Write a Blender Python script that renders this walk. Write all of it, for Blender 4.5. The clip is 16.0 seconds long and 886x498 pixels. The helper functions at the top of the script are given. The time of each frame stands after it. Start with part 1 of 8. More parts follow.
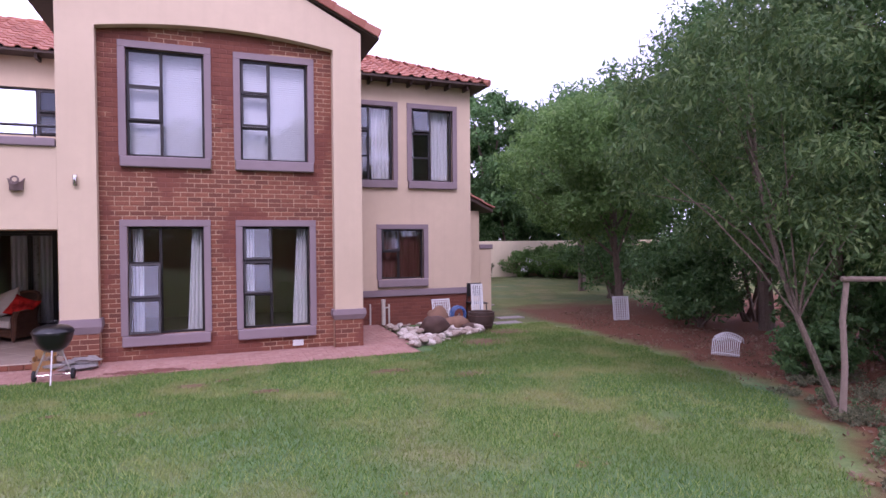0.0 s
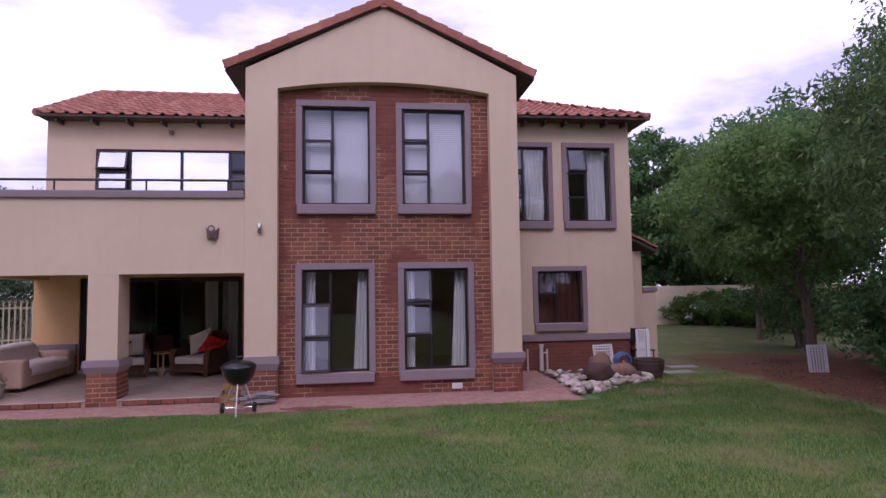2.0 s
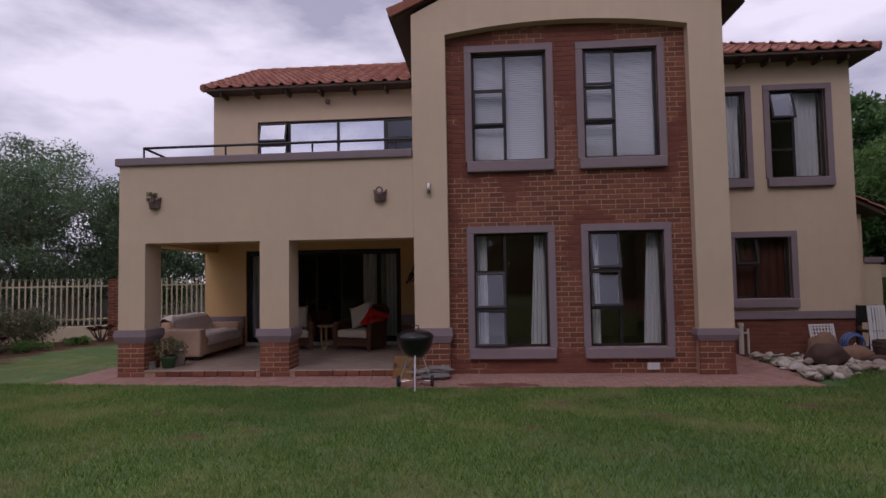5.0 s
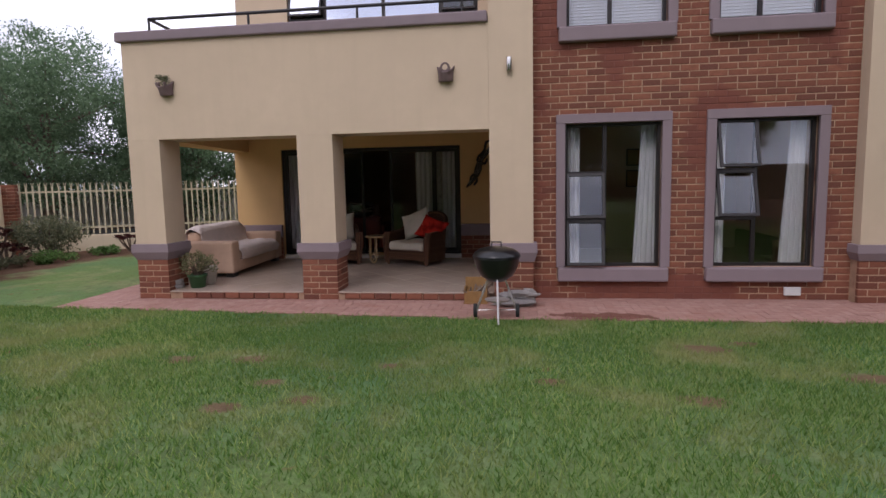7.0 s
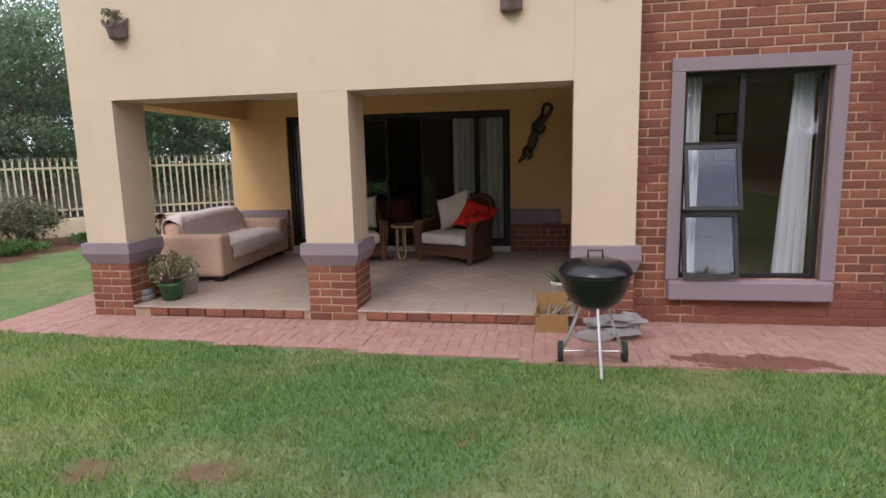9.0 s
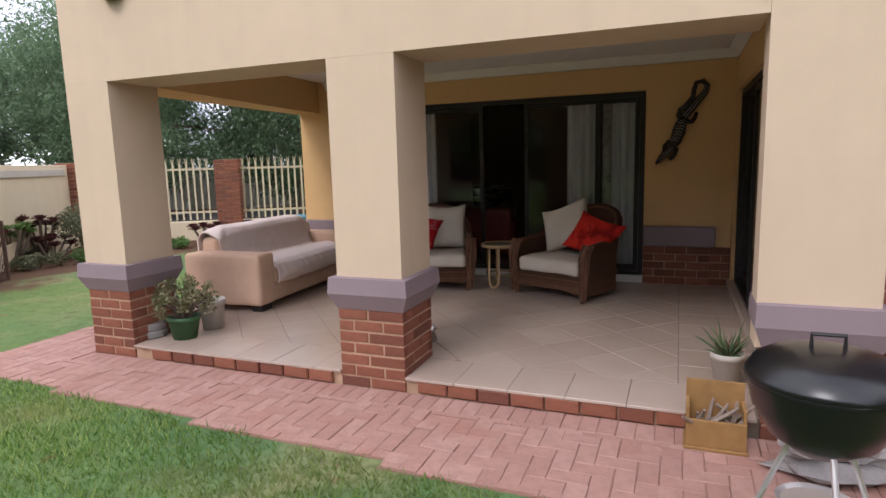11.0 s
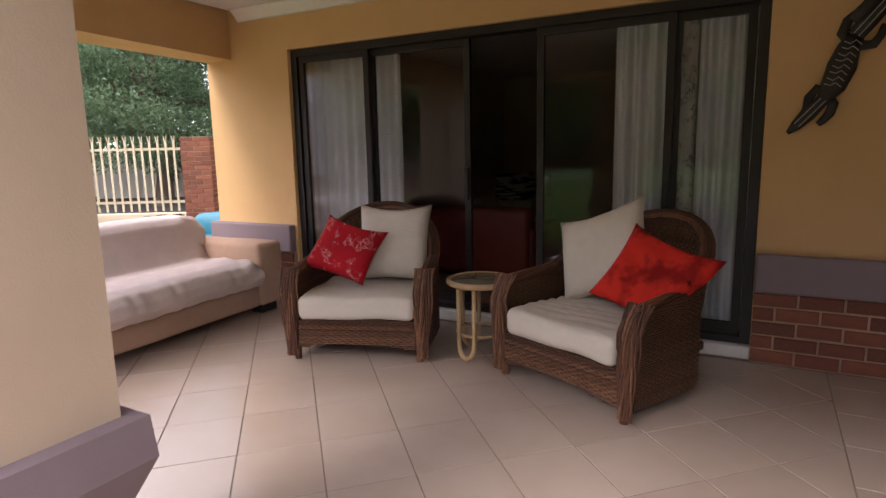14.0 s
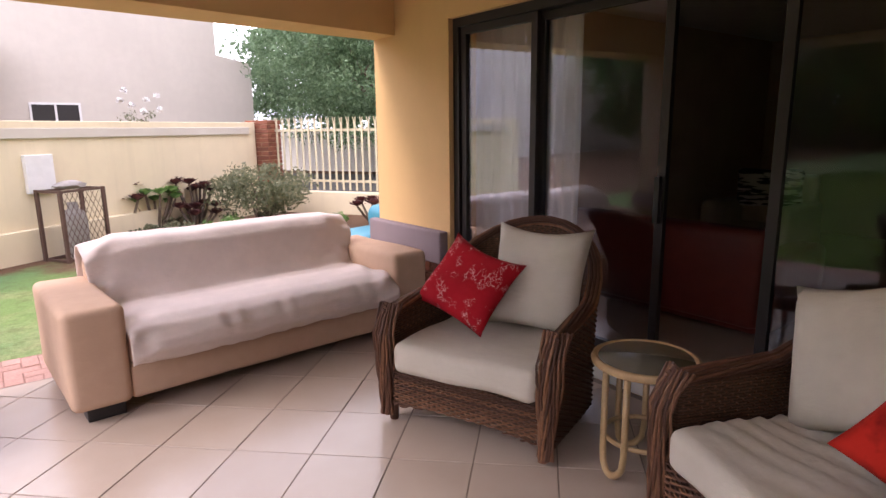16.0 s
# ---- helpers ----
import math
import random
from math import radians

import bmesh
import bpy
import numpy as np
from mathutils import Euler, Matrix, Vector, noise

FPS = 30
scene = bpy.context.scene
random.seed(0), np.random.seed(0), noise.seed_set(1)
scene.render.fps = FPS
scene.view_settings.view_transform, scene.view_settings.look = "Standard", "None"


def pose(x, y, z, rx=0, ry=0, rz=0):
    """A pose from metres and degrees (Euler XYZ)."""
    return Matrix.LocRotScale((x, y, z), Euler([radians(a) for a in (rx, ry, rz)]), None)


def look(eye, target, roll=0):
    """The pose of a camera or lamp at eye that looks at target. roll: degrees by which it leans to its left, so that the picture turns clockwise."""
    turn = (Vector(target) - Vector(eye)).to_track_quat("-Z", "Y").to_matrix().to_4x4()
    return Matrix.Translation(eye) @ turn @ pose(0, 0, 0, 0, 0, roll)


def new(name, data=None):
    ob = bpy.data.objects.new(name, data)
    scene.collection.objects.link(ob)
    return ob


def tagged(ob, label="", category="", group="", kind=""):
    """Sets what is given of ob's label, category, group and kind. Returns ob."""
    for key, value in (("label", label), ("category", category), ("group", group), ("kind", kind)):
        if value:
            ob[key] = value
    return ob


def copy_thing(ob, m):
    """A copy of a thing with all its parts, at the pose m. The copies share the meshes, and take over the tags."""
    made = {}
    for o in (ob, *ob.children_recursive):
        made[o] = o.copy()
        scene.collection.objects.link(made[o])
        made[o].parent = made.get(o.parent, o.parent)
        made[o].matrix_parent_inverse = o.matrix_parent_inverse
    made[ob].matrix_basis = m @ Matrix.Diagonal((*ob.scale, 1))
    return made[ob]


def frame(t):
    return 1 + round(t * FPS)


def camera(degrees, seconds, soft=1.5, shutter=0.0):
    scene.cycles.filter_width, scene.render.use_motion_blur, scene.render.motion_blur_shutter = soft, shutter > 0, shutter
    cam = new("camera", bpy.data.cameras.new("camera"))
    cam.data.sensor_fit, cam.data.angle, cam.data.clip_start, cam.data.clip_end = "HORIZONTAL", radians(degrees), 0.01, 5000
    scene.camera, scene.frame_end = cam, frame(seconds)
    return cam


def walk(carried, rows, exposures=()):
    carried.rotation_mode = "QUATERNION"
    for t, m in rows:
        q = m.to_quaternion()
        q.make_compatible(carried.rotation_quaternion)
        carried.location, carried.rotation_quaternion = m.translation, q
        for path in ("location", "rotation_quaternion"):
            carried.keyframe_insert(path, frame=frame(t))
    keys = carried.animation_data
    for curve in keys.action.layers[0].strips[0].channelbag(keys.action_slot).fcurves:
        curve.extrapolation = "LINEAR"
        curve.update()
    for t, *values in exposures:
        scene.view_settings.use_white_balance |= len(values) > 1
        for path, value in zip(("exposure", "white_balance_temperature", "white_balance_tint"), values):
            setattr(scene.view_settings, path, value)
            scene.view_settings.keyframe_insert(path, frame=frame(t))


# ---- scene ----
cam = camera(73.6, 16.0)
PATH = [
    (0, (-0.134, -1.255, 2.015), (0.588, 0.61, 1.975), -0.4),
    (0.5, (-0.11, -1.209, 1.948), (0.47, 0.705, 1.956), -0.6),
    (1, (-0.116, -1.135, 1.932), (0.353, 0.809, 1.986), -0.6),
    (1.5, (-0.219, -1.015, 1.877), (0.146, 0.949, 1.978), -0.8),
    (2, (-0.302, -0.924, 1.862), (-0.052, 1.056, 1.993), -0.9),
    (2.5, (-0.406, -0.813, 1.818), (-0.254, 1.175, 1.974), -0.9),
    (3, (-0.508, -0.703, 1.807), (-0.444, 1.29, 1.966), -0.9),
    (3.5, (-0.651, -0.491, 1.724), (-0.667, 1.502, 1.89), -1.0),
    (4, (-0.783, -0.253, 1.679), (-0.875, 1.737, 1.846), -1.1),
    (4.5, (-1.026, 0.05, 1.606), (-1.169, 2.038, 1.766), -1.0),
    (5, (-1.276, 0.354, 1.475), (-1.433, 2.346, 1.578), -1.0),
    (5.2, (-1.357, 0.472, 1.446), (-1.524, 2.464, 1.502), -1.0),
    (7.3, (-2.244, 2.619, 1.512), (-2.523, 4.584, 1.264), -1.2),
    (7.5, (-2.358, 2.864, 1.516), (-2.637, 4.827, 1.254), -1.2),
    (8, (-2.536, 3.384, 1.519), (-2.815, 5.343, 1.225), -1.2),
    (8.5, (-2.681, 3.971, 1.546), (-2.966, 5.927, 1.238), -1.3),
    (9, (-2.798, 4.53, 1.553), (-3.136, 6.476, 1.238), -1.4),
    (9.5, (-2.865, 5.114, 1.561), (-3.3, 7.039, 1.235), -1.6),
    (9.7, (-2.897, 5.348, 1.549), (-3.378, 7.263, 1.232), -1.5),
    (11.8, (-2.954, 7.415, 1.469), (-3.787, 9.206, 1.156), -1.4),
    (12, (-2.956, 7.635, 1.477), (-3.804, 9.417, 1.15), -1.3),
    (12.5, (-3.008, 8.21, 1.441), (-3.873, 9.983, 1.114), -1.3),
    (13, (-3.11, 8.784, 1.385), (-3.985, 10.552, 1.057), -1.4),
    (13.5, (-3.227, 9.36, 1.333), (-4.106, 11.126, 1.004), -1.4),
    (14, (-3.299, 9.862, 1.339), (-4.245, 11.592, 1.009), -1.2),
    (14.5, (-3.333, 10.443, 1.377), (-4.439, 12.072, 1.024), -2.2),
    (15, (-3.37, 10.71, 1.441), (-4.577, 12.256, 1.052), -2.0),
    (15.5, (-3.426, 10.962, 1.437), (-4.8, 12.36, 1.039), -1.4),
    (16, (-3.553, 11.166, 1.463), (-5.104, 12.365, 1.064), -0.7),
]
EXPOSURE = [(0.0, 0.58, 5600, 48), (1.0, 0.2, 5640, 48), (2.0, -0.24, 5700, 44), (3.0, -0.77, 5780, 37), (4.5, -1.1, 5980, 32), (5.2, -1.05, 6080, 29), (7.3, 0.0, 6080, 19), (8.5, 0.4, 6080, 17), (9.7, 0.54, 6030, 15), (11.8, 0.68, 6150, 17), (13.0, 1.05, 6250, 18), (13.5, 1.15, 6280, 20), (14.0, 1.41, 6300, 21), (14.5, 1.55, 6330, 23), (15.5, 1.73, 6280, 22), (16.0, 1.51, 6280, 24)]
walk(cam, [(t, look(eye, target, roll)) for t, eye, target, roll in PATH],
     exposures=EXPOSURE)

# ---------- world, sun, exposure ----------
world = bpy.data.worlds.new("overcast_sky")
scene.world = world
world.use_nodes = True
wn, wl = world.node_tree.nodes, world.node_tree.links
wn.clear()
w_out = wn.new("ShaderNodeOutputWorld")
w_bg = wn.new("ShaderNodeBackground")
w_sky = wn.new("ShaderNodeTexSky")
w_sky.sky_type, w_sky.sun_disc = "NISHITA", False
w_sky.sun_elevation, w_sky.sun_rotation = radians(52), radians(205)
w_sky.air_density, w_sky.dust_density = 1.0, 3.0
w_co = wn.new("ShaderNodeTexCoord")
w_map = wn.new("ShaderNodeMapping")
w_map.inputs["Scale"].default_value = (1.6, 1.6, 4.5)
w_noise = wn.new("ShaderNodeTexNoise")
w_noise.inputs["Scale"].default_value, w_noise.inputs["Detail"].default_value = 1.7, 7.0
w_noise.inputs["Roughness"].default_value = 0.55
w_ramp = wn.new("ShaderNodeValToRGB")
w_ramp.color_ramp.elements[0].position, w_ramp.color_ramp.elements[1].position = 0.38, 0.6
w_ramp.color_ramp.elements[0].color = (9.0, 9.2, 10.6, 1)
w_ramp.color_ramp.elements[1].color = (19.5, 19.3, 19.8, 1)
w_mix = wn.new("ShaderNodeMix")
w_mix.data_type = "RGBA"
w_mix.inputs["Factor"].default_value = 0.88
wl.new(w_co.outputs["Generated"], w_map.inputs["Vector"])
wl.new(w_map.outputs["Vector"], w_noise.inputs["Vector"])
wl.new(w_noise.outputs["Fac"], w_ramp.inputs["Fac"])
wl.new(w_sky.outputs["Color"], w_mix.inputs[6])
wl.new(w_ramp.outputs["Color"], w_mix.inputs[7])
wl.new(w_mix.outputs[2], w_bg.inputs["Color"])
w_bg.inputs["Strength"].default_value = 0.1
wl.new(w_bg.outputs["Background"], w_out.inputs["Surface"])

sun = new("sun", bpy.data.lights.new("sun", "SUN"))
sun.data.energy, sun.data.angle, sun.data.color = 0.9, radians(18), (1.0, 0.96, 0.9)
sun.matrix_world = look((-6, -14, 22), (0, 10, 0))


# ---------- materials ----------
def srgb(r, g, b):
    f = lambda c: (c / 255 / 12.92) if c <= 10 else ((c / 255 + 0.055) / 1.055) ** 2.4
    return (f(r), f(g), f(b), 1)


class Mat:
    """A procedural material built up step by step."""

    def __init__(self, name, color, rough=0.7, metal=0.0, spec=0.5):
        self.m = bpy.data.materials.new(name)
        self.m.use_nodes = True
        self.n, self.l = self.m.node_tree.nodes, self.m.node_tree.links
        self.b = self.n["Principled BSDF"]
        self.b.inputs["Base Color"].default_value = color
        self.b.inputs["Roughness"].default_value = rough
        self.b.inputs["Metallic"].default_value = metal
        self.b.inputs["Specular IOR Level"].default_value = spec
        self.col = None
        self.color = color
        co = self.n.new("ShaderNodeTexCoord")
        self.co = co.outputs["Object"]
        self.height = None

    def noise(self, scale, detail=4.0, rough=0.55, stretch=None, vec=None):
        t = self.n.new("ShaderNodeTexNoise")
        t.inputs["Scale"].default_value, t.inputs["Detail"].default_value, t.inputs["Roughness"].default_value = scale, detail, rough
        v = vec or self.co
        if stretch:
            mp = self.n.new("ShaderNodeMapping")
            mp.inputs["Scale"].default_value = stretch
            self.l.new(v, mp.inputs["Vector"])
            v = mp.outputs["Vector"]
        self.l.new(v, t.inputs["Vector"])
        return t.outputs["Fac"]

    def band(self, fac, lo, hi, a=0.0, b=1.0):
        r = self.n.new("ShaderNodeMapRange")
        r.inputs["From Min"].default_value, r.inputs["From Max"].default_value = lo, hi
        r.inputs["To Min"].default_value, r.inputs["To Max"].default_value = a, b
        self.l.new(fac, r.inputs["Value"])
        return r.outputs["Result"]

    def mix(self, fac, color, blend="MIX", amount=None):
        x = self.n.new("ShaderNodeMix")
        x.data_type, x.blend_type = "RGBA", blend
        if amount is not None:
            fac = self.math("MULTIPLY", fac, amount)
        self.l.new(fac, x.inputs["Factor"])
        if self.col is None:
            x.inputs[6].default_value = self.color
        else:
            self.l.new(self.col, x.inputs[6])
        x.inputs[7].default_value = color
        self.col = x.outputs[2]
        self.l.new(self.col, self.b.inputs["Base Color"])
        return self

    def math(self, op, a, b):
        m = self.n.new("ShaderNodeMath")
        m.operation = op
        for i, v in enumerate((a, b)):
            if isinstance(v, (int, float)):
                m.inputs[i].default_value = v
            else:
                self.l.new(v, m.inputs[i])
        return m.outputs[0]

    def vary(self, scale, dark, amount=0.5, lo=0.35, hi=0.65, **k):
        return self.mix(self.band(self.noise(scale, **k), lo, hi), dark, amount=amount)

    def random(self, dark, light, amount=1.0):
        """A different tone for each object and for each island of a joined mesh."""
        o = self.n.new("ShaderNodeObjectInfo").outputs["Random"]
        g = self.n.new("ShaderNodeNewGeometry").outputs["Random Per Island"]
        s = self.math("FRACT", self.math("ADD", o, g), 0)
        self.mix(self.band(s, 0, 0.5, 1, 0), dark, amount=amount)
        self.mix(self.band(s, 0.5, 1.0), light, amount=amount)
        return self

    def bump(self, fac, strength=0.3, dist=0.01):
        x = self.n.new("ShaderNodeBump")
        x.inputs["Strength"].default_value, x.inputs["Distance"].default_value = strength, dist
        self.l.new(fac, x.inputs["Height"])
        if self.height:
            self.l.new(self.height, x.inputs["Normal"])
        self.height = x.outputs["Normal"]
        self.l.new(self.height, self.b.inputs["Normal"])
        return self

    def roughness(self, fac, a, b):
        self.l.new(self.band(fac, 0.3, 0.7, a, b), self.b.inputs["Roughness"])
        return self


def simple(name, color, rough=0.6, metal=0.0, scale=9.0, amount=0.35, dark=0.6, bump=0.15, fine=120.0):
    m = Mat(name, color, rough, metal)
    m.vary(scale, tuple(c * dark for c in color[:3]) + (1,), amount)
    m.vary(fine, tuple(min(1, c * 1.15) for c in color[:3]) + (1,), amount * 0.5)
    if bump:
        m.bump(m.noise(fine), bump, 0.003)
    return m.m


def make_plaster(name, color, streak=0.16):
    m = Mat(name, color, 0.85, spec=0.25)
    m.vary(0.7, tuple(c * 0.8 for c in color[:3]) + (1,), 0.35, detail=6)
    m.vary(5.0, tuple(c * 0.86 for c in color[:3]) + (1,), 0.3)
    m.vary(3.0, tuple(c * 0.62 for c in color[:3]) + (1,), streak, 0.5, 0.75, stretch=(2.2, 2.2, 0.16))
    m.bump(m.noise(160, 3), 0.25, 0.004).bump(m.noise(9, 3), 0.12, 0.01)
    return m.m


PLASTER = make_plaster("cream_plaster", (0.61, 0.475, 0.335, 1), 0.1)
PLASTER_IN = make_plaster("ochre_plaster", (0.68, 0.435, 0.2, 1), 0.06)
GREYPLASTER = make_plaster("greige_plaster", (0.55, 0.5, 0.435, 1), 0.06)
WALLCREAM = make_plaster("boundary_cream_plaster", (0.7, 0.6, 0.42, 1), 0.2)
MAUVE = make_plaster("mauve_trim_paint", (0.26, 0.2, 0.21, 1), 0.1)
WHITE = simple("white_ceiling_paint", (0.75, 0.72, 0.66, 1), 0.8, amount=0.12, bump=0.05)
ROOMWALL = simple("room_wall_paint", (0.5, 0.42, 0.3, 1), 0.8, amount=0.12)
FRAME = simple("bronze_aluminium", (0.017, 0.012, 0.011, 1), 0.5, 0.1, amount=0.2, bump=0.03)
BLACKSTEEL = simple("black_painted_steel", (0.022, 0.02, 0.02, 1), 0.45, 0.2, amount=0.2, bump=0.05)
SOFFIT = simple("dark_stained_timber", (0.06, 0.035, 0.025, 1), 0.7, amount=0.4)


def make_glass(name, strength):
    m = Mat(name, (0.9, 0.95, 0.95, 1), 0.0)
    nt = m.m.node_tree
    g = m.n.new("ShaderNodeBsdfGlossy")
    g.inputs["Roughness"].default_value = 0.015
    g.inputs["Color"].default_value = (0.9, 0.93, 1, 1)
    t = m.n.new("ShaderNodeBsdfTransparent")
    t.inputs["Color"].default_value = (0.92, 0.93, 0.95, 1)
    f = m.n.new("ShaderNodeFresnel")
    f.inputs["IOR"].default_value = 1.5
    boost = m.math("MULTIPLY", f.outputs["Fac"], strength)
    x = m.n.new("ShaderNodeMixShader")
    m.l.new(boost, x.inputs["Fac"])
    m.l.new(t.outputs["BSDF"], x.inputs[1])
    m.l.new(g.outputs["BSDF"], x.inputs[2])
    m.l.new(x.outputs["Shader"], nt.nodes["Material Output"].inputs["Surface"])
    return m.m


GLASS = make_glass("window_glass", 1.25)
# reflection multiplied so strongly that the balcony panes mirror the sky
SKYGLASS = make_glass("sky_mirror_glass", 18.0)
DOORGLASS = make_glass("door_glass", 0.65)


def red_wash(m, amount):
    """Red brick wash that has run over the joints of the front wall in ragged patches."""
    where = m.n.new("ShaderNodeNewGeometry").outputs["Position"]
    xyz = m.n.new("ShaderNodeSeparateXYZ")
    m.l.new(where, xyz.inputs["Vector"])
    wall = m.band(xyz.outputs["X"], -1.97, -1.9)
    wing = m.band(xyz.outputs["X"], 2.5, 2.7, 0.0, 0.25)
    # it lies thickest round the upper windows and along the foot of the wall
    high = m.math("ADD", m.band(xyz.outputs["Z"], 3.1, 3.5, 0.0, 0.12), m.band(xyz.outputs["Z"], 0.05, 0.35, 0.09, 0.0))
    n = m.math("ADD", m.math("ADD", m.noise(0.9, 5, vec=where), wing), high)
    m.mix(m.math("MULTIPLY", m.band(n, 0.54, 0.6), wall), (0.17, 0.055, 0.04, 1), amount=amount)


def make_brick(name, base, dark, light, damp=None):
    m = Mat(name, base, 0.85, spec=0.25)
    m.random(dark, light, 0.85)
    m.vary(14, tuple(c * 0.6 for c in base[:3]) + (1,), 0.45)
    m.vary(60, tuple(min(1, c * 1.5) for c in base[:3]) + (1,), 0.25)
    if damp is False:
        red_wash(m, 0.55)
    elif damp:
        # a wet patch with a ragged edge: its middle and half widths on the plan
        where = m.n.new("ShaderNodeNewGeometry").outputs["Position"]
        xyz = m.n.new("ShaderNodeSeparateXYZ")
        m.l.new(where, xyz.inputs["Vector"])
        dx = m.math("DIVIDE", m.math("ADD", xyz.outputs["X"], -damp[0]), damp[2])
        dy = m.math("DIVIDE", m.math("ADD", xyz.outputs["Y"], -damp[1]), damp[3])
        rr = m.math("ADD", m.math("MULTIPLY", dx, dx), m.math("MULTIPLY", dy, dy))
        edge = m.math("ADD", rr, m.band(m.noise(7, 5, vec=where), 0.3, 0.7, -0.7, 0.7))
        m.mix(m.band(edge, 0.8, 1.0, 1, 0), (0.13, 0.045, 0.028, 1), amount=0.85)
        m.vary(2.3, (0.3, 0.13, 0.085, 1), 0.35, 0.55, 0.68, vec=where)
    m.bump(m.noise(55, 5), 0.45, 0.006).bump(m.noise(220, 3), 0.25, 0.002)
    return m.m


BRICK = make_brick("red_face_brick", (0.21, 0.076, 0.046, 1), (0.105, 0.043, 0.032, 1), (0.29, 0.115, 0.068, 1), False)
PAVER = make_brick("red_clay_paver", (0.36, 0.205, 0.165, 1), (0.31, 0.17, 0.135, 1), (0.4, 0.245, 0.2, 1), (-1.2, 9.3, 0.62, 0.2))

MORTAR = Mat("sandy_mortar", (0.46, 0.295, 0.19, 1), 0.95)
MORTAR.vary(9, (0.27, 0.165, 0.11, 1), 0.55)
red_wash(MORTAR, 0.92)
MORTAR.bump(MORTAR.noise(120), 0.5, 0.003)
MORTAR = MORTAR.m
PAVESAND = simple("joint_sand", (0.27, 0.15, 0.11, 1), 0.95, amount=0.5, bump=0.5)


def make_rooftile():
    m = Mat("terracotta_roof_tile", (0.33, 0.13, 0.085, 1), 0.75, spec=0.3)
    m.random((0.26, 0.085, 0.055, 1), (0.42, 0.2, 0.14, 1), 0.8)
    m.vary(3, (0.15, 0.05, 0.035, 1), 0.45)
    m.vary(30, (0.42, 0.17, 0.1, 1), 0.3)
    m.bump(m.noise(90, 4), 0.3, 0.004)
    return m.m


ROOFTILE = make_rooftile()


def make_floor_tile():
    m = Mat("ceramic_floor_tile", (0.43, 0.34, 0.275, 1), 0.3, spec=0.5)
    m.co = m.n.new("ShaderNodeNewGeometry").outputs["Position"]
    m.random((0.39, 0.305, 0.245, 1), (0.47, 0.375, 0.305, 1), 0.7)
    m.vary(2.2, (0.35, 0.255, 0.195, 1), 0.4, 0.4, 0.7, detail=5)
    m.vary(70, (0.41, 0.31, 0.25, 1), 0.2, 0.3, 0.7, detail=3)
    m.b.inputs["Roughness"].default_value = 0.24
    return m.m


TILE = make_floor_tile()
GROUT = simple("dark_grout", (0.2, 0.15, 0.115, 1), 0.95, amount=0.4)


def lawn_edge(y):
    """Where the lawn ends and the soil bed begins."""
    return 7.6 - 3.2 * math.exp((1.8 - max(y, 0.9)) / 2.6)


BARE = ((-5.16, 7.06, 0.17), (-4.0, 6.36, 0.13), (-3.6, 6.0, 0.1), (-4.1, 5.8, 0.12), (-3.2, 6.97, 0.1), (-0.44, 7.85, 0.22), (0.0, 8.1, 0.13), (-4.5, 7.1, 0.16), (-1.9, 6.6, 0.11), (-0.9, 6.2, 0.14), (0.5, 6.9, 0.2), (2.4, 7.6, 0.3), (3.4, 6.8, 0.26), (5.0, 9.7, 0.5), (6.0, 10.6, 0.5))


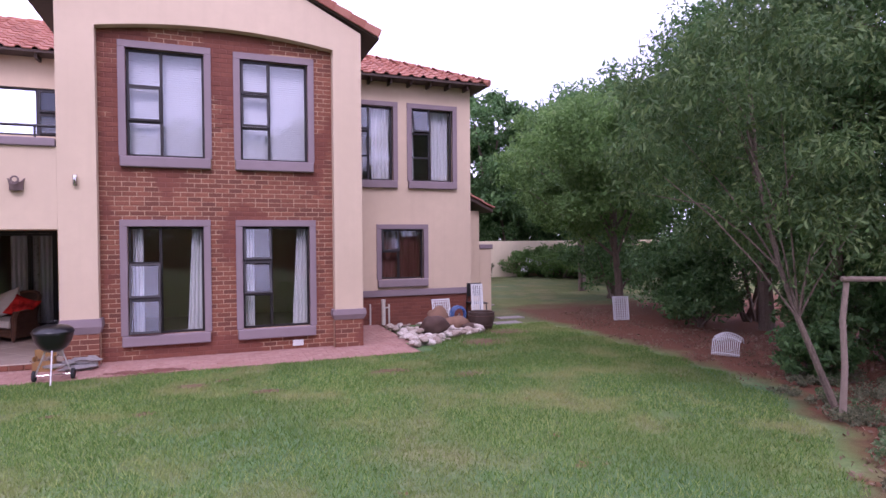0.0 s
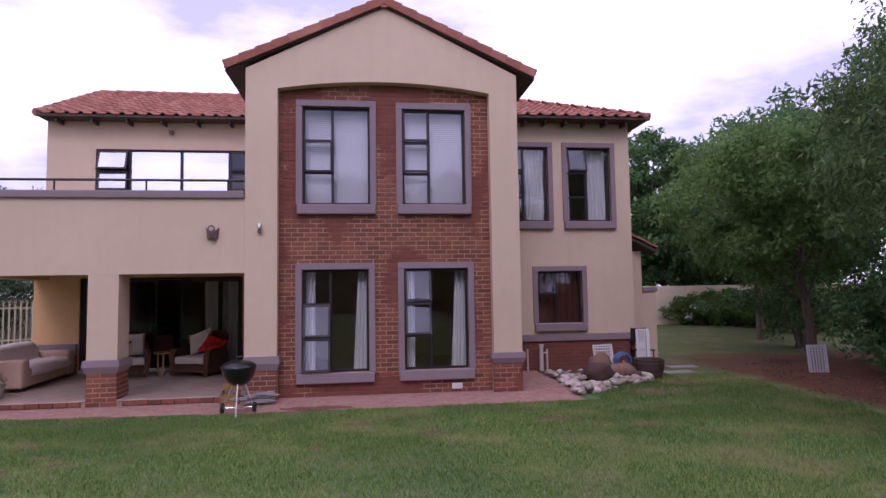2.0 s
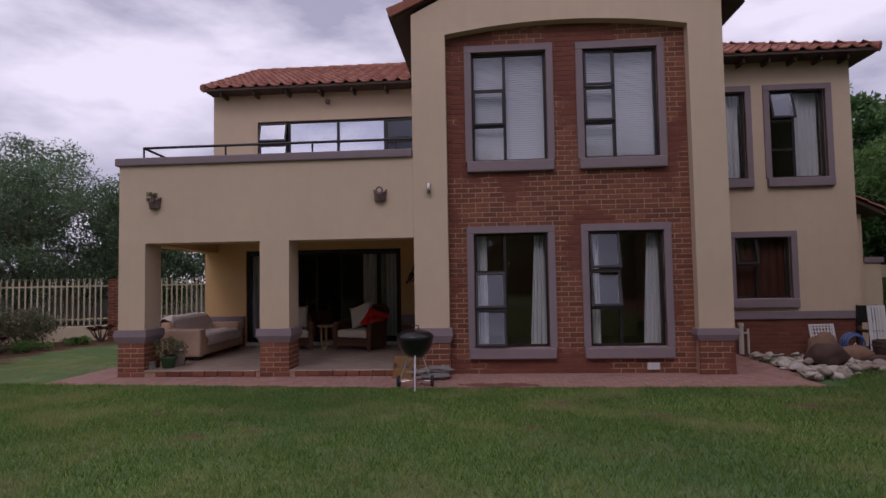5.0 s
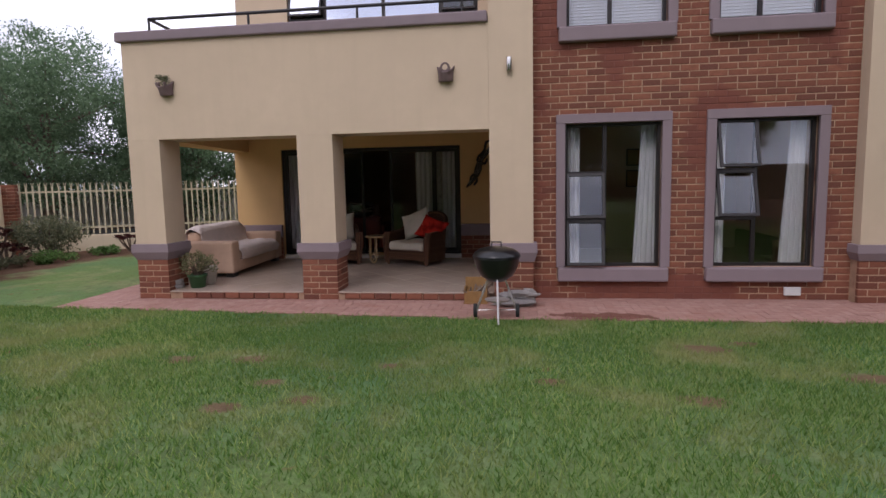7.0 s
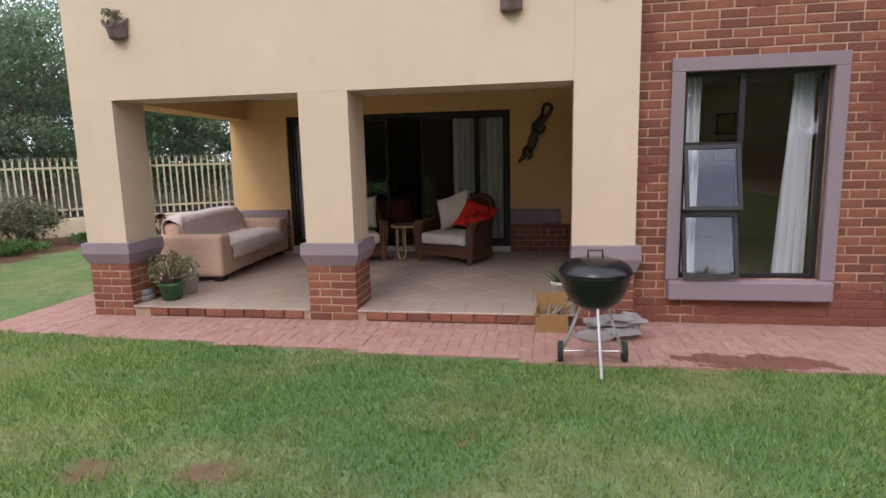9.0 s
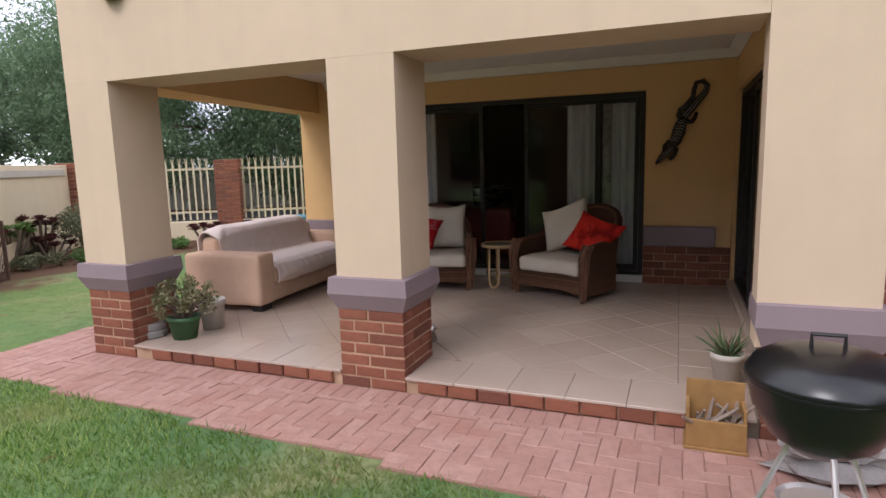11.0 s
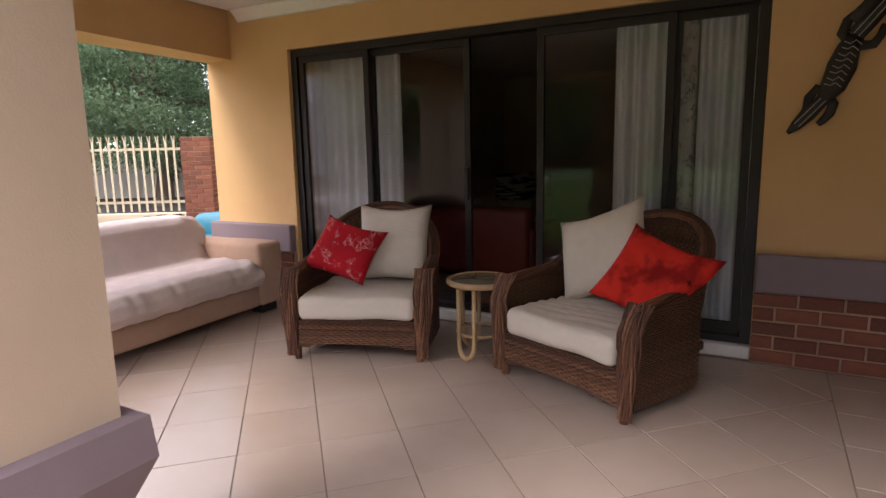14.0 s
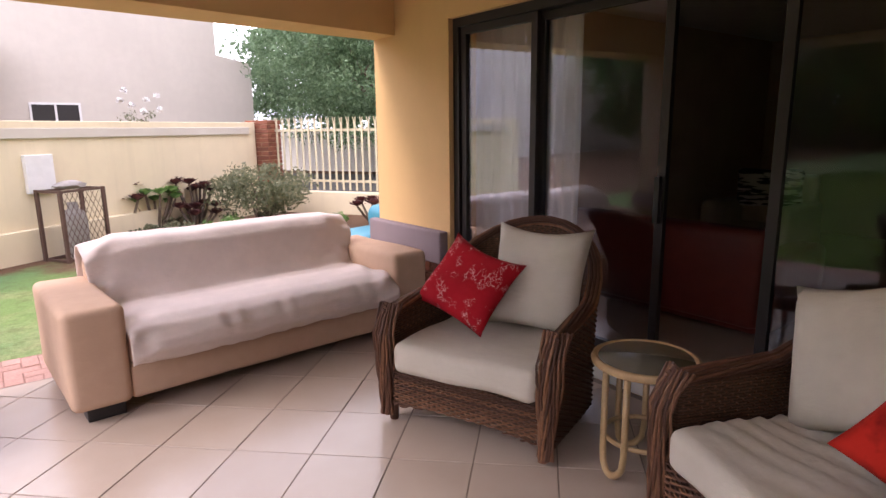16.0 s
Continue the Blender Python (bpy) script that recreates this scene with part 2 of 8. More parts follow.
def make_ground():
    m = Mat("lawn_and_soil", (0.15, 0.225, 0.07, 1), 0.95, spec=0.15)
    m.vary(0.35, (0.1, 0.2, 0.085, 1), 0.85, 0.42, 0.6, detail=5)
    m.vary(0.9, (0.33, 0.3, 0.15, 1), 0.7, 0.5, 0.68, detail=6)
    m.vary(28, (0.09, 0.12, 0.04, 1), 0.4, detail=6)
    m.vary(1.9, (0.22, 0.11, 0.055, 1), 0.85, 0.66, 0.71, detail=6)
    # small bare scrapes in the lawn
    pos = m.n.new("ShaderNodeSeparateXYZ")
    m.l.new(m.co, pos.inputs["Vector"])
    rag = m.band(m.noise(5, 6), 0.3, 0.7, -0.6, 0.6)
    for bx, by, br in BARE:
        dx = m.math("DIVIDE", m.math("ADD", pos.outputs["X"], -bx), br * 1.3)
        dy = m.math("DIVIDE", m.math("ADD", pos.outputs["Y"], -by), br)
        d2 = m.math("ADD", m.math("ADD", m.math("MULTIPLY", dx, dx), m.math("MULTIPLY", dy, dy)), rag)
        m.mix(m.band(d2, 0.2, 1.2, 1, 0), (0.17, 0.1, 0.06, 1), amount=0.9)
    # bare reddish soil of the beds along the boundaries
    pos = m.n.new("ShaderNodeSeparateXYZ")
    m.l.new(m.co, pos.inputs["Vector"])
    wob = m.band(m.noise(0.8, 5), 0.2, 0.8, -0.9, 0.9)
    bend = m.math("POWER", 2.71828, m.math("DIVIDE", m.math("SUBTRACT", 1.8, m.math("MAXIMUM", pos.outputs["Y"], 0.9)), 2.6))
    right = m.math("SUBTRACT", m.math("ADD", pos.outputs["X"], m.math("MULTIPLY", wob, 0.45)), m.math("SUBTRACT", 7.6, m.math("MULTIPLY", bend, 3.2)))
    # the grass comes back at the far end of the garden
    behind = m.band(m.math("ADD", pos.outputs["Y"], wob), 13.6, 15.2, 1.0, 0.2)
    soil = m.math("MULTIPLY", m.band(right, 0, 0.5), behind)
    m.mix(soil, (0.16, 0.07, 0.04, 1))
    left = m.math("SUBTRACT", -11.6, m.math("ADD", pos.outputs["X"], wob))
    m.mix(m.band(left, 0, 0.4), (0.13, 0.075, 0.045, 1))
    back = m.math("SUBTRACT", m.math("ADD", pos.outputs["Y"], wob), 11.6)
    m.mix(m.math("MULTIPLY", behind, m.band(m.math("MULTIPLY", back, m.band(pos.outputs["X"], 5.2, 5.6)), 0, 0.6)), (0.14, 0.085, 0.05, 1), amount=0.45)
    m.vary(7, (0.07, 0.04, 0.025, 1), 0.3, 0.5, 0.7)
    m.bump(m.noise(45, 6), 0.8, 0.03).bump(m.noise(6, 4), 0.3, 0.03)
    return m.m


GROUND = make_ground()


# ---------- mesh helpers ----------
def mesh_of(name, verts, faces, mat, smooth=False):
    me = bpy.data.meshes.new(name)
    me.from_pydata(verts, [], faces)
    for m in (mat if isinstance(mat, (list, tuple)) else [mat]):
        me.materials.append(m)
    if smooth:
        me.polygons.foreach_set("use_smooth", [True] * len(me.polygons))
    me.update()
    return me


def bm_obj(name, bm, mat, parent=None, label="", smooth=False):
    me = bpy.data.meshes.new(name)
    bm.to_mesh(me)
    bm.free()
    me.materials.append(mat)
    if smooth:
        me.polygons.foreach_set("use_smooth", [True] * len(me.polygons))
    ob = new(name, me)
    if parent:
        ob.parent = parent
    if label:
        ob["label"] = label
    return ob


def part(name, bm, mat, parent, label="", smooth=False):
    return bm_obj(name, bm, mat, parent, label, smooth)


def add_box(bm, a, b, bevel=0.0, m=None):
    """A box from corner a to corner b, with softened edges, added to bm."""
    c = [(a[i] + b[i]) / 2 for i in range(3)]
    s = [abs(b[i] - a[i]) for i in range(3)]
    mm = Matrix.Translation(c) @ Matrix.Diagonal((*s, 1))
    if m is not None:
        mm = m @ mm
    r = bmesh.ops.create_cube(bm, size=1, matrix=mm)
    if bevel:
        es = list({e for v in r["verts"] for e in v.link_edges})
        bmesh.ops.bevel(bm, geom=es, offset=bevel, segments=2, affect="EDGES", profile=0.5)
    return r["verts"]


def box(name, a, b, mat, parent=None, bevel=0.0, label="", smooth=False):
    bm = bmesh.new()
    add_box(bm, a, b, bevel)
    return bm_obj(name, bm, mat, parent, label, smooth)


def add_tube(bm, pts, radius, seg=8, closed=False, caps=True):
    """A round tube along pts; radius is one number or one a point."""
    n = len(pts)
    pts = [Vector(p) for p in pts]
    rings = []
    up = None
    for i, p in enumerate(pts):
        if closed:
            d = pts[(i + 1) % n] - pts[i - 1]
        else:
            d = pts[min(i + 1, n - 1)] - pts[max(i - 1, 0)]
        d.normalize()
        if up is None:
            up = Vector((0, 0, 1)) if abs(d.z) < 0.9 else Vector((1, 0, 0))
        side = d.cross(up).normalized()
        up = side.cross(d).normalized()
        r = radius[i] if isinstance(radius, (list, tuple)) else radius
        rings.append([bm.verts.new(p + r * (math.cos(2 * math.pi * k / seg) * side + math.sin(2 * math.pi * k / seg) * up)) for k in range(seg)])
    for i in range(n if closed else n - 1):
        a, b = rings[i], rings[(i + 1) % n]
        for k in range(seg):
            bm.faces.new((a[k], a[(k + 1) % seg], b[(k + 1) % seg], b[k]))
    if caps and not closed:
        bm.faces.new(rings[0])
        bm.faces.new(rings[-1][::-1])
    bmesh.ops.recalc_face_normals(bm, faces=bm.faces[:])


def add_lathe(bm, profile, seg=28, m=None):
    """A turned body from (radius, height) pairs."""
    m = m or Matrix()
    rings = []
    for r, z in profile:
        if r < 1e-5:
            rings.append([bm.verts.new(m @ Vector((0, 0, z)))])
        else:
            rings.append([bm.verts.new(m @ Vector((r * math.cos(2 * math.pi * k / seg), r * math.sin(2 * math.pi * k / seg), z))) for k in range(seg)])
    for a, b in zip(rings, rings[1:]):
        for k in range(seg):
            k2 = (k + 1) % seg
            if len(a) == 1 and len(b) > 1:
                bm.faces.new((a[0], b[k], b[k2]))
            elif len(b) == 1 and len(a) > 1:
                bm.faces.new((a[k], b[0], a[k2]))
            elif len(a) > 1:
                bm.faces.new((a[k], a[k2], b[k2], b[k]))
    bmesh.ops.recalc_face_normals(bm, faces=bm.faces[:])


def thing(name, at, label, category, group="", kind=""):
    e = new(name)
    e.empty_display_size = 0.1
    e.matrix_world = at if isinstance(at, Matrix) else Matrix.Translation(at)
    return tagged(e, label, category, group, kind)


def wall_mesh(us, vs, holes, depth, place):
    """A wall with rectangular openings through it. us, vs: extent; holes: (u0, u1, v0, v1); place(u, v, d) gives the point."""
    U = sorted({us[0], us[1], *[h[0] for h in holes], *[h[1] for h in holes]})
    V = sorted({vs[0], vs[1], *[h[2] for h in holes], *[h[3] for h in holes]})
    U = [u for u in U if us[0] <= u <= us[1]]
    V = [v for v in V if vs[0] <= v <= vs[1]]

    def solid(i, j):
        if not (0 <= i < len(U) - 1 and 0 <= j < len(V) - 1):
            return False
        u, v = (U[i] + U[i + 1]) / 2, (V[j] + V[j + 1]) / 2
        return not any(h[0] < u < h[1] and h[2] < v < h[3] for h in holes)

    bm = bmesh.new()
    cache = {}

    def vert(i, j, d):
        if (i, j, d) not in cache:
            cache[i, j, d] = bm.verts.new(place(U[i], V[j], d))
        return cache[i, j, d]

    for i in range(len(U) - 1):
        for j in range(len(V) - 1):
            if not solid(i, j):
                continue
            for d in (0, depth):
                bm.faces.new([vert(*q, d) for q in ((i, j), (i + 1, j), (i + 1, j + 1), (i, j + 1))])
            for di, dj, p, q in ((-1, 0, (i, j), (i, j + 1)), (1, 0, (i + 1, j), (i + 1, j + 1)), (0, -1, (i, j), (i + 1, j)), (0, 1, (i, j + 1), (i + 1, j + 1))):
                if not solid(i + di, j + dj):
                    bm.faces.new([vert(*p, 0), vert(*q, 0), vert(*q, depth), vert(*p, depth)])
    bmesh.ops.recalc_face_normals(bm, faces=bm.faces[:])
    return bm


def wall_x(name, x0, x1, z0, z1, y, depth, holes, mat, label):
    """A wall along x, its face at y and its body behind it."""
    return tagged(bm_obj(name, wall_mesh((x0, x1), (z0, z1), holes, depth, lambda u, v, d: (u, y + d, v)), mat), label, "wall", kind="structure")


def wall_y(name, y0, y1, z0, z1, x, depth, holes, mat, label):
    return tagged(bm_obj(name, wall_mesh((y0, y1), (z0, z1), holes, depth, lambda u, v, d: (x + d, u, v)), mat), label, "wall", kind="structure")


# ---------- ground ----------
def ground_z(x, y):
    pts = ((-40, 0.62), (-6, 0.5), (-1.2, 0.36), (0.4, 0.27), (3, 0.14), (6, 0.04), (8.6, -0.125), (400, -0.125))
    for (a, za), (b, zb) in zip(pts, pts[1:]):
        if y <= b:
            z = za + (zb - za) * max(0, (y - a) / (b - a))
            break
    else:
        z = -0.125
    side = min(1, max(0, (abs(x + 1) - 3) / 5))
    z = z + (-0.11 - z) * 0.45 * side * (1 if x > 0 else 0.6)
    rough = 0.012 * noise.noise(Vector((x * 0.6, y * 0.6, 0))) if y < 8.4 else 0
    return z + rough


def make_ground_sheet():
    xs = [-400, -150, -70] + [-40 + 2 * i for i in range(12)] + [-16 + 0.5 * i for i in range(64)] + [16 + 2 * i for i in range(12)] + [70, 150, 400]
    ys = [-400, -150, -60] + [-30 + 2 * i for i in range(12)] + [-6 + 0.4 * i for i in range(40)] + [10 + 2 * i for i in range(20)] + [70, 150, 400]
    verts = [(x, y, ground_z(x, y) - (0.06 if -8.2 < x < 6.0 and 10.3 < y < 21 else 0)) for y in ys for x in xs]
    n = len(xs)
    faces = [(j * n + i, j * n + i + 1, (j + 1) * n + i + 1, (j + 1) * n + i) for j in range(len(ys) - 1) for i in range(n - 1)]
    return tagged(new("ground", mesh_of("ground", verts, faces, GROUND, True)), "green lawn with brown patches and reddish bare soil", "ground", kind="structure")


make_ground_sheet()

# ---------- house: dimensions ----------
FRONT, BRICK_Y, SURR_Y = 10.2, 10.4, 10.36
WING_Y, BACK_Y, UP_Y = 12.85, 13.9, 14.0
PAVE_Z = -0.11
APEX = (0.03, 7.38)
W3 = (-1.66, -0.18, 0.26, 2.36)
W4 = (0.25, 1.72, 0.26, 2.36)
W1 = (-1.65, -0.14, 3.41, 5.48)
W2 = (0.24, 1.71, 3.41, 5.46)
W5 = (2.86, 4.14, 3.36, 5.35)
W6 = (4.38, 5.72, 3.36, 5.35)
W7 = (3.58, 4.92, 0.92, 2.34)


def opening(w, e=0.12):
    return (w[0] + e, w[1] - e, w[2] + 0.06, w[3] - e)


# plaster gable front with its arched recess
def roof_line(x):
    return 6.0 + (APEX[1] - 0.1 - 6.0) * (1 - abs(x - APEX[0]) / 2.57)


def arch_line(x):
    k = (x - 0.043) / 2.008
    return 5.63 + 0.17 * (1 - k * k)


def make_gable_front():
    bm = bmesh.new()
    xs = [-2.54, -2.25] + [-1.965 + 4.015 * i / 24 for i in range(25)] + [2.3, 2.6]
    xs.append(APEX[0])
    xs = sorted(xs)

    def column(x, inside):
        zb = arch_line(x) if inside else 0.42
        return [bm.verts.new((x, y, z)) for y in (FRONT, BRICK_Y + 0.02) for z in (zb, roof_line(x))]

    for a, b in zip(xs, xs[1:]):
        inside = -1.966 < (a + b) / 2 < 2.051
        p, q = column(a, inside), column(b, inside)
        bm.faces.new((p[0], q[0], q[1], p[1]))
        bm.faces.new((p[2], p[3], q[3], q[2]))
        bm.faces.new((p[0], p[2], q[2], q[0]))
        bm.faces.new((p[1], q[1], q[3], p[3]))
        if a in (-2.54,) or abs(a - 2.05) < 1e-6:
            bm.faces.new((p[0], p[1], p[3], p[2]))
        if abs(b + 1.965) < 1e-6 or b == 2.6:
            bm.faces.new((q[0], q[2], q[3], q[1]))
    bmesh.ops.remove_doubles(bm, verts=bm.verts[:], dist=1e-5)
    bmesh.ops.recalc_face_normals(bm, faces=bm.faces[:])
    return tagged(bm_obj("wall_gable_front", bm, PLASTER), "cream plastered gable wall with an arched recess", "wall", kind="structure")


make_gable_front()
brick_wall = wall_x("wall_brick_recess", -1.99, 2.07, -0.2, 5.84, BRICK_Y + 0.006, 0.26, [opening(w) for w in (W1, W2, W3, W4)], MORTAR, "red face brick wall with sandy mortar joints")

# side walls of the gable block
wall_y("wall_gable_left", 10.42, 20.2, 2.62, 6.05, -2.54, 0.25, [], PLASTER, "cream plastered side wall above the patio roof")
wall_y("wall_gable_right", 10.42, 20.2, 0.42, 6.05, 2.35, 0.25, [], PLASTER, "cream plastered side wall of the gable block")
# right wing
wall_x("wall_wing_front", 2.602, 6.1, 0.7, 5.95, WING_Y, 0.25, [opening(w) for w in (W5, W6, W7)], PLASTER, "cream plastered two storey wall")
wall_y("wall_wing_side", WING_Y + 0.252, 20.2, -0.2, 5.95, 5.85, 0.248, [], PLASTER, "cream plastered side wall")
wing_base = wall_x("wall_wing_base", 2.602, 6.09, -0.2, 0.56, WING_Y + 0.006, 0.244, [], MORTAR, "red brick plinth under the plaster")
# left wing: patio back wall with its sliding door, and upper wall
DOOR = (-7.0, -3.33, 0.0, 2.22)
wall_x("wall_patio_back", -7.998, -2.402, -0.2, 2.7, BACK_Y, 0.26, [DOOR], PLASTER_IN, "ochre plastered patio wall round a sliding door")
UPWIN = (-6.76, -2.95, 4.28, 5.32)
wall_x("wall_upper_left", -7.85, -2.542, 2.9, 6.2, UP_Y, 0.25, [UPWIN], PLASTER, "cream plastered upper wall behind the balcony")
wall_y("wall_left_side", UP_Y + 0.252, 20.2, -0.2, 6.2, -7.85, 0.25, [], PLASTER, "cream plastered side wall")
SIDEDOOR = (10.8, 13.82, 0.09, 2.15)
wall_y("wall_patio_right", 10.452, 13.898, -0.2, 2.7, -2.4, 0.25, [SIDEDOOR], PLASTER_IN, "ochre plastered wall round a second sliding door")
wall_x("wall_house_back", -8.1, 6.1, -0.2, 6.2, 20.2, 0.25, [], PLASTER, "plain back wall of the house")
# inner floors and partitions
tagged(box("floor_rooms", (-7.59, 14.17, -0.2), (5.84, 20.19, 0.0), TILE), "tiled ground floor of the rooms", "floor", kind="structure")
tagged(box("floor_gable_room", (-2.14, 10.68, -0.2), (2.34, 14.16, 0.0), TILE), "tiled floor of the front room", "floor", kind="structure")
tagged(box("ceiling_left_room", (-7.59, 14.27, 2.6), (-2.41, 20.19, 2.9), WHITE), "white ceiling of the living room", "ceiling", kind="structure")
tagged(box("ceiling_gable_room", (-2.14, 10.68, 2.62), (2.34, 20.19, 2.95), WHITE), "white ceiling of the front room", "ceiling", kind="structure")
tagged(box("ceiling_wing_room", (2.61, 13.11, 2.6), (5.84, 20.19, 2.95), WHITE), "white ceiling of the wing room", "ceiling", kind="structure")
tagged(box("ceiling_upper", (-7.59, 14.27, 5.75), (5.84, 20.19, 5.95), WHITE), "white ceiling of the upper floor", "ceiling", kind="structure")
tagged(box("ceiling_upper_front", (-2.28, 10.68, 5.75), (2.34, 14.26, 5.95), WHITE), "white ceiling of the upper front room", "ceiling", kind="structure")
wall_y("wall_partition_1", 14.17, 20.19, 0.0, 2.6, -2.4, 0.25, [], ROOMWALL, "cream inner wall")
wall_y("wall_partition_2", 14.28, 20.19, 2.96, 5.74, -2.29, 0.15, [], ROOMWALL, "cream inner wall of the upper floor")
wall_x("wall_partition_3", -2.14, 2.34, 0.0, 2.61, 15.5, 0.15, [], ROOMWALL, "cream inner wall behind the front room")
wall_x("wall_partition_4", -2.28, 2.34, 2.96, 5.74, 14.6, 0.15, [], ROOMWALL, "cream inner wall of the upper front room")

# ---------- patio ----------
tagged(box("floor_patio_slab", (-7.72, 10.225, -0.2), (-2.41, 13.89, -0.0035), GROUT), "tiled patio floor one step above the paving", "floor", kind="structure")
# beam over the two front openings, and the balcony parapet on it
wall_x("wall_balcony_front", -7.73, -2.542, 2.19, 3.55, FRONT, 0.5, [], PLASTER, "cream plastered balcony wall over the patio openings")


def skew_beam():
    """The side beam from the corner column back to the wall."""
    bm = bmesh.new()
    v = [bm.verts.new(p) for z in (2.19, 3.55) for p in ((-7.73, 10.702, z), (-7.25, 10.702, z), (-7.68, 13.898, z), (-8.0, 13.898, z))]
    for f in ((0, 1, 2, 3), (4, 5, 6, 7), (0, 1, 5, 4), (1, 2, 6, 5), (2, 3, 7, 6), (3, 0, 4, 7)):
        bm.faces.new([v[i] for i in f])
    bmesh.ops.recalc_face_normals(bm, faces=bm.faces[:])
    return tagged(bm_obj("wall_balcony_side", bm, PLASTER_IN), "ochre plastered beam over the side opening", "wall", kind="structure")


skew_beam()
tagged(box("ceiling_patio", (-7.6, 10.703, 2.6), (-2.41, 13.897, 2.85), WHITE), "white patio ceiling", "ceiling", kind="structure")
tagged(box("wall_parapet_return", (-8.0, 13.9, 2.702), (-7.86, 14.2, 3.55), PLASTER), "cream plastered return of the balcony wall", "wall", kind="structure")


def trim_ring(name, x0, x1, y0, y1, z0, z1, out, label, chamfer=0.5):
    """A painted band with a chamfered lower edge round a column."""
    bm = bmesh.new()
    lo, mid = z0, z0 + (z1 - z0) * chamfer
    rings = []
    for z, o in ((lo, 0.004), (mid, out), (z1, out * 0.85), (z1 + 0.004, 0.0)):
        rings.append([bm.verts.new(p) for p in ((x0 - o, y0 - o, z), (x1 + o, y0 - o, z), (x1 + o, y1 + o, z), (x0 - o, y1 + o, z))])
    for a, b in zip(rings, rings[1:]):
        for k in range(4):
            bm.faces.new((a[k], a[(k + 1) % 4], b[(k + 1) % 4], b[k]))
    bm.faces.new(rings[0])
    bm.faces.new(rings[-1])
    bmesh.ops.recalc_face_normals(bm, faces=bm.faces[:])
    return tagged(bm_obj(name, bm, MAUVE), label, "trim", kind="structure")


def column(i, x0, x1, y0, y1):
    tagged(box("pillar_%d" % i, (x0, y0, 0.69), (x1, y1, 2.189), PLASTER), "cream plastered square patio pillar", "pillar", kind="structure")
    trim_ring("trim_pillar_%d" % i, x0, x1, y0, y1, 0.46, 0.69, 0.055, "mauve painted band round a patio pillar")
    core = box("pillar_base_%d" % i, (x0 + 0.006, y0 + 0.006, -0.2), (x1 - 0.006, y1 - 0.006, 0.462), MORTAR)
    return tagged(core, "red brick base of a patio pillar", "pillar", kind="structure")


base_1 = column(1, -7.73, -7.25, 10.2, 10.7)
base_2 = column(2, -5.2, -4.69, 10.2, 10.7)
tagged(box("pillar_3", (-2.49, FRONT + 0.02, 0.425), (-2.02, 10.45, 2.62), PLASTER), "cream plastered pillar beside the brick wall", "pillar", kind="structure")
base_3 = tagged(box("pillar_base_3", (-2.484, 10.206, -0.2), (-1.972, 10.444, 0.418), MORTAR), "red brick base of a pillar", "pillar", kind="structure")
trim_ring("trim_pillar_3", -2.5, -1.962, 10.19, 10.45, 0.42, 0.67, 0.05, "mauve painted band round a pillar")
base_4 = tagged(box("pillar_base_4", (2.057, 10.206, -0.2), (2.594, 12.84, 0.418), MORTAR), "red brick base of a pillar", "pillar", kind="structure")
trim_ring("trim_pillar_4", 2.045, 2.605, 10.19, 10.62, 0.42, 0.62, 0.05, "mauve painted band round a pillar")
tagged(box("trim_wing_band", (2.61, WING_Y - 0.05, 0.56), (6.14, WING_Y - 0.001, 0.72), MAUVE, bevel=0.012), "mauve band over the brick plinth", "trim", kind="structure")
tagged(box("trim_coping_front", (-7.79, 10.14, 3.55), (-2.55, 10.76, 3.69), MAUVE, bevel=0.02), "mauve coping on the balcony wall", "trim", kind="structure")


def skew_coping():
    bm = bmesh.new()
    v = [bm.verts.new(p) for z in (3.552, 3.688) for p in ((-7.78, 10.762, z), (-7.2, 10.762, z), (-7.62, 13.898, z), (-8.05, 13.898, z))]
    for f in ((0, 1, 2, 3), (4, 5, 6, 7), (0, 1, 5, 4), (1, 2, 6, 5), (2, 3, 7, 6), (3, 0, 4, 7)):
        bm.faces.new([v[i] for i in f])
    bmesh.ops.recalc_face_normals(bm, faces=bm.faces[:])
    return tagged(bm_obj("trim_coping_side", bm, MAUVE), "mauve coping on the side balcony wall", "trim", kind="structure")


skew_coping()
# dado on the patio back wall: brick with a mauve band, at both sides of the door
dado_r = tagged(box("wall_dado_1", (-3.325, BACK_Y - 0.05, 0.0), (-2.62, BACK_Y - 0.002, 0.45), MORTAR), "red brick dado on the patio wall", "wall", kind="structure")
tagged(box("trim_dado_1", (-3.325, BACK_Y - 0.085, 0.45), (-2.56, BACK_Y - 0.002, 0.68), MAUVE, bevel=0.015), "mauve band over the brick dado", "trim", kind="structure")
dado_c = tagged(box("wall_dado_2", (-2.615, BACK_Y - 0.03, 0.0), (-2.405, BACK_Y - 0.002, 0.45), MORTAR), "red brick dado in the patio corner", "wall", kind="structure")
dado_l = tagged(box("wall_dado_3", (-7.99, BACK_Y - 0.05, -0.1), (-7.02, BACK_Y - 0.002, 0.45), MORTAR), "red brick dado on the patio wall", "wall", kind="structure")
tagged(box("trim_dado_3", (-8.04, BACK_Y - 0.085, 0.45), (-7.02, BACK_Y - 0.002, 0.7), MAUVE, bevel=0.015), "mauve band over the brick dado", "trim", kind="structure")
tagged(box("trim_door_sill", (-7.0, BACK_Y - 0.02, 0.0), (-3.33, BACK_Y + 0.25, 0.08), WHITE, bevel=0.008), "white step under the sliding door", "trim", kind="structure")


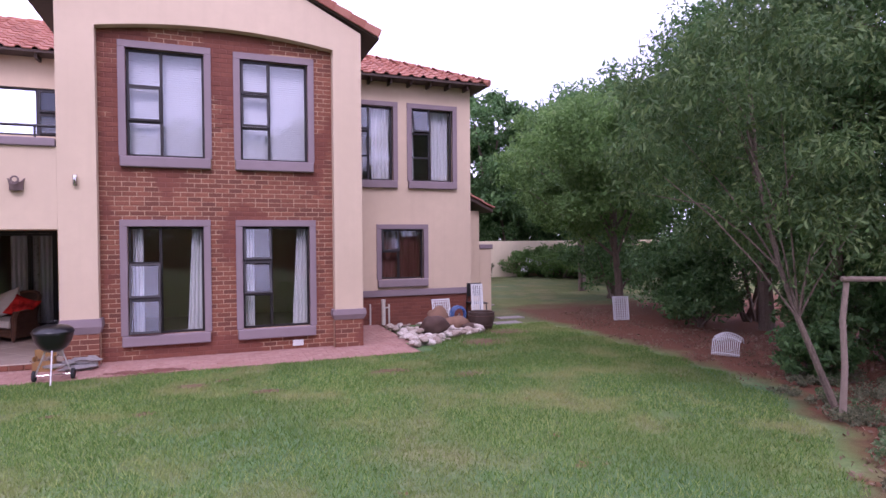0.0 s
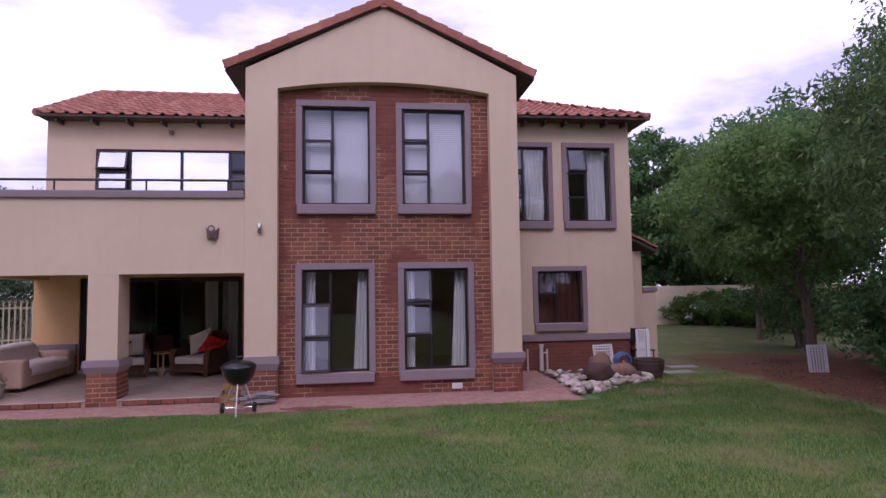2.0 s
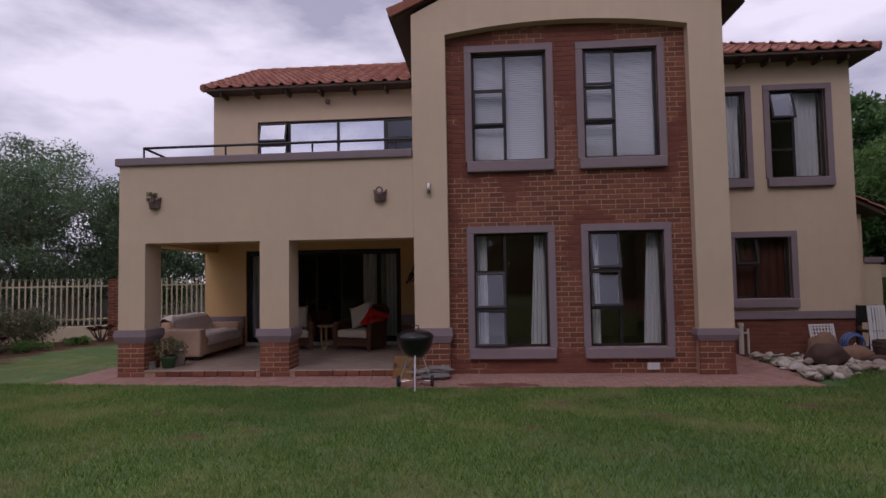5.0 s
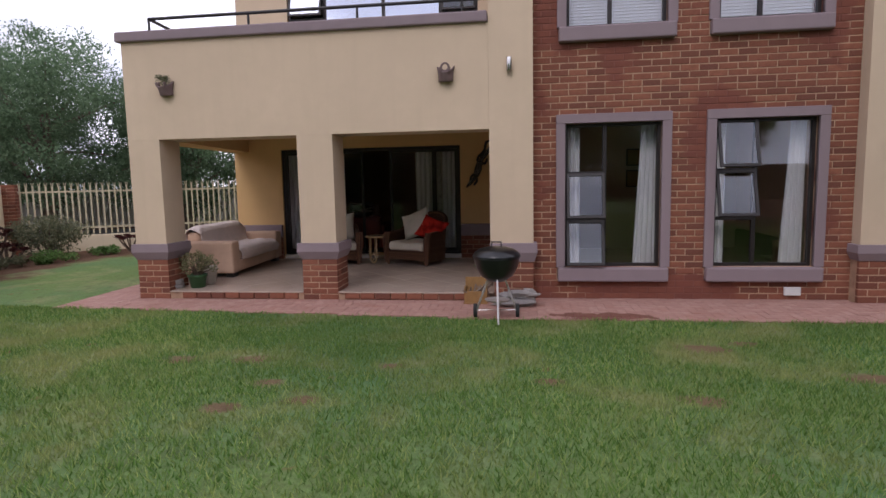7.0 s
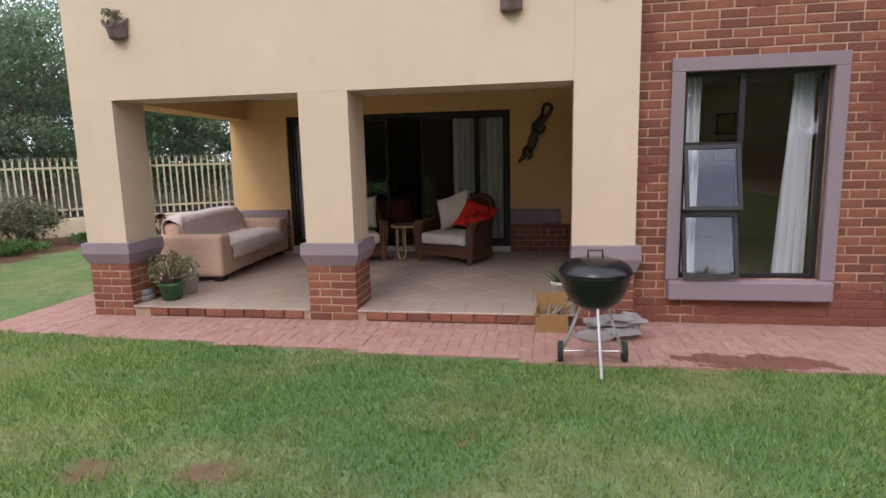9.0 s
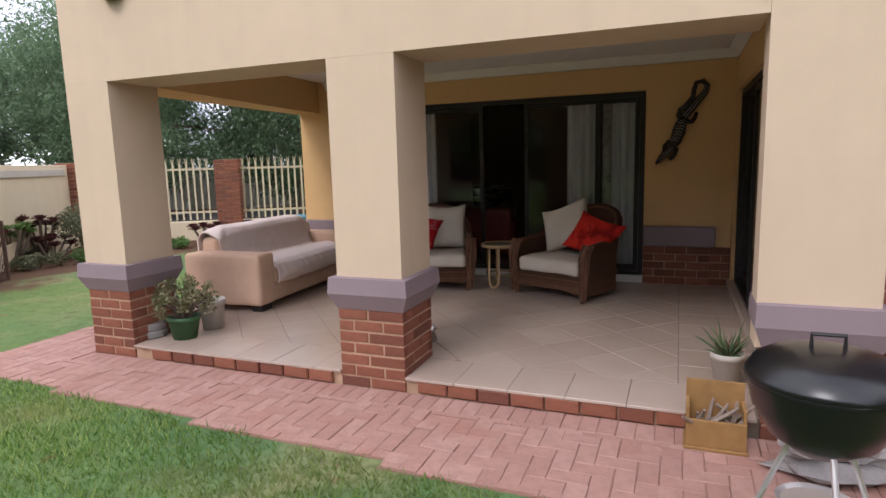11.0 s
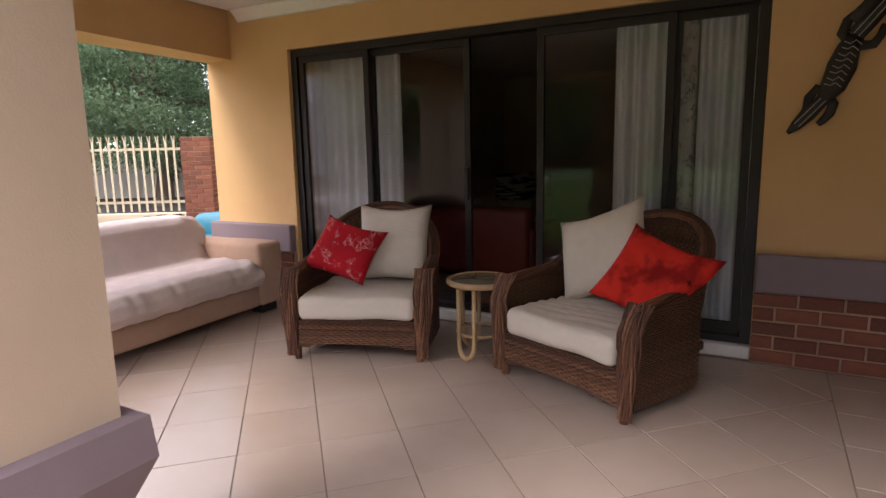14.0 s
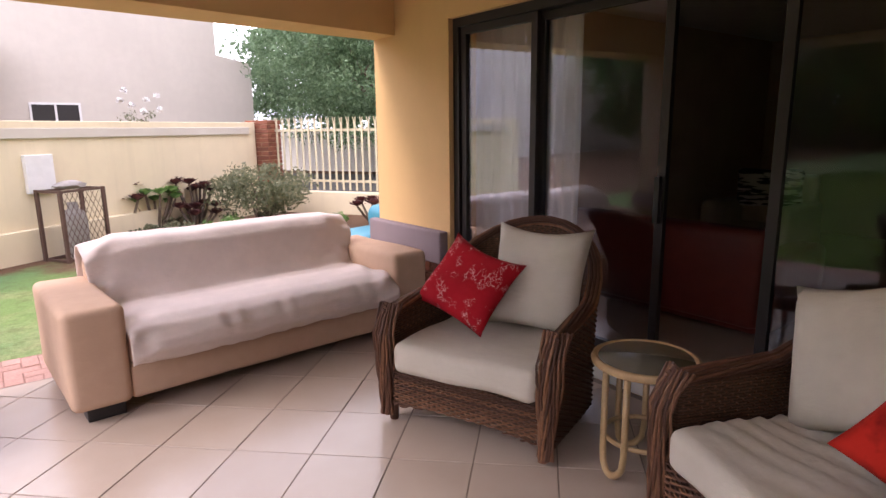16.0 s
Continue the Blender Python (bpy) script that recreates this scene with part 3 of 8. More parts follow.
tagged(box("trim_side_step", (-2.44, 10.5, 0.001), (-2.402, 13.84, 0.094), TILE, bevel=0.004), "tiled riser along the side door", "trim", kind="structure")
tagged(box("trim_side_sill", (-2.4015, 10.805, 0.06), (-2.362, 13.815, 0.0945), TILE), "tiled sill under the side door", "trim", kind="structure")


def make_cornice():
    bm = bmesh.new()
    for a, b in (((-7.55, 13.897), (-2.41, 13.897)), ((-2.405, 13.85), (-2.405, 10.75))):
        n = Vector((0, -1, 0)) if a[1] == b[1] else Vector((-1, 0, 0))
        prof = [(0.0, 2.5), (0.02, 2.515), (0.045, 2.55), (0.085, 2.585), (0.09, 2.6), (0.0, 2.6)]
        ra = [bm.verts.new((a[0] + n.x * d, a[1] + n.y * d, z - 0.001)) for d, z in prof]
        rb = [bm.verts.new((b[0] + n.x * d, b[1] + n.y * d, z - 0.001)) for d, z in prof]
        for k in range(len(prof)):
            k2 = (k + 1) % len(prof)
            bm.faces.new((ra[k], rb[k], rb[k2], ra[k2]))
    bmesh.ops.recalc_face_normals(bm, faces=bm.faces[:])
    return tagged(bm_obj("trim_cornice", bm, WHITE, smooth=True), "white plaster cornice under the patio ceiling", "trim", kind="structure")


make_cornice()


# ---------- windows ----------
def surround(win, w, y, sill_out=0.06):
    x0, x1, z0, z1 = w
    e = 0.12
    o = opening(w)
    bm = bmesh.new()
    d = 0.09
    add_box(bm, (x0, y, o[3]), (x1, y + d, z1), 0.006)
    add_box(bm, (x0, y, o[2]), (x0 + e, y + d, o[3] - 0.001), 0.006)
    add_box(bm, (x1 - e, y, o[2]), (x1, y + d, o[3] - 0.001), 0.006)
    part("window_surround", bm, MAUVE, win, "mauve painted plaster surround")
    bm = bmesh.new()
    add_box(bm, (x0 + 0.02, y - sill_out, z0 - 0.13), (x1 - 0.02, y + d + 0.05, o[2] - 0.002), 0.02)
    part("window_sill", bm, MAUVE, win, "mauve painted projecting sill")


def bars(bm, x0, x1, z0, z1, y0, y1, t):
    add_box(bm, (x0, y0, z0), (x1, y1, z0 + t))
    add_box(bm, (x0, y0, z1 - t), (x1, y1, z1))
    add_box(bm, (x0, y0, z0 + t), (x0 + t, y1, z1 - t))
    add_box(bm, (x1 - t, y0, z0 + t), (x1, y1, z1 - t))


def pane(parent, x0, x1, z0, z1, y, glass=None):
    bm = bmesh.new()
    add_box(bm, (x0, y, z0), (x1, y + 0.005, z1))
    p = part("pane", bm, glass or GLASS, parent)
    p.visible_shadow = False
    return p


def sash(parent, x0, x1, z0, z1, y, deg, glass=None):
    """A top-hung sash, swung outwards by deg degrees."""
    bm = bmesh.new()
    bars(bm, 0, x1 - x0, -(z1 - z0), 0, -0.02, 0.02, 0.035)
    s = part("sash", bm, FRAME, parent)
    s.matrix_world = pose(x0, y, z1, -deg)
    g = pane(s, 0.03, x1 - x0 - 0.03, -(z1 - z0) + 0.03, -0.03, -0.003, glass)
    return s


def casement(i, w, y, split, rows, swings, label, sill_out=0.06):
    """A tall window: a column of small sashes beside one fixed pane."""
    win = thing("window_%d" % i, (0, 0, 0), label, "window", kind="structure")
    surround(win, w, y, sill_out)
    x0, x1, z0, z1 = opening(w)
    x0, x1, z0, z1 = x0 + 0.002, x1 - 0.002, z0 + 0.002, z1 - 0.002
    fy = y + 0.11
    bm = bmesh.new()
    bars(bm, x0, x1, z0, z1, fy, fy + 0.06, 0.04)
    xm = x0 + (x1 - x0) * split
    add_box(bm, (xm - 0.025, fy, z0 + 0.04), (xm + 0.025, fy + 0.06, z1 - 0.04))
    zs = [z0 + (z1 - z0) * r for r in rows]
    for z in zs[1:-1]:
        add_box(bm, (x0 + 0.04, fy, z - 0.022), (xm - 0.025, fy + 0.06, z + 0.022))
    part("window_frame", bm, FRAME, win)
    pane(win, xm + 0.025, x1 - 0.04, z0 + 0.04, z1 - 0.04, fy + 0.03)
    for a, b, s in zip(zs, zs[1:], swings):
        if s is None:
            pane(win, x0 + 0.04, xm - 0.025, a + 0.022, b - 0.022, fy + 0.03)
        else:
            sash(win, x0 + 0.02, xm - 0.005, a + 0.01, b - 0.01, fy - 0.022, s)
    return win


ROWS3 = (0.0, 0.33, 0.66, 1.0)
casement(1, W1, SURR_Y, 0.44, ROWS3, (None, 0, None), "tall closed bedroom window with white blinds inside")
casement(2, W2, SURR_Y, 0.42, ROWS3, (None, 7, 5), "tall bedroom window with two sashes ajar")
casement(3, W3, SURR_Y, 0.42, ROWS3, (16, 16, None), "tall window with two sashes swung open")
casement(4, W4, SURR_Y, 0.42, ROWS3, (None, 18, 17), "tall window with upper sashes swung open")
casement(5, W5, WING_Y - 0.04, 0.42, ROWS3, (None, None, 12), "upper wing window with white curtains")
casement(6, W6, WING_Y - 0.04, 0.45, ROWS3, (None, None, 14), "upper wing window with its top sash open")
casement(7, W7, WING_Y - 0.04, 0.42, (0.0, 0.55, 1.0), (None, 12), "wide lower wing window with a small sash open")


def balcony_window():
    win = thing("window_8", (0, 0, 0), "wide bronze window over the balcony, mirroring the sky", "window", kind="structure")
    x0, x1, z0, z1 = UPWIN
    y = UP_Y + 0.05
    bm = bmesh.new()
    bars(bm, x0 + 0.002, x1 - 0.002, z0 + 0.002, z1 - 0.002, y, y + 0.06, 0.045)
    cuts = [x0 + 0.75, x0 + 1.95, x0 + 3.08]
    for c in cuts:
        add_box(bm, (c - 0.03, y, z0 + 0.045), (c + 0.03, y + 0.06, z1 - 0.045))
    zm = z0 + 0.5
    add_box(bm, (x0 + 0.045, y, zm - 0.025), (cuts[0] - 0.03, y + 0.06, zm + 0.025))
    add_box(bm, (cuts[2] + 0.03, y, zm - 0.025), (x1 - 0.045, y + 0.06, zm + 0.025))
    part("window_frame", bm, FRAME, win)
    for a, b in ((cuts[0], cuts[1]), (cuts[1], cuts[2])):
        pane(win, a + 0.03, b - 0.03, z0 + 0.045, z1 - 0.045, y + 0.03, SKYGLASS)
    for a, b in ((x0 + 0.045, cuts[0] - 0.03), (cuts[2] + 0.03, x1 - 0.045)):
        sash(win, a, b, zm + 0.025, z1 - 0.045, y - 0.022, 16 if a < -5 else 3, SKYGLASS if a < -5 else GLASS)
        sash(win, a, b, z0 + 0.045, zm - 0.025, y - 0.022, 9 if a < -5 else 2, SKYGLASS if a < -5 else GLASS)
    return win


balcony_window()


def sliding_door(i, us, z0, z1, cuts, place, glass_skip, label):
    """A bronze sliding door; place(u, d, z) maps along the wall, into it, and up."""
    door = thing("door_%d" % i, (0, 0, 0), label, "sliding door", kind="structure")

    def slab(bm, u0, u1, d0, d1, a, b):
        p, q = place(u0, d0, a), place(u1, d1, b)
        add_box(bm, [min(p[k], q[k]) for k in range(3)], [max(p[k], q[k]) for k in range(3)])

    bm = bmesh.new()
    slab(bm, us[0], us[1], 0.04, 0.16, z1 - 0.06, z1)
    slab(bm, us[0], us[1], 0.04, 0.16, z0, z0 + 0.04)
    slab(bm, us[0], us[0] + 0.06, 0.04, 0.16, z0 + 0.04, z1 - 0.06)
    slab(bm, us[1] - 0.06, us[1], 0.04, 0.16, z0 + 0.04, z1 - 0.06)
    part("door_frame", bm, FRAME, door)
    for k, (a, b) in enumerate(cuts):
        d = 0.06 if k % 2 == 0 else 0.11
        bm = bmesh.new()
        t = 0.05
        slab(bm, a, a + t, d, d + 0.035, z0 + 0.042, z1 - 0.062)
        slab(bm, b - t, b, d, d + 0.035, z0 + 0.042, z1 - 0.062)
        slab(bm, a + t, b - t, d, d + 0.035, z0 + 0.042, z0 + 0.042 + 0.07)
        slab(bm, a + t, b - t, d, d + 0.035, z1 - 0.062 - 0.05, z1 - 0.062)
        leaf = part("door_panel", bm, FRAME, door)
        bm = bmesh.new()
        slab(bm, a + t, b - t, d + 0.015, d + 0.02, z0 + 0.11, z1 - 0.11)
        g = part("pane", bm, DOORGLASS, leaf)
        g.visible_shadow = False
        if k in glass_skip:
            bm = bmesh.new()
            slab(bm, b - 0.045, b - 0.015, d - 0.03, d, 0.95, 1.2)
            part("door_handle", bm, BLACKSTEEL, leaf)
    return door


sliding_door(1, (DOOR[0] + 0.003, DOOR[1] - 0.003), 0.082, DOOR[3] - 0.002, [(-6.93, -6.2), (-6.23, -5.31), (-4.76, -3.85), (-3.87, -3.4)],
             lambda u, d, z: (u, BACK_Y + d, z), (1, 2), "bronze framed glass sliding door, slid open in the middle")
sliding_door(2, (SIDEDOOR[0] + 0.003, SIDEDOOR[1] - 0.003), SIDEDOOR[2] + 0.002, SIDEDOOR[3] - 0.002, [(10.87, 12.75), (12.7, 13.76)],
             lambda u, d, z: (-2.4 + d, u, z), (1,), "bronze framed glass sliding door in the side wall")


# ---------- roofs ----------
def roof_plane(name, corner, along, up, n_along, n_up, clip, label, overhang=0.0):
    """Roman tiles laid in courses on a slope. corner: lower left; along, up: directions with the size of one tile."""
    corner, along, up = Vector(corner), Vector(along), Vector(up)
    nrm = along.cross(up).normalized()
    prof = [(0.0, 0.0), (0.1, 0.035), (0.22, 0.055), (0.34, 0.035), (0.45, 0.0), (0.72, -0.004), (1.0, 0.0)]
    verts, faces = [], []
    for j in range(n_up):
        for i in range(n_along):
            c = corner + along * (i + 0.5) + up * (j + 0.5)
            if not clip(c):
                continue
            base = len(verts)
            o = corner + along * i + up * j
            for v, lift in ((-0.06, 0.028), (1.0, 0.004)):
                for u, h in prof:
                    verts.append(o + along * u + up * v + nrm * (h + lift))
            for u, h in prof:
                verts.append(o + along * u + up * -0.06 + nrm * (h + 0.004))
            k = len(prof)
            for q in range(k - 1):
                faces.append((base + q, base + q + 1, base + k + q + 1, base + k + q))
                faces.append((base + 2 * k + q, base + 2 * k + q + 1, base + q + 1, base + q))
    return mesh_of(name, [tuple(v) for v in verts], faces, ROOFTILE, False)


def hip_roof(i, x0, x1, y0, y1, z0, slope, label, faces_wanted, gable_end=False):
    """A hipped tile roof on the rectangle of its eaves, or one with a gable at its low x end."""
    roof = thing("roof_%d" % i, (0, 0, 0), label, "roof", kind="structure")
    half = (y1 - y0) / 2
    ridge = z0 + half * slope
    a, b = (x0 if gable_end else x0 + half, y0 + half, ridge), (x1 - half, y0 + half, ridge)
    bm = bmesh.new()
    v = [bm.verts.new(p) for p in ((x0, y0, z0), (x1, y0, z0), (x1, y1, z0), (x0, y1, z0), a, b)]
    lo = [bm.verts.new((p[0], p[1], z0 - 0.05)) for p in ((x0, y0), (x1, y0), (x1, y1), (x0, y1))]
    for f in ((v[0], v[1], v[5], v[4]), (v[2], v[3], v[4], v[5]), (v[3], v[0], v[4]), (v[1], v[2], v[5])):
        bm.faces.new(f)
    for k in range(4):
        bm.faces.new((v[k], v[(k + 1) % 4], lo[(k + 1) % 4], lo[k]))
    bm.faces.new(lo)
    bmesh.ops.recalc_face_normals(bm, faces=bm.faces[:])
    part("roof_deck", bm, SOFFIT, roof, "dark timber deck and eaves")
    tw = 0.3
    L = math.hypot(1, slope)
    rows = int(half * L / 0.34) + 1
    run = half / rows

    def add(name, me):
        ob = new(name, me)
        ob.parent = roof
        ob["kind"] = "stuff"
        return ob

    if "front" in faces_wanted:
        n = int((x1 - x0) / tw)
        add("roof_tiles", roof_plane("roof_tiles", (x0, y0, z0 + 0.01), ((x1 - x0) / n, 0, 0), (0, run, run * slope), n, rows,
                                     lambda c: (gable_end or c.x - x0 > c.y - y0 - 0.1) and x1 - c.x > c.y - y0 - 0.1, ""))
    if "left" in faces_wanted:
        n = int((y1 - y0) / tw)
        add("roof_tiles", roof_plane("roof_tiles", (x0, y1, z0 + 0.01), (0, -(y1 - y0) / n, 0), (run, 0, run * slope), n, rows,
                                     lambda c: c.y - y0 > c.x - x0 - 0.1 and y1 - c.y > c.x - x0 - 0.1, ""))
    if "right" in faces_wanted:
        n = int((y1 - y0) / tw)
        add("roof_tiles", roof_plane("roof_tiles", (x1, y0, z0 + 0.01), (0, (y1 - y0) / n, 0), (-run, 0, run * slope), n, rows,
                                     lambda c: c.y - y0 > x1 - c.x - 0.1 and y1 - c.y > x1 - c.x - 0.1, ""))
    # ridge and hip caps, one by one
    runs = [(a, b)]
    if "front" in faces_wanted:
        runs += [((x0, y0, z0), a), ((x1, y0, z0), b)]
    for p, q in runs:
        p, q = Vector(p), Vector(q)
        d = q - p
        n = max(1, int(d.length / 0.42))
        for k in range(n):
            bm = bmesh.new()
            s, e = p + d * (k / n), p + d * ((k + 1.08) / n)
            add_tube(bm, [s + Vector((0, 0, 0.02)), e + Vector((0, 0, 0.01))], [0.1, 0.085], 10)
            part("ridge_tile", bm, ROOFTILE, roof)
    return roof


hip_roof(1, -7.88, 3.0, 13.55, 20.15, 6.03, 0.47, "red clay tile roof over the balcony wing", ("front",), True)
hip_roof(2, -1.9, 6.45, 12.4, 20.8, 5.88, 0.44, "red clay tile hip roof over the right wing", ("front", "right"))
# rafter ends under the left eaves
rafters = thing("eaves_rafters", (-5.4, 13.8, 6.0), "dark timber rafter ends under the eaves", "rafters")
for k in range(7):
    for yy, zz, xx in ((13.62, 5.93, -7.5 + k * 0.78), (12.5, 5.78, 2.9 + k * 0.5)):
        bm = bmesh.new()
        add_box(bm, (xx - 0.025 + 5.4, yy - 13.8, zz - 0.055 - 6.0), (xx + 0.025 + 5.4, yy + 0.42 - 13.8, zz + 0.06 - 6.0), 0.004)
        part("rafter_end", bm, SOFFIT, rafters)


def gable_roof():
    roof = thing("roof_3", (0, 0, 0), "red clay tile gable roof with verge tiles", "roof", kind="structure")
    ys = (10.16, 18.0)
    zt, xe = APEX[1] - 0.05, 2.93
    ze = 5.98
    for s in (-1, 1):
        bm = bmesh.new()
        up = Vector((APEX[0] + s * 0, 0, zt))
        pts = [(APEX[0], zt), (APEX[0] + s * xe, ze)]
        v = []
        for y in ys:
            for x, z in pts:
                v.append(bm.verts.new((x, y, z)))
                v.append(bm.verts.new((x, y, z - 0.07)))
        for f in ((0, 2, 6, 4), (1, 5, 7, 3), (0, 1, 3, 2), (4, 6, 7, 5), (2, 3, 7, 6), (0, 4, 5, 1)):
            bm.faces.new([v[i] for i in f])
        bmesh.ops.recalc_face_normals(bm, faces=bm.faces[:])
        part("roof_deck", bm, SOFFIT, roof, "dark stained deck and soffit")
        d = Vector((s * xe, 0, ze - zt))
        L = d.length
        n_up, n_al = int(L / 0.34), int((ys[1] - ys[0]) / 0.3)
        u = -d / n_up
        al = Vector((0, (ys[1] - ys[0]) / n_al * (1 if s > 0 else -1), 0))
        start = Vector((APEX[0] + s * xe, ys[0] if s > 0 else ys[1], ze + 0.01))
        ob = new("roof_tiles", roof_plane("roof_tiles", start, al, u, n_al, n_up, lambda c: True, ""))
        ob.parent = roof
        ob["kind"] = "stuff"
        # verge tiles stepping up the gable
        n = 10
        for k in range(n):
            a = Vector((APEX[0], ys[0], zt)) + d * ((k - 0.04) / n)
            b = Vector((APEX[0], ys[0], zt)) + d * ((k + 1) / n)
            nrm = Vector((-d.z * s, 0, d.x * s)).normalized()
            bm = bmesh.new()
            q = []
            for y in (ys[0] - 0.06, ys[0] + 0.22):
                for p, lift in ((a, 0.11), (b, 0.135)):
                    q.append(bm.verts.new(Vector((p.x, y, p.z)) + nrm * lift))
                    q.append(bm.verts.new(Vector((p.x, y, p.z)) + nrm * (-0.045 if y < ys[0] else 0.04)))
            for f in ((0, 2, 6, 4), (1, 5, 7, 3), (0, 1, 3, 2), (4, 6, 7, 5), (2, 3, 7, 6), (0, 4, 5, 1)):
                bm.faces.new([q[i] for i in f])
            bmesh.ops.recalc_face_normals(bm, faces=bm.faces[:])
            bmesh.ops.bevel(bm, geom=bm.edges[:], offset=0.012, segments=1, affect="EDGES")
            part("verge_tile", bm, ROOFTILE, roof)
    for k in range(19):
        bm = bmesh.new()
        y = ys[0] - 0.05 + k * 0.42
        add_tube(bm, [(APEX[0], y, zt + 0.03), (APEX[0], y + 0.45, zt + 0.02)], [0.13, 0.11], 10)
        part("ridge_tile", bm, ROOFTILE, roof)
    return roof


gable_roof()


# balcony floor and rail
tagged(box("floor_balcony", (-7.5, 10.702, 2.852), (-2.552, 13.998, 3.0), GREYPLASTER), "plain balcony floor over the patio", "floor", kind="structure")


def balcony_rail():
    rail = thing("balcony_rail", (-5, 10.45, 3.69), "black steel handrail with short posts on the balcony wall", "railing")
    o = Vector((-5, 10.45, 3.69))
    bm = bmesh.new()
    add_tube(bm, [Vector(p) - o for p in ((-7.45, 10.47, 3.93), (-2.56, 10.47, 3.93))], 0.024, 8)
    part("handrail", bm, BLACKSTEEL, rail)
    bm = bmesh.new()
    add_tube(bm, [Vector(p) - o for p in ((-7.45, 10.47, 3.93), (-7.72, 13.9, 3.93))], 0.024, 8)
    part("handrail", bm, BLACKSTEEL, rail)
    for x, y in ((-7.45, 10.47), (-5.93, 10.47), (-4.35, 10.47), (-2.9, 10.47), (-7.6, 12.4)):
        bm = bmesh.new()
        add_tube(bm, [Vector(p) - o for p in ((x, y, 3.685), (x, y, 3.92))], 0.018, 8)
        part("post", bm, BLACKSTEEL, rail)


balcony_rail()


# ---------- paving ----------
def make_paving_bed():
    bm = bmesh.new()
    for a, b in (((-8.6, 9.49), (-7.2, 10.205)), ((-7.2, 9.4), (-5.8, 10.205)), ((-5.8, 9.31), (-4.4, 10.205)), ((-4.4, 9.22), (-3.0, 10.205)), ((-3.0, 9.12), (3.45, 10.205)), ((-1.955, 10.206), (2.04, 10.404)), ((-8.6, 10.206), (-7.74, 14.2)), ((2.6, 10.206), (3.6, 12.84))):
        add_box(bm, (a[0], a[1], -0.3), (b[0], b[1], PAVE_Z - 0.008))
    return tagged(bm_obj("pavement", bm, PAVESAND), "red clay brick paving along the house", "pavement", kind="structure")


pavement = make_paving_bed()


# ---------- cloth, wicker, plants: materials ----------
def make_cloth(name, color, fold=0.25, weave=900.0, rough=0.95):
    m = Mat(name, color, rough, spec=0.15)
    m.vary(4, tuple(c * 0.78 for c in color[:3]) + (1,), 0.4)
    m.vary(18, tuple(c * 0.85 for c in color[:3]) + (1,), 0.3)
    m.bump(m.noise(7, 4, stretch=(1, 1, 2.5)), fold, 0.03).bump(m.noise(weave, 2), 0.2, 0.001)
    return m.m


THROW = make_cloth("pale_pink_throw", (0.72, 0.61, 0.56, 1), 0.3)
SOFA = make_cloth("tan_sofa_fabric", (0.56, 0.38, 0.27, 1), 0.12)
CUSHION = make_cloth("ecru_canvas", (0.6, 0.54, 0.45, 1), 0.25)
CURTAIN = make_cloth("ecru_curtain", (0.84, 0.82, 0.79, 1), 0.1)
LEATHER = simple("oxblood_leather", (0.16, 0.03, 0.02, 1), 0.4, amount=0.4)


def make_printed(name, color, ink, scale, lo, hi):
    m = Mat(name, color, 0.95, spec=0.15)
    m.vary(5, tuple(c * 0.6 for c in color[:3]) + (1,), 0.5)
    v = m.n.new("ShaderNodeTexVoronoi")
    v.feature = "DISTANCE_TO_EDGE"
    v.inputs["Scale"].default_value = scale
    mp = m.n.new("ShaderNodeMapping")
    m.l.new(m.co, mp.inputs["Vector"])
    w = m.n.new("ShaderNodeTexNoise")
    w.inputs["Scale"].default_value = 9
    ad = m.n.new("ShaderNodeVectorMath")
    ad.operation = "ADD"
    m.l.new(mp.outputs["Vector"], ad.inputs[0])
    sc = m.n.new("ShaderNodeVectorMath")
    sc.operation = "SCALE"
    sc.inputs["Scale"].default_value = 0.12
    m.l.new(w.outputs["Color"], sc.inputs[0])
    m.l.new(sc.outputs["Vector"], ad.inputs[1])
    m.l.new(ad.outputs["Vector"], v.inputs["Vector"])
    spots = m.band(m.noise(11, 2), 0.5, 0.56)
    m.mix(m.math("MULTIPLY", m.band(v.outputs["Distance"], lo, hi, 1, 0), spots), ink, amount=0.85)
    m.bump(m.noise(8, 4), 0.3, 0.02).bump(m.noise(700, 2), 0.2, 0.001)
    return m.m


REDPRINT = make_printed("red_printed_cotton", (0.4, 0.012, 0.02, 1), (0.65, 0.35, 0.33, 1), 26, 0.02, 0.06)
REDPLAIN = Mat("red_poppy_cotton", (0.58, 0.03, 0.018, 1), 0.95, spec=0.15)
# maroon patches put the shade of soft folds into the colour
REDPLAIN.vary(5.5, (0.2, 0.01, 0.009, 1), 0.85, 0.48, 0.6)
REDPLAIN.vary(7, (0.05, 0.006, 0.006, 1), 0.85, 0.66, 0.7)
REDPLAIN.bump(REDPLAIN.noise(8, 4), 0.4, 0.02).bump(REDPLAIN.noise(700, 2), 0.2, 0.001)
REDPLAIN = REDPLAIN.m
FLORAL = make_printed("leaf_print_border", (0.58, 0.55, 0.48, 1), (0.1, 0.09, 0.06, 1), 22, 0.05, 0.12)


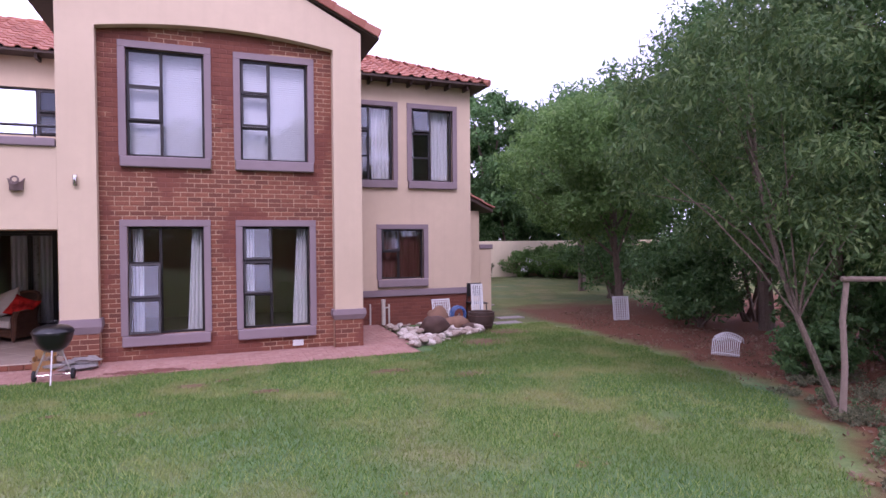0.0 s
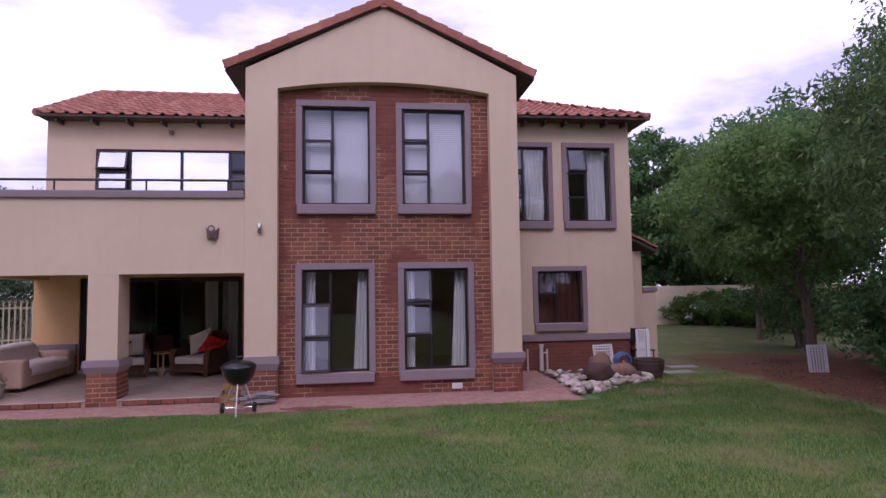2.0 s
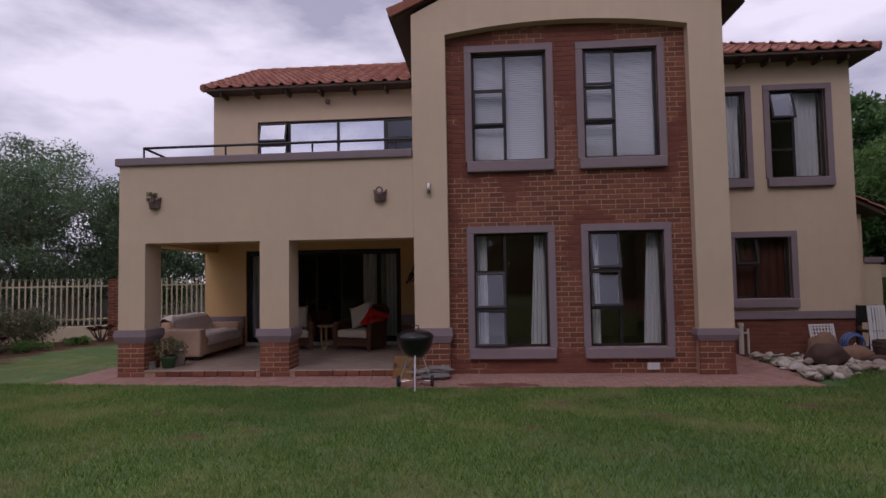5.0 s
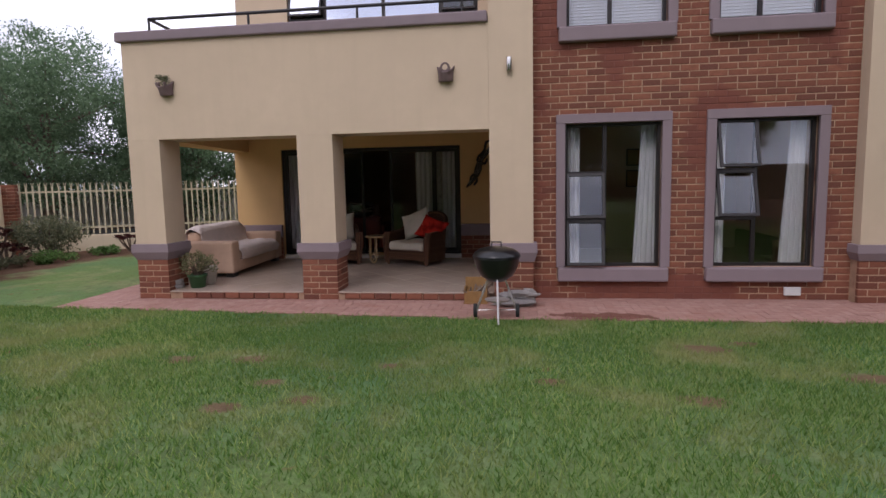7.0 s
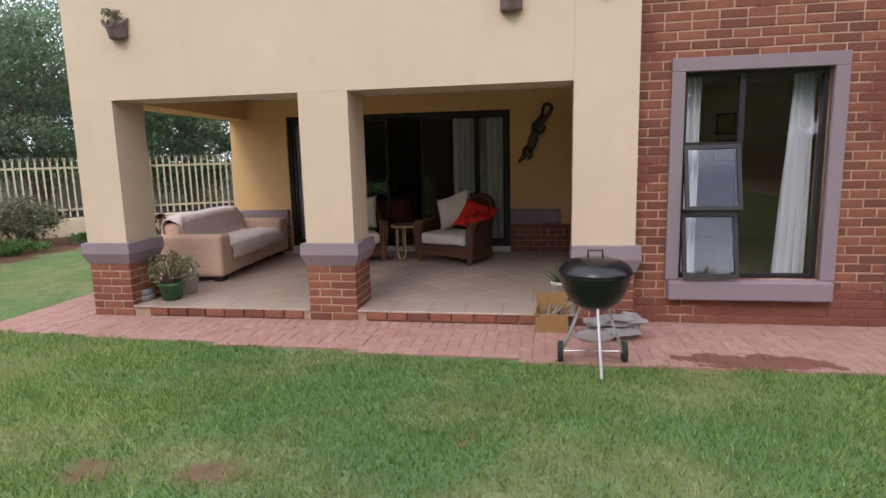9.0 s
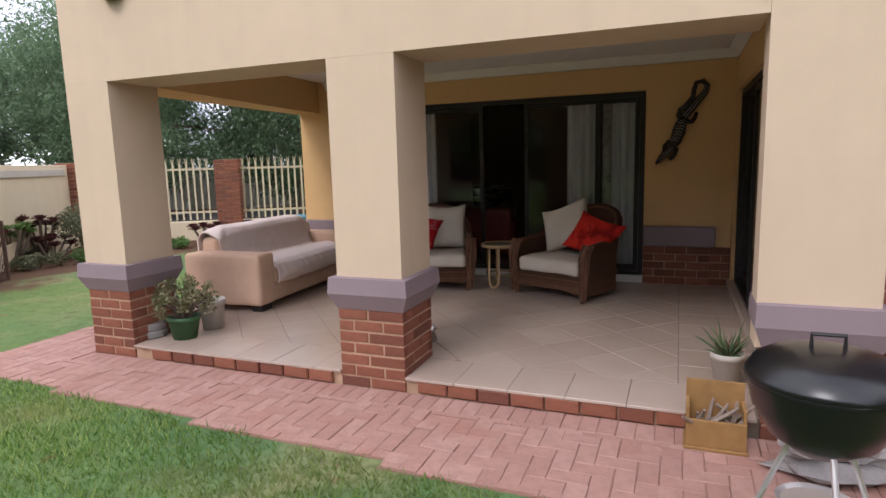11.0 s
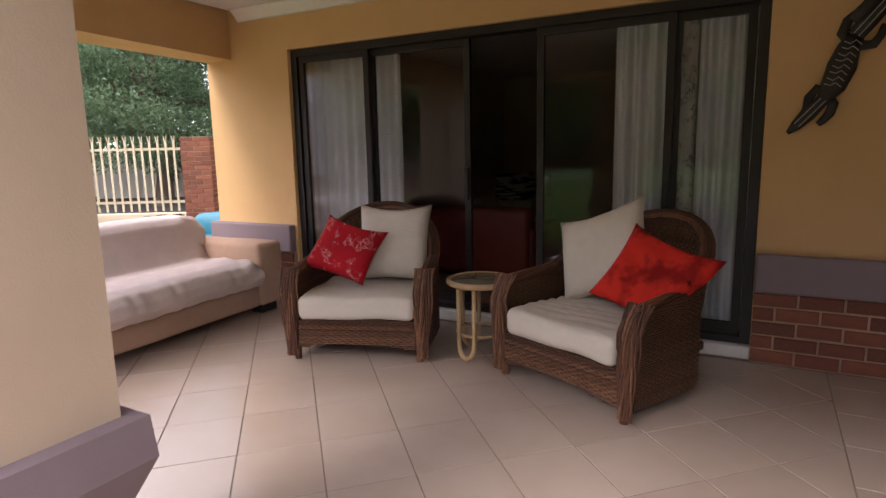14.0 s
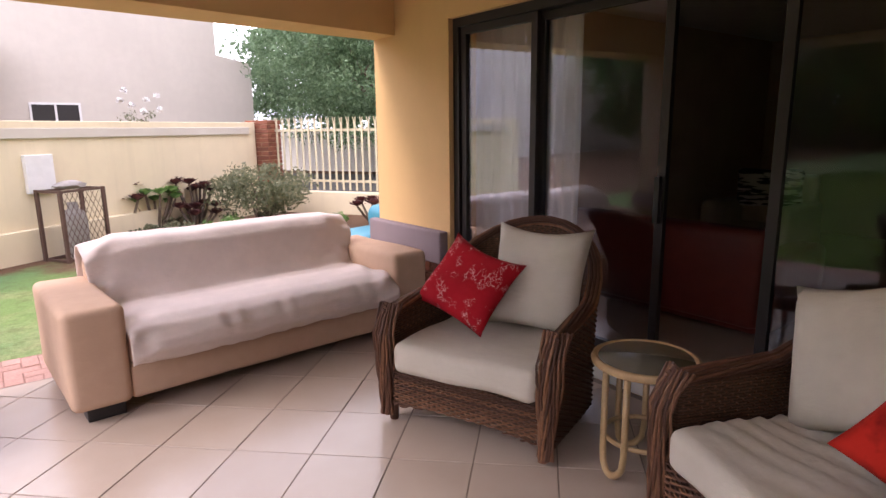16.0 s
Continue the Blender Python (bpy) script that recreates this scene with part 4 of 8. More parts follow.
def make_wicker():
    m = Mat("woven_dark_rattan", (0.1, 0.048, 0.026, 1), 0.5, spec=0.4)
    m.random((0.06, 0.03, 0.018, 1), (0.15, 0.075, 0.04, 1), 0.6)
    m.vary(9, (0.19, 0.1, 0.05, 1), 0.4)
    m.vary(60, (0.045, 0.022, 0.013, 1), 0.5)
    u = m.n.new("ShaderNodeTexWave")
    u.bands_direction = "Z"
    u.inputs["Scale"].default_value, u.inputs["Distortion"].default_value = 26, 2.0
    m.l.new(m.co, u.inputs["Vector"])
    w = m.n.new("ShaderNodeTexWave")
    w.bands_direction = "X"
    w.inputs["Scale"].default_value, w.inputs["Distortion"].default_value = 11, 1.5
    m.l.new(m.co, w.inputs["Vector"])
    h = m.math("MULTIPLY", u.outputs["Fac"], m.math("ADD", m.math("MULTIPLY", w.outputs["Fac"], 0.7), 0.3))
    # hollows between strands darkened in the colour, as shade would be
    m.mix(m.band(h, 0.0, 0.3, 1, 0), (0.025, 0.012, 0.008, 1), amount=0.7)
    m.bump(h, 0.9, 0.008)
    return m.m


WICKER = make_wicker()
CANE = Mat("rattan_cane", (0.13, 0.055, 0.03, 1), 0.55, spec=0.35)
CANE.random((0.05, 0.021, 0.013, 1), (0.29, 0.14, 0.068, 1), 0.85)
CANE.vary(30, (0.06, 0.025, 0.015, 1), 0.5)
CANE.bump(CANE.noise(90), 0.3, 0.003)
CANE = CANE.m
BAMBOO = simple("pale_bamboo", (0.47, 0.31, 0.15, 1), 0.4, scale=20, amount=0.5)
TABLETOP = simple("smoked_tabletop", (0.13, 0.115, 0.085, 1), 0.2, amount=0.3, bump=0.03)
STEEL = simple("polished_steel", (0.6, 0.58, 0.55, 1), 0.22, 1.0, amount=0.2, bump=0.03)
ENAMEL = simple("black_enamel", (0.008, 0.008, 0.009, 1), 0.28, amount=0.3, bump=0.02)
ALU = simple("pale_aluminium_leg", (0.6, 0.56, 0.54, 1), 0.35, 0.7, amount=0.2)
RUBBER = simple("black_rubber", (0.02, 0.02, 0.02, 1), 0.8)
GREENPOT = simple("green_plastic", (0.045, 0.12, 0.045, 1), 0.55, amount=0.4)
WHITEPOT = simple("off_white_pot", (0.55, 0.5, 0.43, 1), 0.6, amount=0.3)
CLAY = simple("mauve_clay", (0.17, 0.115, 0.11, 1), 0.8, amount=0.4)
SOILMAT = simple("potting_soil", (0.03, 0.02, 0.014, 1), 0.95, amount=0.5, bump=0.8, fine=60)
CRATE = simple("yellowed_pine", (0.29, 0.155, 0.05, 1), 0.65, scale=14, amount=0.5)
WOODGREY = simple("weathered_wood", (0.24, 0.18, 0.14, 1), 0.85, scale=10, amount=0.5, bump=0.4)
BARK = Mat("tree_bark", (0.16, 0.115, 0.085, 1), 0.95)
BARK.vary(6, (0.07, 0.05, 0.04, 1), 0.7, stretch=(3, 3, 0.6)).vary(40, (0.26, 0.2, 0.15, 1), 0.4)
BARK.bump(BARK.noise(18, 5, stretch=(3, 3, 0.5)), 0.8, 0.02)
BARK = BARK.m
WHITEPLASTIC = simple("white_plastic", (0.7, 0.69, 0.68, 1), 0.45, amount=0.2)
TURQ = simple("turquoise_plastic", (0.03, 0.2, 0.28, 1), 0.45, amount=0.3)
FENCE = simple("cream_painted_steel", (0.56, 0.49, 0.33, 1), 0.5, amount=0.3)
ROCK = Mat("pale_river_stone", (0.5, 0.43, 0.35, 1), 0.85)
ROCK.random((0.3, 0.22, 0.17, 1), (0.66, 0.6, 0.53, 1), 0.9).vary(9, (0.28, 0.21, 0.16, 1), 0.4).bump(ROCK.noise(14, 5), 0.6, 0.02)
ROCK = ROCK.m
DARKROCK = simple("dark_red_rock", (0.09, 0.05, 0.038, 1), 0.9, scale=6, amount=0.6, bump=0.5, fine=40)
BROWNROCK = simple("brown_flat_rock", (0.25, 0.14, 0.09, 1), 0.9, scale=6, amount=0.6, bump=0.5, fine=40)
GREYSTONE = simple("grey_stone", (0.3, 0.27, 0.25, 1), 0.9, scale=9, amount=0.6, bump=0.6, fine=50)
BLUE = simple("blue_hose", (0.06, 0.12, 0.3, 1), 0.4, amount=0.3)


def make_leaf(name, dark, mid, light, rough=0.55, dry=None, thin=0.38):
    m = Mat(name, mid, rough, spec=0.3)
    m.random(dark, light, 0.9)
    m.vary(0.5, tuple(c * 0.6 for c in mid[:3]) + (1,), 0.5)
    if dry:
        m.vary(0.9, dry, 0.8, 0.48, 0.66, detail=5)
        m.vary(0.3, tuple(c * 0.62 for c in mid[:3]) + (1,), 0.6, 0.45, 0.6)
    t = m.n.new("ShaderNodeBsdfTranslucent")
    m.l.new(m.col, t.inputs["Color"])
    x = m.n.new("ShaderNodeMixShader")
    x.inputs["Fac"].default_value = thin
    m.l.new(m.b.outputs["BSDF"], x.inputs[1])
    m.l.new(t.outputs["BSDF"], x.inputs[2])
    m.l.new(x.outputs["Shader"], m.n["Material Output"].inputs["Surface"])
    return m.m


LEAF_DARK = make_leaf("dark_tree_leaf", (0.05, 0.115, 0.036, 1), (0.095, 0.2, 0.065, 1), (0.2, 0.34, 0.12, 1))
LEAF_STREET = make_leaf("street_tree_leaf", (0.09, 0.15, 0.075, 1), (0.16, 0.25, 0.13, 1), (0.26, 0.36, 0.21, 1))
LEAF_BRIGHT = make_leaf("bright_tree_leaf", (0.075, 0.15, 0.04, 1), (0.14, 0.26, 0.07, 1), (0.25, 0.38, 0.12, 1), thin=0.5)
LEAF_WILLOW = make_leaf("willow_leaf", (0.045, 0.09, 0.028, 1), (0.09, 0.165, 0.05, 1), (0.22, 0.3, 0.1, 1))
LEAF_GREY = make_leaf("grey_green_leaf", (0.09, 0.1, 0.055, 1), (0.17, 0.18, 0.1, 1), (0.28, 0.27, 0.16, 1))
LEAF_RED = make_leaf("wine_red_succulent", (0.03, 0.008, 0.01, 1), (0.07, 0.02, 0.02, 1), (0.16, 0.06, 0.045, 1))
LEAF_JADE = make_leaf("jade_leaf", (0.11, 0.12, 0.05, 1), (0.21, 0.21, 0.1, 1), (0.36, 0.32, 0.19, 1))
LEAF_ALOE = make_leaf("aloe_leaf", (0.06, 0.13, 0.05, 1), (0.12, 0.2, 0.08, 1), (0.3, 0.28, 0.16, 1))
DRYLEAF = make_leaf("dry_leaf_tip", (0.16, 0.1, 0.06, 1), (0.24, 0.16, 0.1, 1), (0.36, 0.26, 0.17, 1))
GRASSBLADE = make_leaf("grass_blade", (0.05, 0.13, 0.022, 1), (0.15, 0.28, 0.05, 1), (0.5, 0.54, 0.19, 1), 0.7, (0.34, 0.34, 0.13, 1))


# ---------- generators ----------
def pillow_mesh(name, w, h, t, mat, seed, sag=0.02):
    """A stuffed square cushion with pinched corners, lying in xz with its thickness along y."""
    n = 14
    verts, faces = [], []
    for side in (-1, 1):
        base = len(verts)
        for j in range(n + 1):
            for i in range(n + 1):
                u, v = i / n * 2 - 1, j / n * 2 - 1
                pinch = 1 - 0.09 * (1 - u * u) * abs(v) ** 3 - 0.0
                pinch2 = 1 - 0.09 * (1 - v * v) * abs(u) ** 3
                puff = (max(0, 1 - u ** 4) * max(0, 1 - v ** 4)) ** 0.55
                wr = 0.012 * noise.noise(Vector((u * 2.2 + seed, v * 2.2, side * 3.1)))
                verts.append((u * w / 2 * pinch2 * 1.0, side * (t / 2 * puff) + wr * puff * 2, v * h / 2 * pinch - sag * (1 - u * u) * (v > 0) * v))
        for j in range(n):
            for i in range(n):
                q = (base + j * (n + 1) + i, base + j * (n + 1) + i + 1, base + (j + 1) * (n + 1) + i + 1, base + (j + 1) * (n + 1) + i)
                faces.append(q if side < 0 else q[::-1])
    me = mesh_of(name, verts, faces, mat, True)
    bm = bmesh.new()
    bm.from_mesh(me)
    bmesh.ops.remove_doubles(bm, verts=bm.verts[:], dist=0.0008)
    bm.to_mesh(me)
    bm.free()
    me.polygons.foreach_set("use_smooth", [True] * len(me.polygons))
    return me


def soft_box(bm, a, b, bevel=0.05, seg=4, wobble=0.006, m=None):
    """An upholstered block: bevelled, subdivided and a little uneven."""
    bm2 = bmesh.new()
    add_box(bm2, a, b)
    bmesh.ops.bevel(bm2, geom=bm2.edges[:], offset=bevel, segments=seg, affect="EDGES", profile=0.5)
    bmesh.ops.subdivide_edges(bm2, edges=[e for e in bm2.edges if e.calc_length() > 0.16], cuts=6, use_grid_fill=True)
    for v in bm2.verts:
        k = noise.noise(v.co * 3.2) * wobble
        v.co += Vector((k, noise.noise(v.co * 2.7 + Vector((5, 0, 0))) * wobble, noise.noise(v.co * 3.5 + Vector((0, 7, 0))) * wobble))
        if m is not None:
            v.co = m @ v.co
    me = bpy.data.meshes.new("tmp")
    bm2.to_mesh(me)
    bm2.free()
    bm.from_mesh(me)
    bpy.data.meshes.remove(me)


def curtain_mesh(name, x0, x1, z0, z1, waves, amp, mat, gather=0.0, seed=0.0):
    """A hanging pleated curtain in the xz plane; gather narrows it towards its lower middle."""
    nx, nz = waves * 8, 14
    verts, faces = [], []
    for k in range(2):
        for j in range(nz + 1):
            v = j / nz
            for i in range(nx + 1):
                u = i / nx
                x = x0 + (x1 - x0) * (u * (1 - gather * (1 - v)))
                a = amp * (0.75 + 0.25 * v) * (1 + 0.4 * noise.noise(Vector((u * 5 + seed, v * 1.5, 0))))
                y = a * math.sin(2 * math.pi * waves * u + 0.8 * noise.noise(Vector((u * 3, v * 2 + seed, 1)))) + k * 0.006
                verts.append((x, y, z0 + (z1 - z0) * v))
    n = (nx + 1) * (nz + 1)
    for j in range(nz):
        for i in range(nx):
            q = (j * (nx + 1) + i, j * (nx + 1) + i + 1, (j + 1) * (nx + 1) + i + 1, (j + 1) * (nx + 1) + i)
            faces.append(q)
            faces.append(tuple(n + c for c in q[::-1]))
    return mesh_of(name, verts, faces, mat, True)


def leaf_cloud(name, centers, radii, per, size, mat, rng, droop=0.0, narrow=0.45, flat=0.75):
    """Many single leaves scattered in clumps, as one mesh of small bent blades."""
    c = np.repeat(np.asarray(centers, float), per, axis=0)
    r = np.repeat(np.asarray(radii, float), per)
    n = len(c)
    d = rng.normal(size=(n, 3))
    d /= np.linalg.norm(d, axis=1)[:, None]
    p = c + d * (r * rng.random(n) ** 0.45)[:, None] * np.array([1, 1, flat])
    a = rng.normal(size=(n, 3)) + d * 0.6
    a[:, 2] -= droop
    a /= np.linalg.norm(a, axis=1)[:, None]
    b = np.cross(a, rng.normal(size=(n, 3)))
    b /= np.linalg.norm(b, axis=1)[:, None]
    s = size * (0.6 + 0.8 * rng.random(n))[:, None]
    nrm = np.cross(a, b)
    v = np.stack([p - a * s, p + b * s * narrow + nrm * s * 0.12, p + a * s, p - b * s * narrow + nrm * s * 0.12], axis=1).reshape(-1, 3)
    me = bpy.data.meshes.new(name)
    me.vertices.add(4 * n)
    me.vertices.foreach_set("co", v.ravel())
    me.loops.add(4 * n)
    me.loops.foreach_set("vertex_index", np.arange(4 * n, dtype=np.int32))
    me.polygons.add(n)
    me.polygons.foreach_set("loop_start", np.arange(0, 4 * n, 4, dtype=np.int32))
    me.materials.append(mat)
    me.update(calc_edges=True)
    return me


def tree(name, at, top, spread, low, clumps, per, size, mat, label, seed, trunk_r=0.14, lean=(0, 0), droop=0.2, narrow=0.4, group=""):
    """A tapered trunk, limbs to a part of the clumps, and a crown of single leaves with an uneven outline."""
    rng = np.random.default_rng(seed)
    t = thing(name, at, label, "tree", group)
    h = top - low
    cs, rs = [], []
    while len(cs) < clumps:
        u = rng.normal(size=3)
        u /= np.linalg.norm(u)
        k = rng.random() ** 0.4
        p = np.array([u[0] * spread * k, u[1] * spread * k, low + h * 0.48 + u[2] * h * 0.52 * k])
        lump = noise.noise(Vector((p[0] * 0.7 + seed, p[1] * 0.7, p[2] * 0.7)))
        if lump < -0.22 or p[2] < low * 0.85:
            continue
        p[0] += lean[0] * p[2] / top
        p[1] += lean[1] * p[2] / top
        cs.append(p)
        rs.append((0.28 + 0.3 * rng.random()) * spread / 3.0 + 0.12)
    bm = bmesh.new()
    pts, rad = [], []
    for i in range(7):
        k = i / 6
        z = k * (low + h * 0.55)
        pts.append((lean[0] * z / top + 0.1 * math.sin(k * 5 + seed), lean[1] * z / top + 0.1 * math.cos(k * 4 + seed) - 0.1, z - 0.05))
        rad.append(trunk_r * (1.25 - 0.9 * k))
    add_tube(bm, pts, rad, 9)
    part("trunk", bm, BARK, t)
    order = rng.permutation(len(cs))[: min(16, clumps)]
    for q in order:
        e = Vector(cs[q])
        s = Vector(pts[rng.integers(2, 6)])
        m = s.lerp(e, 0.5) + Vector((0, 0, 0.12 * h * rng.random()))
        bm = bmesh.new()
        add_tube(bm, [s, s.lerp(m, 0.5) + Vector((0, 0, 0.05)), m, m.lerp(e, 0.6), e], [trunk_r * 0.42, trunk_r * 0.34, trunk_r * 0.24, trunk_r * 0.15, trunk_r * 0.06], 6)
        part("limb", bm, BARK, t)
    cr = new("crown", leaf_cloud("crown", cs, rs, per, size, mat, rng, droop, narrow))
    cr.parent = t
    return t


def shrub(name, at, r, h, clumps, per, size, mat, label, seed, stems=7, narrow=0.45, category="shrub"):
    rng = np.random.default_rng(seed)
    t = thing(name, at, label, category)
    cs, rs = [], []
    for _ in range(clumps):
        u = rng.normal(size=3)
        u /= np.linalg.norm(u)
        k = rng.random() ** 0.45
        cs.append((u[0] * r * k, u[1] * r * k, h * 0.55 + u[2] * h * 0.42 * k))
        rs.append(r * (0.2 + 0.16 * rng.random()))
    for q in range(stems):
        e = Vector(cs[q % clumps])
        bm = bmesh.new()
        add_tube(bm, [(0.1 * r * math.cos(q), 0.1 * r * math.sin(q), -0.03), (e.x * 0.5, e.y * 0.5, e.z * 0.55), tuple(e)], [0.03 * r + 0.006, 0.022 * r + 0.004, 0.004], 5)
        part("stem", bm, BARK, t)
    f = new("foliage", leaf_cloud("foliage", cs, rs, per, size, mat, rng, 0.0, narrow))
    f.parent = t
    return t


# ---------- sofa ----------
SOFA_M = pose(-7.37, 12.48, 0, 0, 0, 3.2)


def make_sofa():
    s = thing("sofa", SOFA_M, "tan three-seat sofa under a pale pinkish throw", "sofa")
    y0, y1, x0, x1 = -1.14, 1.16, -0.46, 0.46
    bm = bmesh.new()
    soft_box(bm, (x0 + 0.04, y0 + 0.28, 0.07), (x1 - 0.02, y1 - 0.28, 0.27), 0.03, 3)
    part("base", bm, SOFA, s, smooth=True)
    bm = bmesh.new()
    soft_box(bm, (x0, y0 + 0.26, 0.1), (x0 + 0.24, y1 - 0.26, 0.74), 0.07, 4)
    part("backrest", bm, SOFA, s, smooth=True)
    for a, b in ((y0, y0 + 0.29), (y1 - 0.29, y1)):
        bm = bmesh.new()
        soft_box(bm, (x0, a, 0.07), (x1, b, 0.6), 0.042, 4)
        part("armrest", bm, SOFA, s, smooth=True)
    for x in (x0 + 0.1, x1 - 0.1):
        for y in (y0 + 0.16, y1 - 0.16):
            bm = bmesh.new()
            add_box(bm, (x - 0.06, y - 0.09, 0), (x + 0.06, y + 0.09, 0.075), 0.006)
            part("foot", bm, BLACKSTEEL, s)
    # the throw: over the back, down to the seat, over the seat's front edge
    prof = [(-0.475, 0.5), (-0.478, 0.66), (-0.47, 0.77), (-0.43, 0.825), (-0.34, 0.845), (-0.25, 0.825), (-0.2, 0.765), (-0.18, 0.66), (-0.15, 0.55), (-0.1, 0.475),
            (0.0, 0.468), (0.12, 0.478), (0.25, 0.482), (0.36, 0.476), (0.45, 0.445), (0.495, 0.385), (0.5, 0.32), (0.475, 0.262)]
    n = 150
    verts, faces = [], []
    fine = []
    for (a, b), (c, d) in zip(prof, prof[1:]):
        for q in range(4):
            fine.append((a + (c - a) * q / 4, b + (d - b) * q / 4))
    prof = fine + [prof[-1]]
    ya, yb = y0 + 0.24, y1 - 0.245
    for j in range(n + 1):
        v = j / n
        for i, (px, pz) in enumerate(prof):
            u = i / (len(prof) - 1)
            y = ya + (yb - ya) * v
            y += (0.5 - v) * 0.1 * min(1, max(0, (u - 0.38) / 0.1))
            edge = min(v, 1 - v) * 22
            wr = 0.008 * noise.noise(Vector((u * 3, v * 5, 0.3))) + 0.003 * noise.noise(Vector((u * 14 + v * 8, v * 16 - u * 5, 1.7)))
            gather = math.exp(-((min(v, 1 - v)) / 0.12) ** 2)
            wr += 0.011 * gather * math.sin(u * 38 + v * 30 + 3 * noise.noise(Vector((u * 4, v * 5, 2))))
            if u > 0.8:
                wr += 0.004 * math.sin(v * 60 + 5 * noise.noise(Vector((v * 6, 0, 0))))
            tuck = -0.02 * max(0, 1 - edge) if 0.4 < u < 0.85 else 0.0
            z = pz + wr + tuck - (0.05 * (1 - min(1, edge / 2.2)) if u < 0.45 else 0)
            if u > 0.93:
                z += 0.006 * noise.noise(Vector((v * 7, 5, 0)))
            verts.append((px + wr * 0.7 + (0.012 if u > 0.3 else 0), y, z))
    k = len(prof)
    for j in range(n):
        for i in range(k - 1):
            faces.append((j * k + i, j * k + i + 1, (j + 1) * k + i + 1, (j + 1) * k + i))
    bm = bmesh.new()
    bm.from_mesh(mesh_of("t", verts, faces, THROW))
    bmesh.ops.recalc_face_normals(bm, faces=bm.faces[:])
    bmesh.ops.solidify(bm, geom=bm.faces[:], thickness=0.012)
    th = bm_obj("sofa_throw", bm, THROW, smooth=True)
    th.matrix_world = SOFA_M
    tagged(th, "pale pinkish cotton throw draped over a sofa", "throw")
    bm = bmesh.new()
    soft_box(bm, (x0 + 0.22, y0 + 0.29, 0.25), (x1 - 0.01, y1 - 0.29, 0.43), 0.05, 4)
    part("seat", bm, SOFA, s, smooth=True)


make_sofa()


# ---------- wicker armchair ----------
def make_armchair(m, extra):
    """Local x to its right as one faces it, y backwards, z up; the origin is under the middle of its front."""
    c = thing("wicker_armchair", m, "dark brown woven rattan armchair with ecru seat pad" + extra, "armchair", "rattan armchairs on the patio")
    w, d = 0.42, 0.78

    LEAN = 0.48
    # front apron with an arched lower edge
    n = 14
    bm = bmesh.new()
    vs = []
    for i in range(n + 1):
        x = -w + 0.07 + (2 * w - 0.14) * i / n
        k = (x / w) ** 2
        zl = 0.12 - 0.05 * k
        vs.append([bm.verts.new((x, y, z)) for y in (0.0, 0.03) for z in (zl, 0.27)])
    for a, b in zip(vs, vs[1:]):
        bm.faces.new((a[0], b[0], b[1], a[1]))
        bm.faces.new((a[2], a[3], b[3], b[2]))
        bm.faces.new((a[0], a[2], b[2], b[0]))
        bm.faces.new((a[1], b[1], b[3], a[3]))
    bmesh.ops.recalc_face_normals(bm, faces=bm.faces[:])
    part("front_apron", bm, WICKER, c)
    bm = bmesh.new()
    for r in range(17):
        z = 0.065 + r * 0.0125
        xs = [i for i in range(-112, 113)]
        run = []
        for i in xs:
            x = i * (w - 0.05) / 112
            if z < 0.115 - 0.05 * (x / w) ** 2:
                if len(run) > 5:
                    add_tube(bm, run, 0.0052, 4)
                run = []
                continue
            ph = (i * (w - 0.05) / 112) / 0.026 * math.pi + (math.pi if r % 2 else 0)
            run.append((x, -0.004 + 0.0055 * math.sin(ph), z + 0.001 * math.sin(i * 0.7 + r)))
        if len(run) > 5:
            add_tube(bm, run, 0.0052, 4)
    wv = part("wicker_weave", bm, CANE, c, smooth=True)
    wv["kind"] = "stuff"
    # sides and back in one curved shell, rising from the arms to the round back
    path = []
    for i in range(40):
        t = i / 39
        if t < 0.3:
            k = t / 0.3
            x, y, z = w, 0.04 + k * 0.46, 0.56 + 0.03 * k
        elif t > 0.7:
            k = (1 - t) / 0.3
            x, y, z = -w, 0.04 + k * 0.46, 0.56 + 0.03 * k
        else:
            a = (t - 0.3) / 0.4 * math.pi
            x, y = w * math.cos(a), 0.5 + 0.3 * math.sin(a)
            z = 0.59 + 0.325 * math.sin(a) ** 0.9
        path.append((x, y, z))
    bm = bmesh.new()
    rows = []
    for x, y, z in path:
        f = Vector((x, (y - 0.42) * 1.0, 0))
        out = f.normalized() * 0.022
        col = []
        for k in range(7):
            v = k / 6
            zz = 0.07 + (z - 0.07) * v
            lean = LEAN * max(0, v - 0.55) * max(0, (y - 0.5) / 0.3)
            col.append([Vector((x, y + lean, zz)) + out, Vector((x, y + lean, zz)) - out])
        rows.append([[bm.verts.new(p) for p in q] for q in col])
    for a, b in zip(rows, rows[1:]):
        for k in range(6):
            bm.faces.new((a[k][0], b[k][0], b[k + 1][0], a[k + 1][0]))
            bm.faces.new((a[k][1], a[k + 1][1], b[k + 1][1], b[k][1]))
        bm.faces.new((a[6][0], b[6][0], b[6][1], a[6][1]))
        bm.faces.new((a[0][0], a[0][1], b[0][1], b[0][0]))
    for r in (rows[0], rows[-1]):
        for k in range(6):
            bm.faces.new((r[k][0], r[k][1], r[k + 1][1], r[k + 1][0]))
    bmesh.ops.recalc_face_normals(bm, faces=bm.faces[:])
    part("back_and_sides", bm, WICKER, c)
    verts, faces = [], []
    dense = []
    for i in range(len(path) - 1):
        a, b = Vector(path[i]), Vector(path[i + 1])
        n = max(1, int((b - a).length / 0.0085))
        for q in range(n):
            dense.append(a.lerp(b, q / n))
    top_z = max(p.z for p in dense)
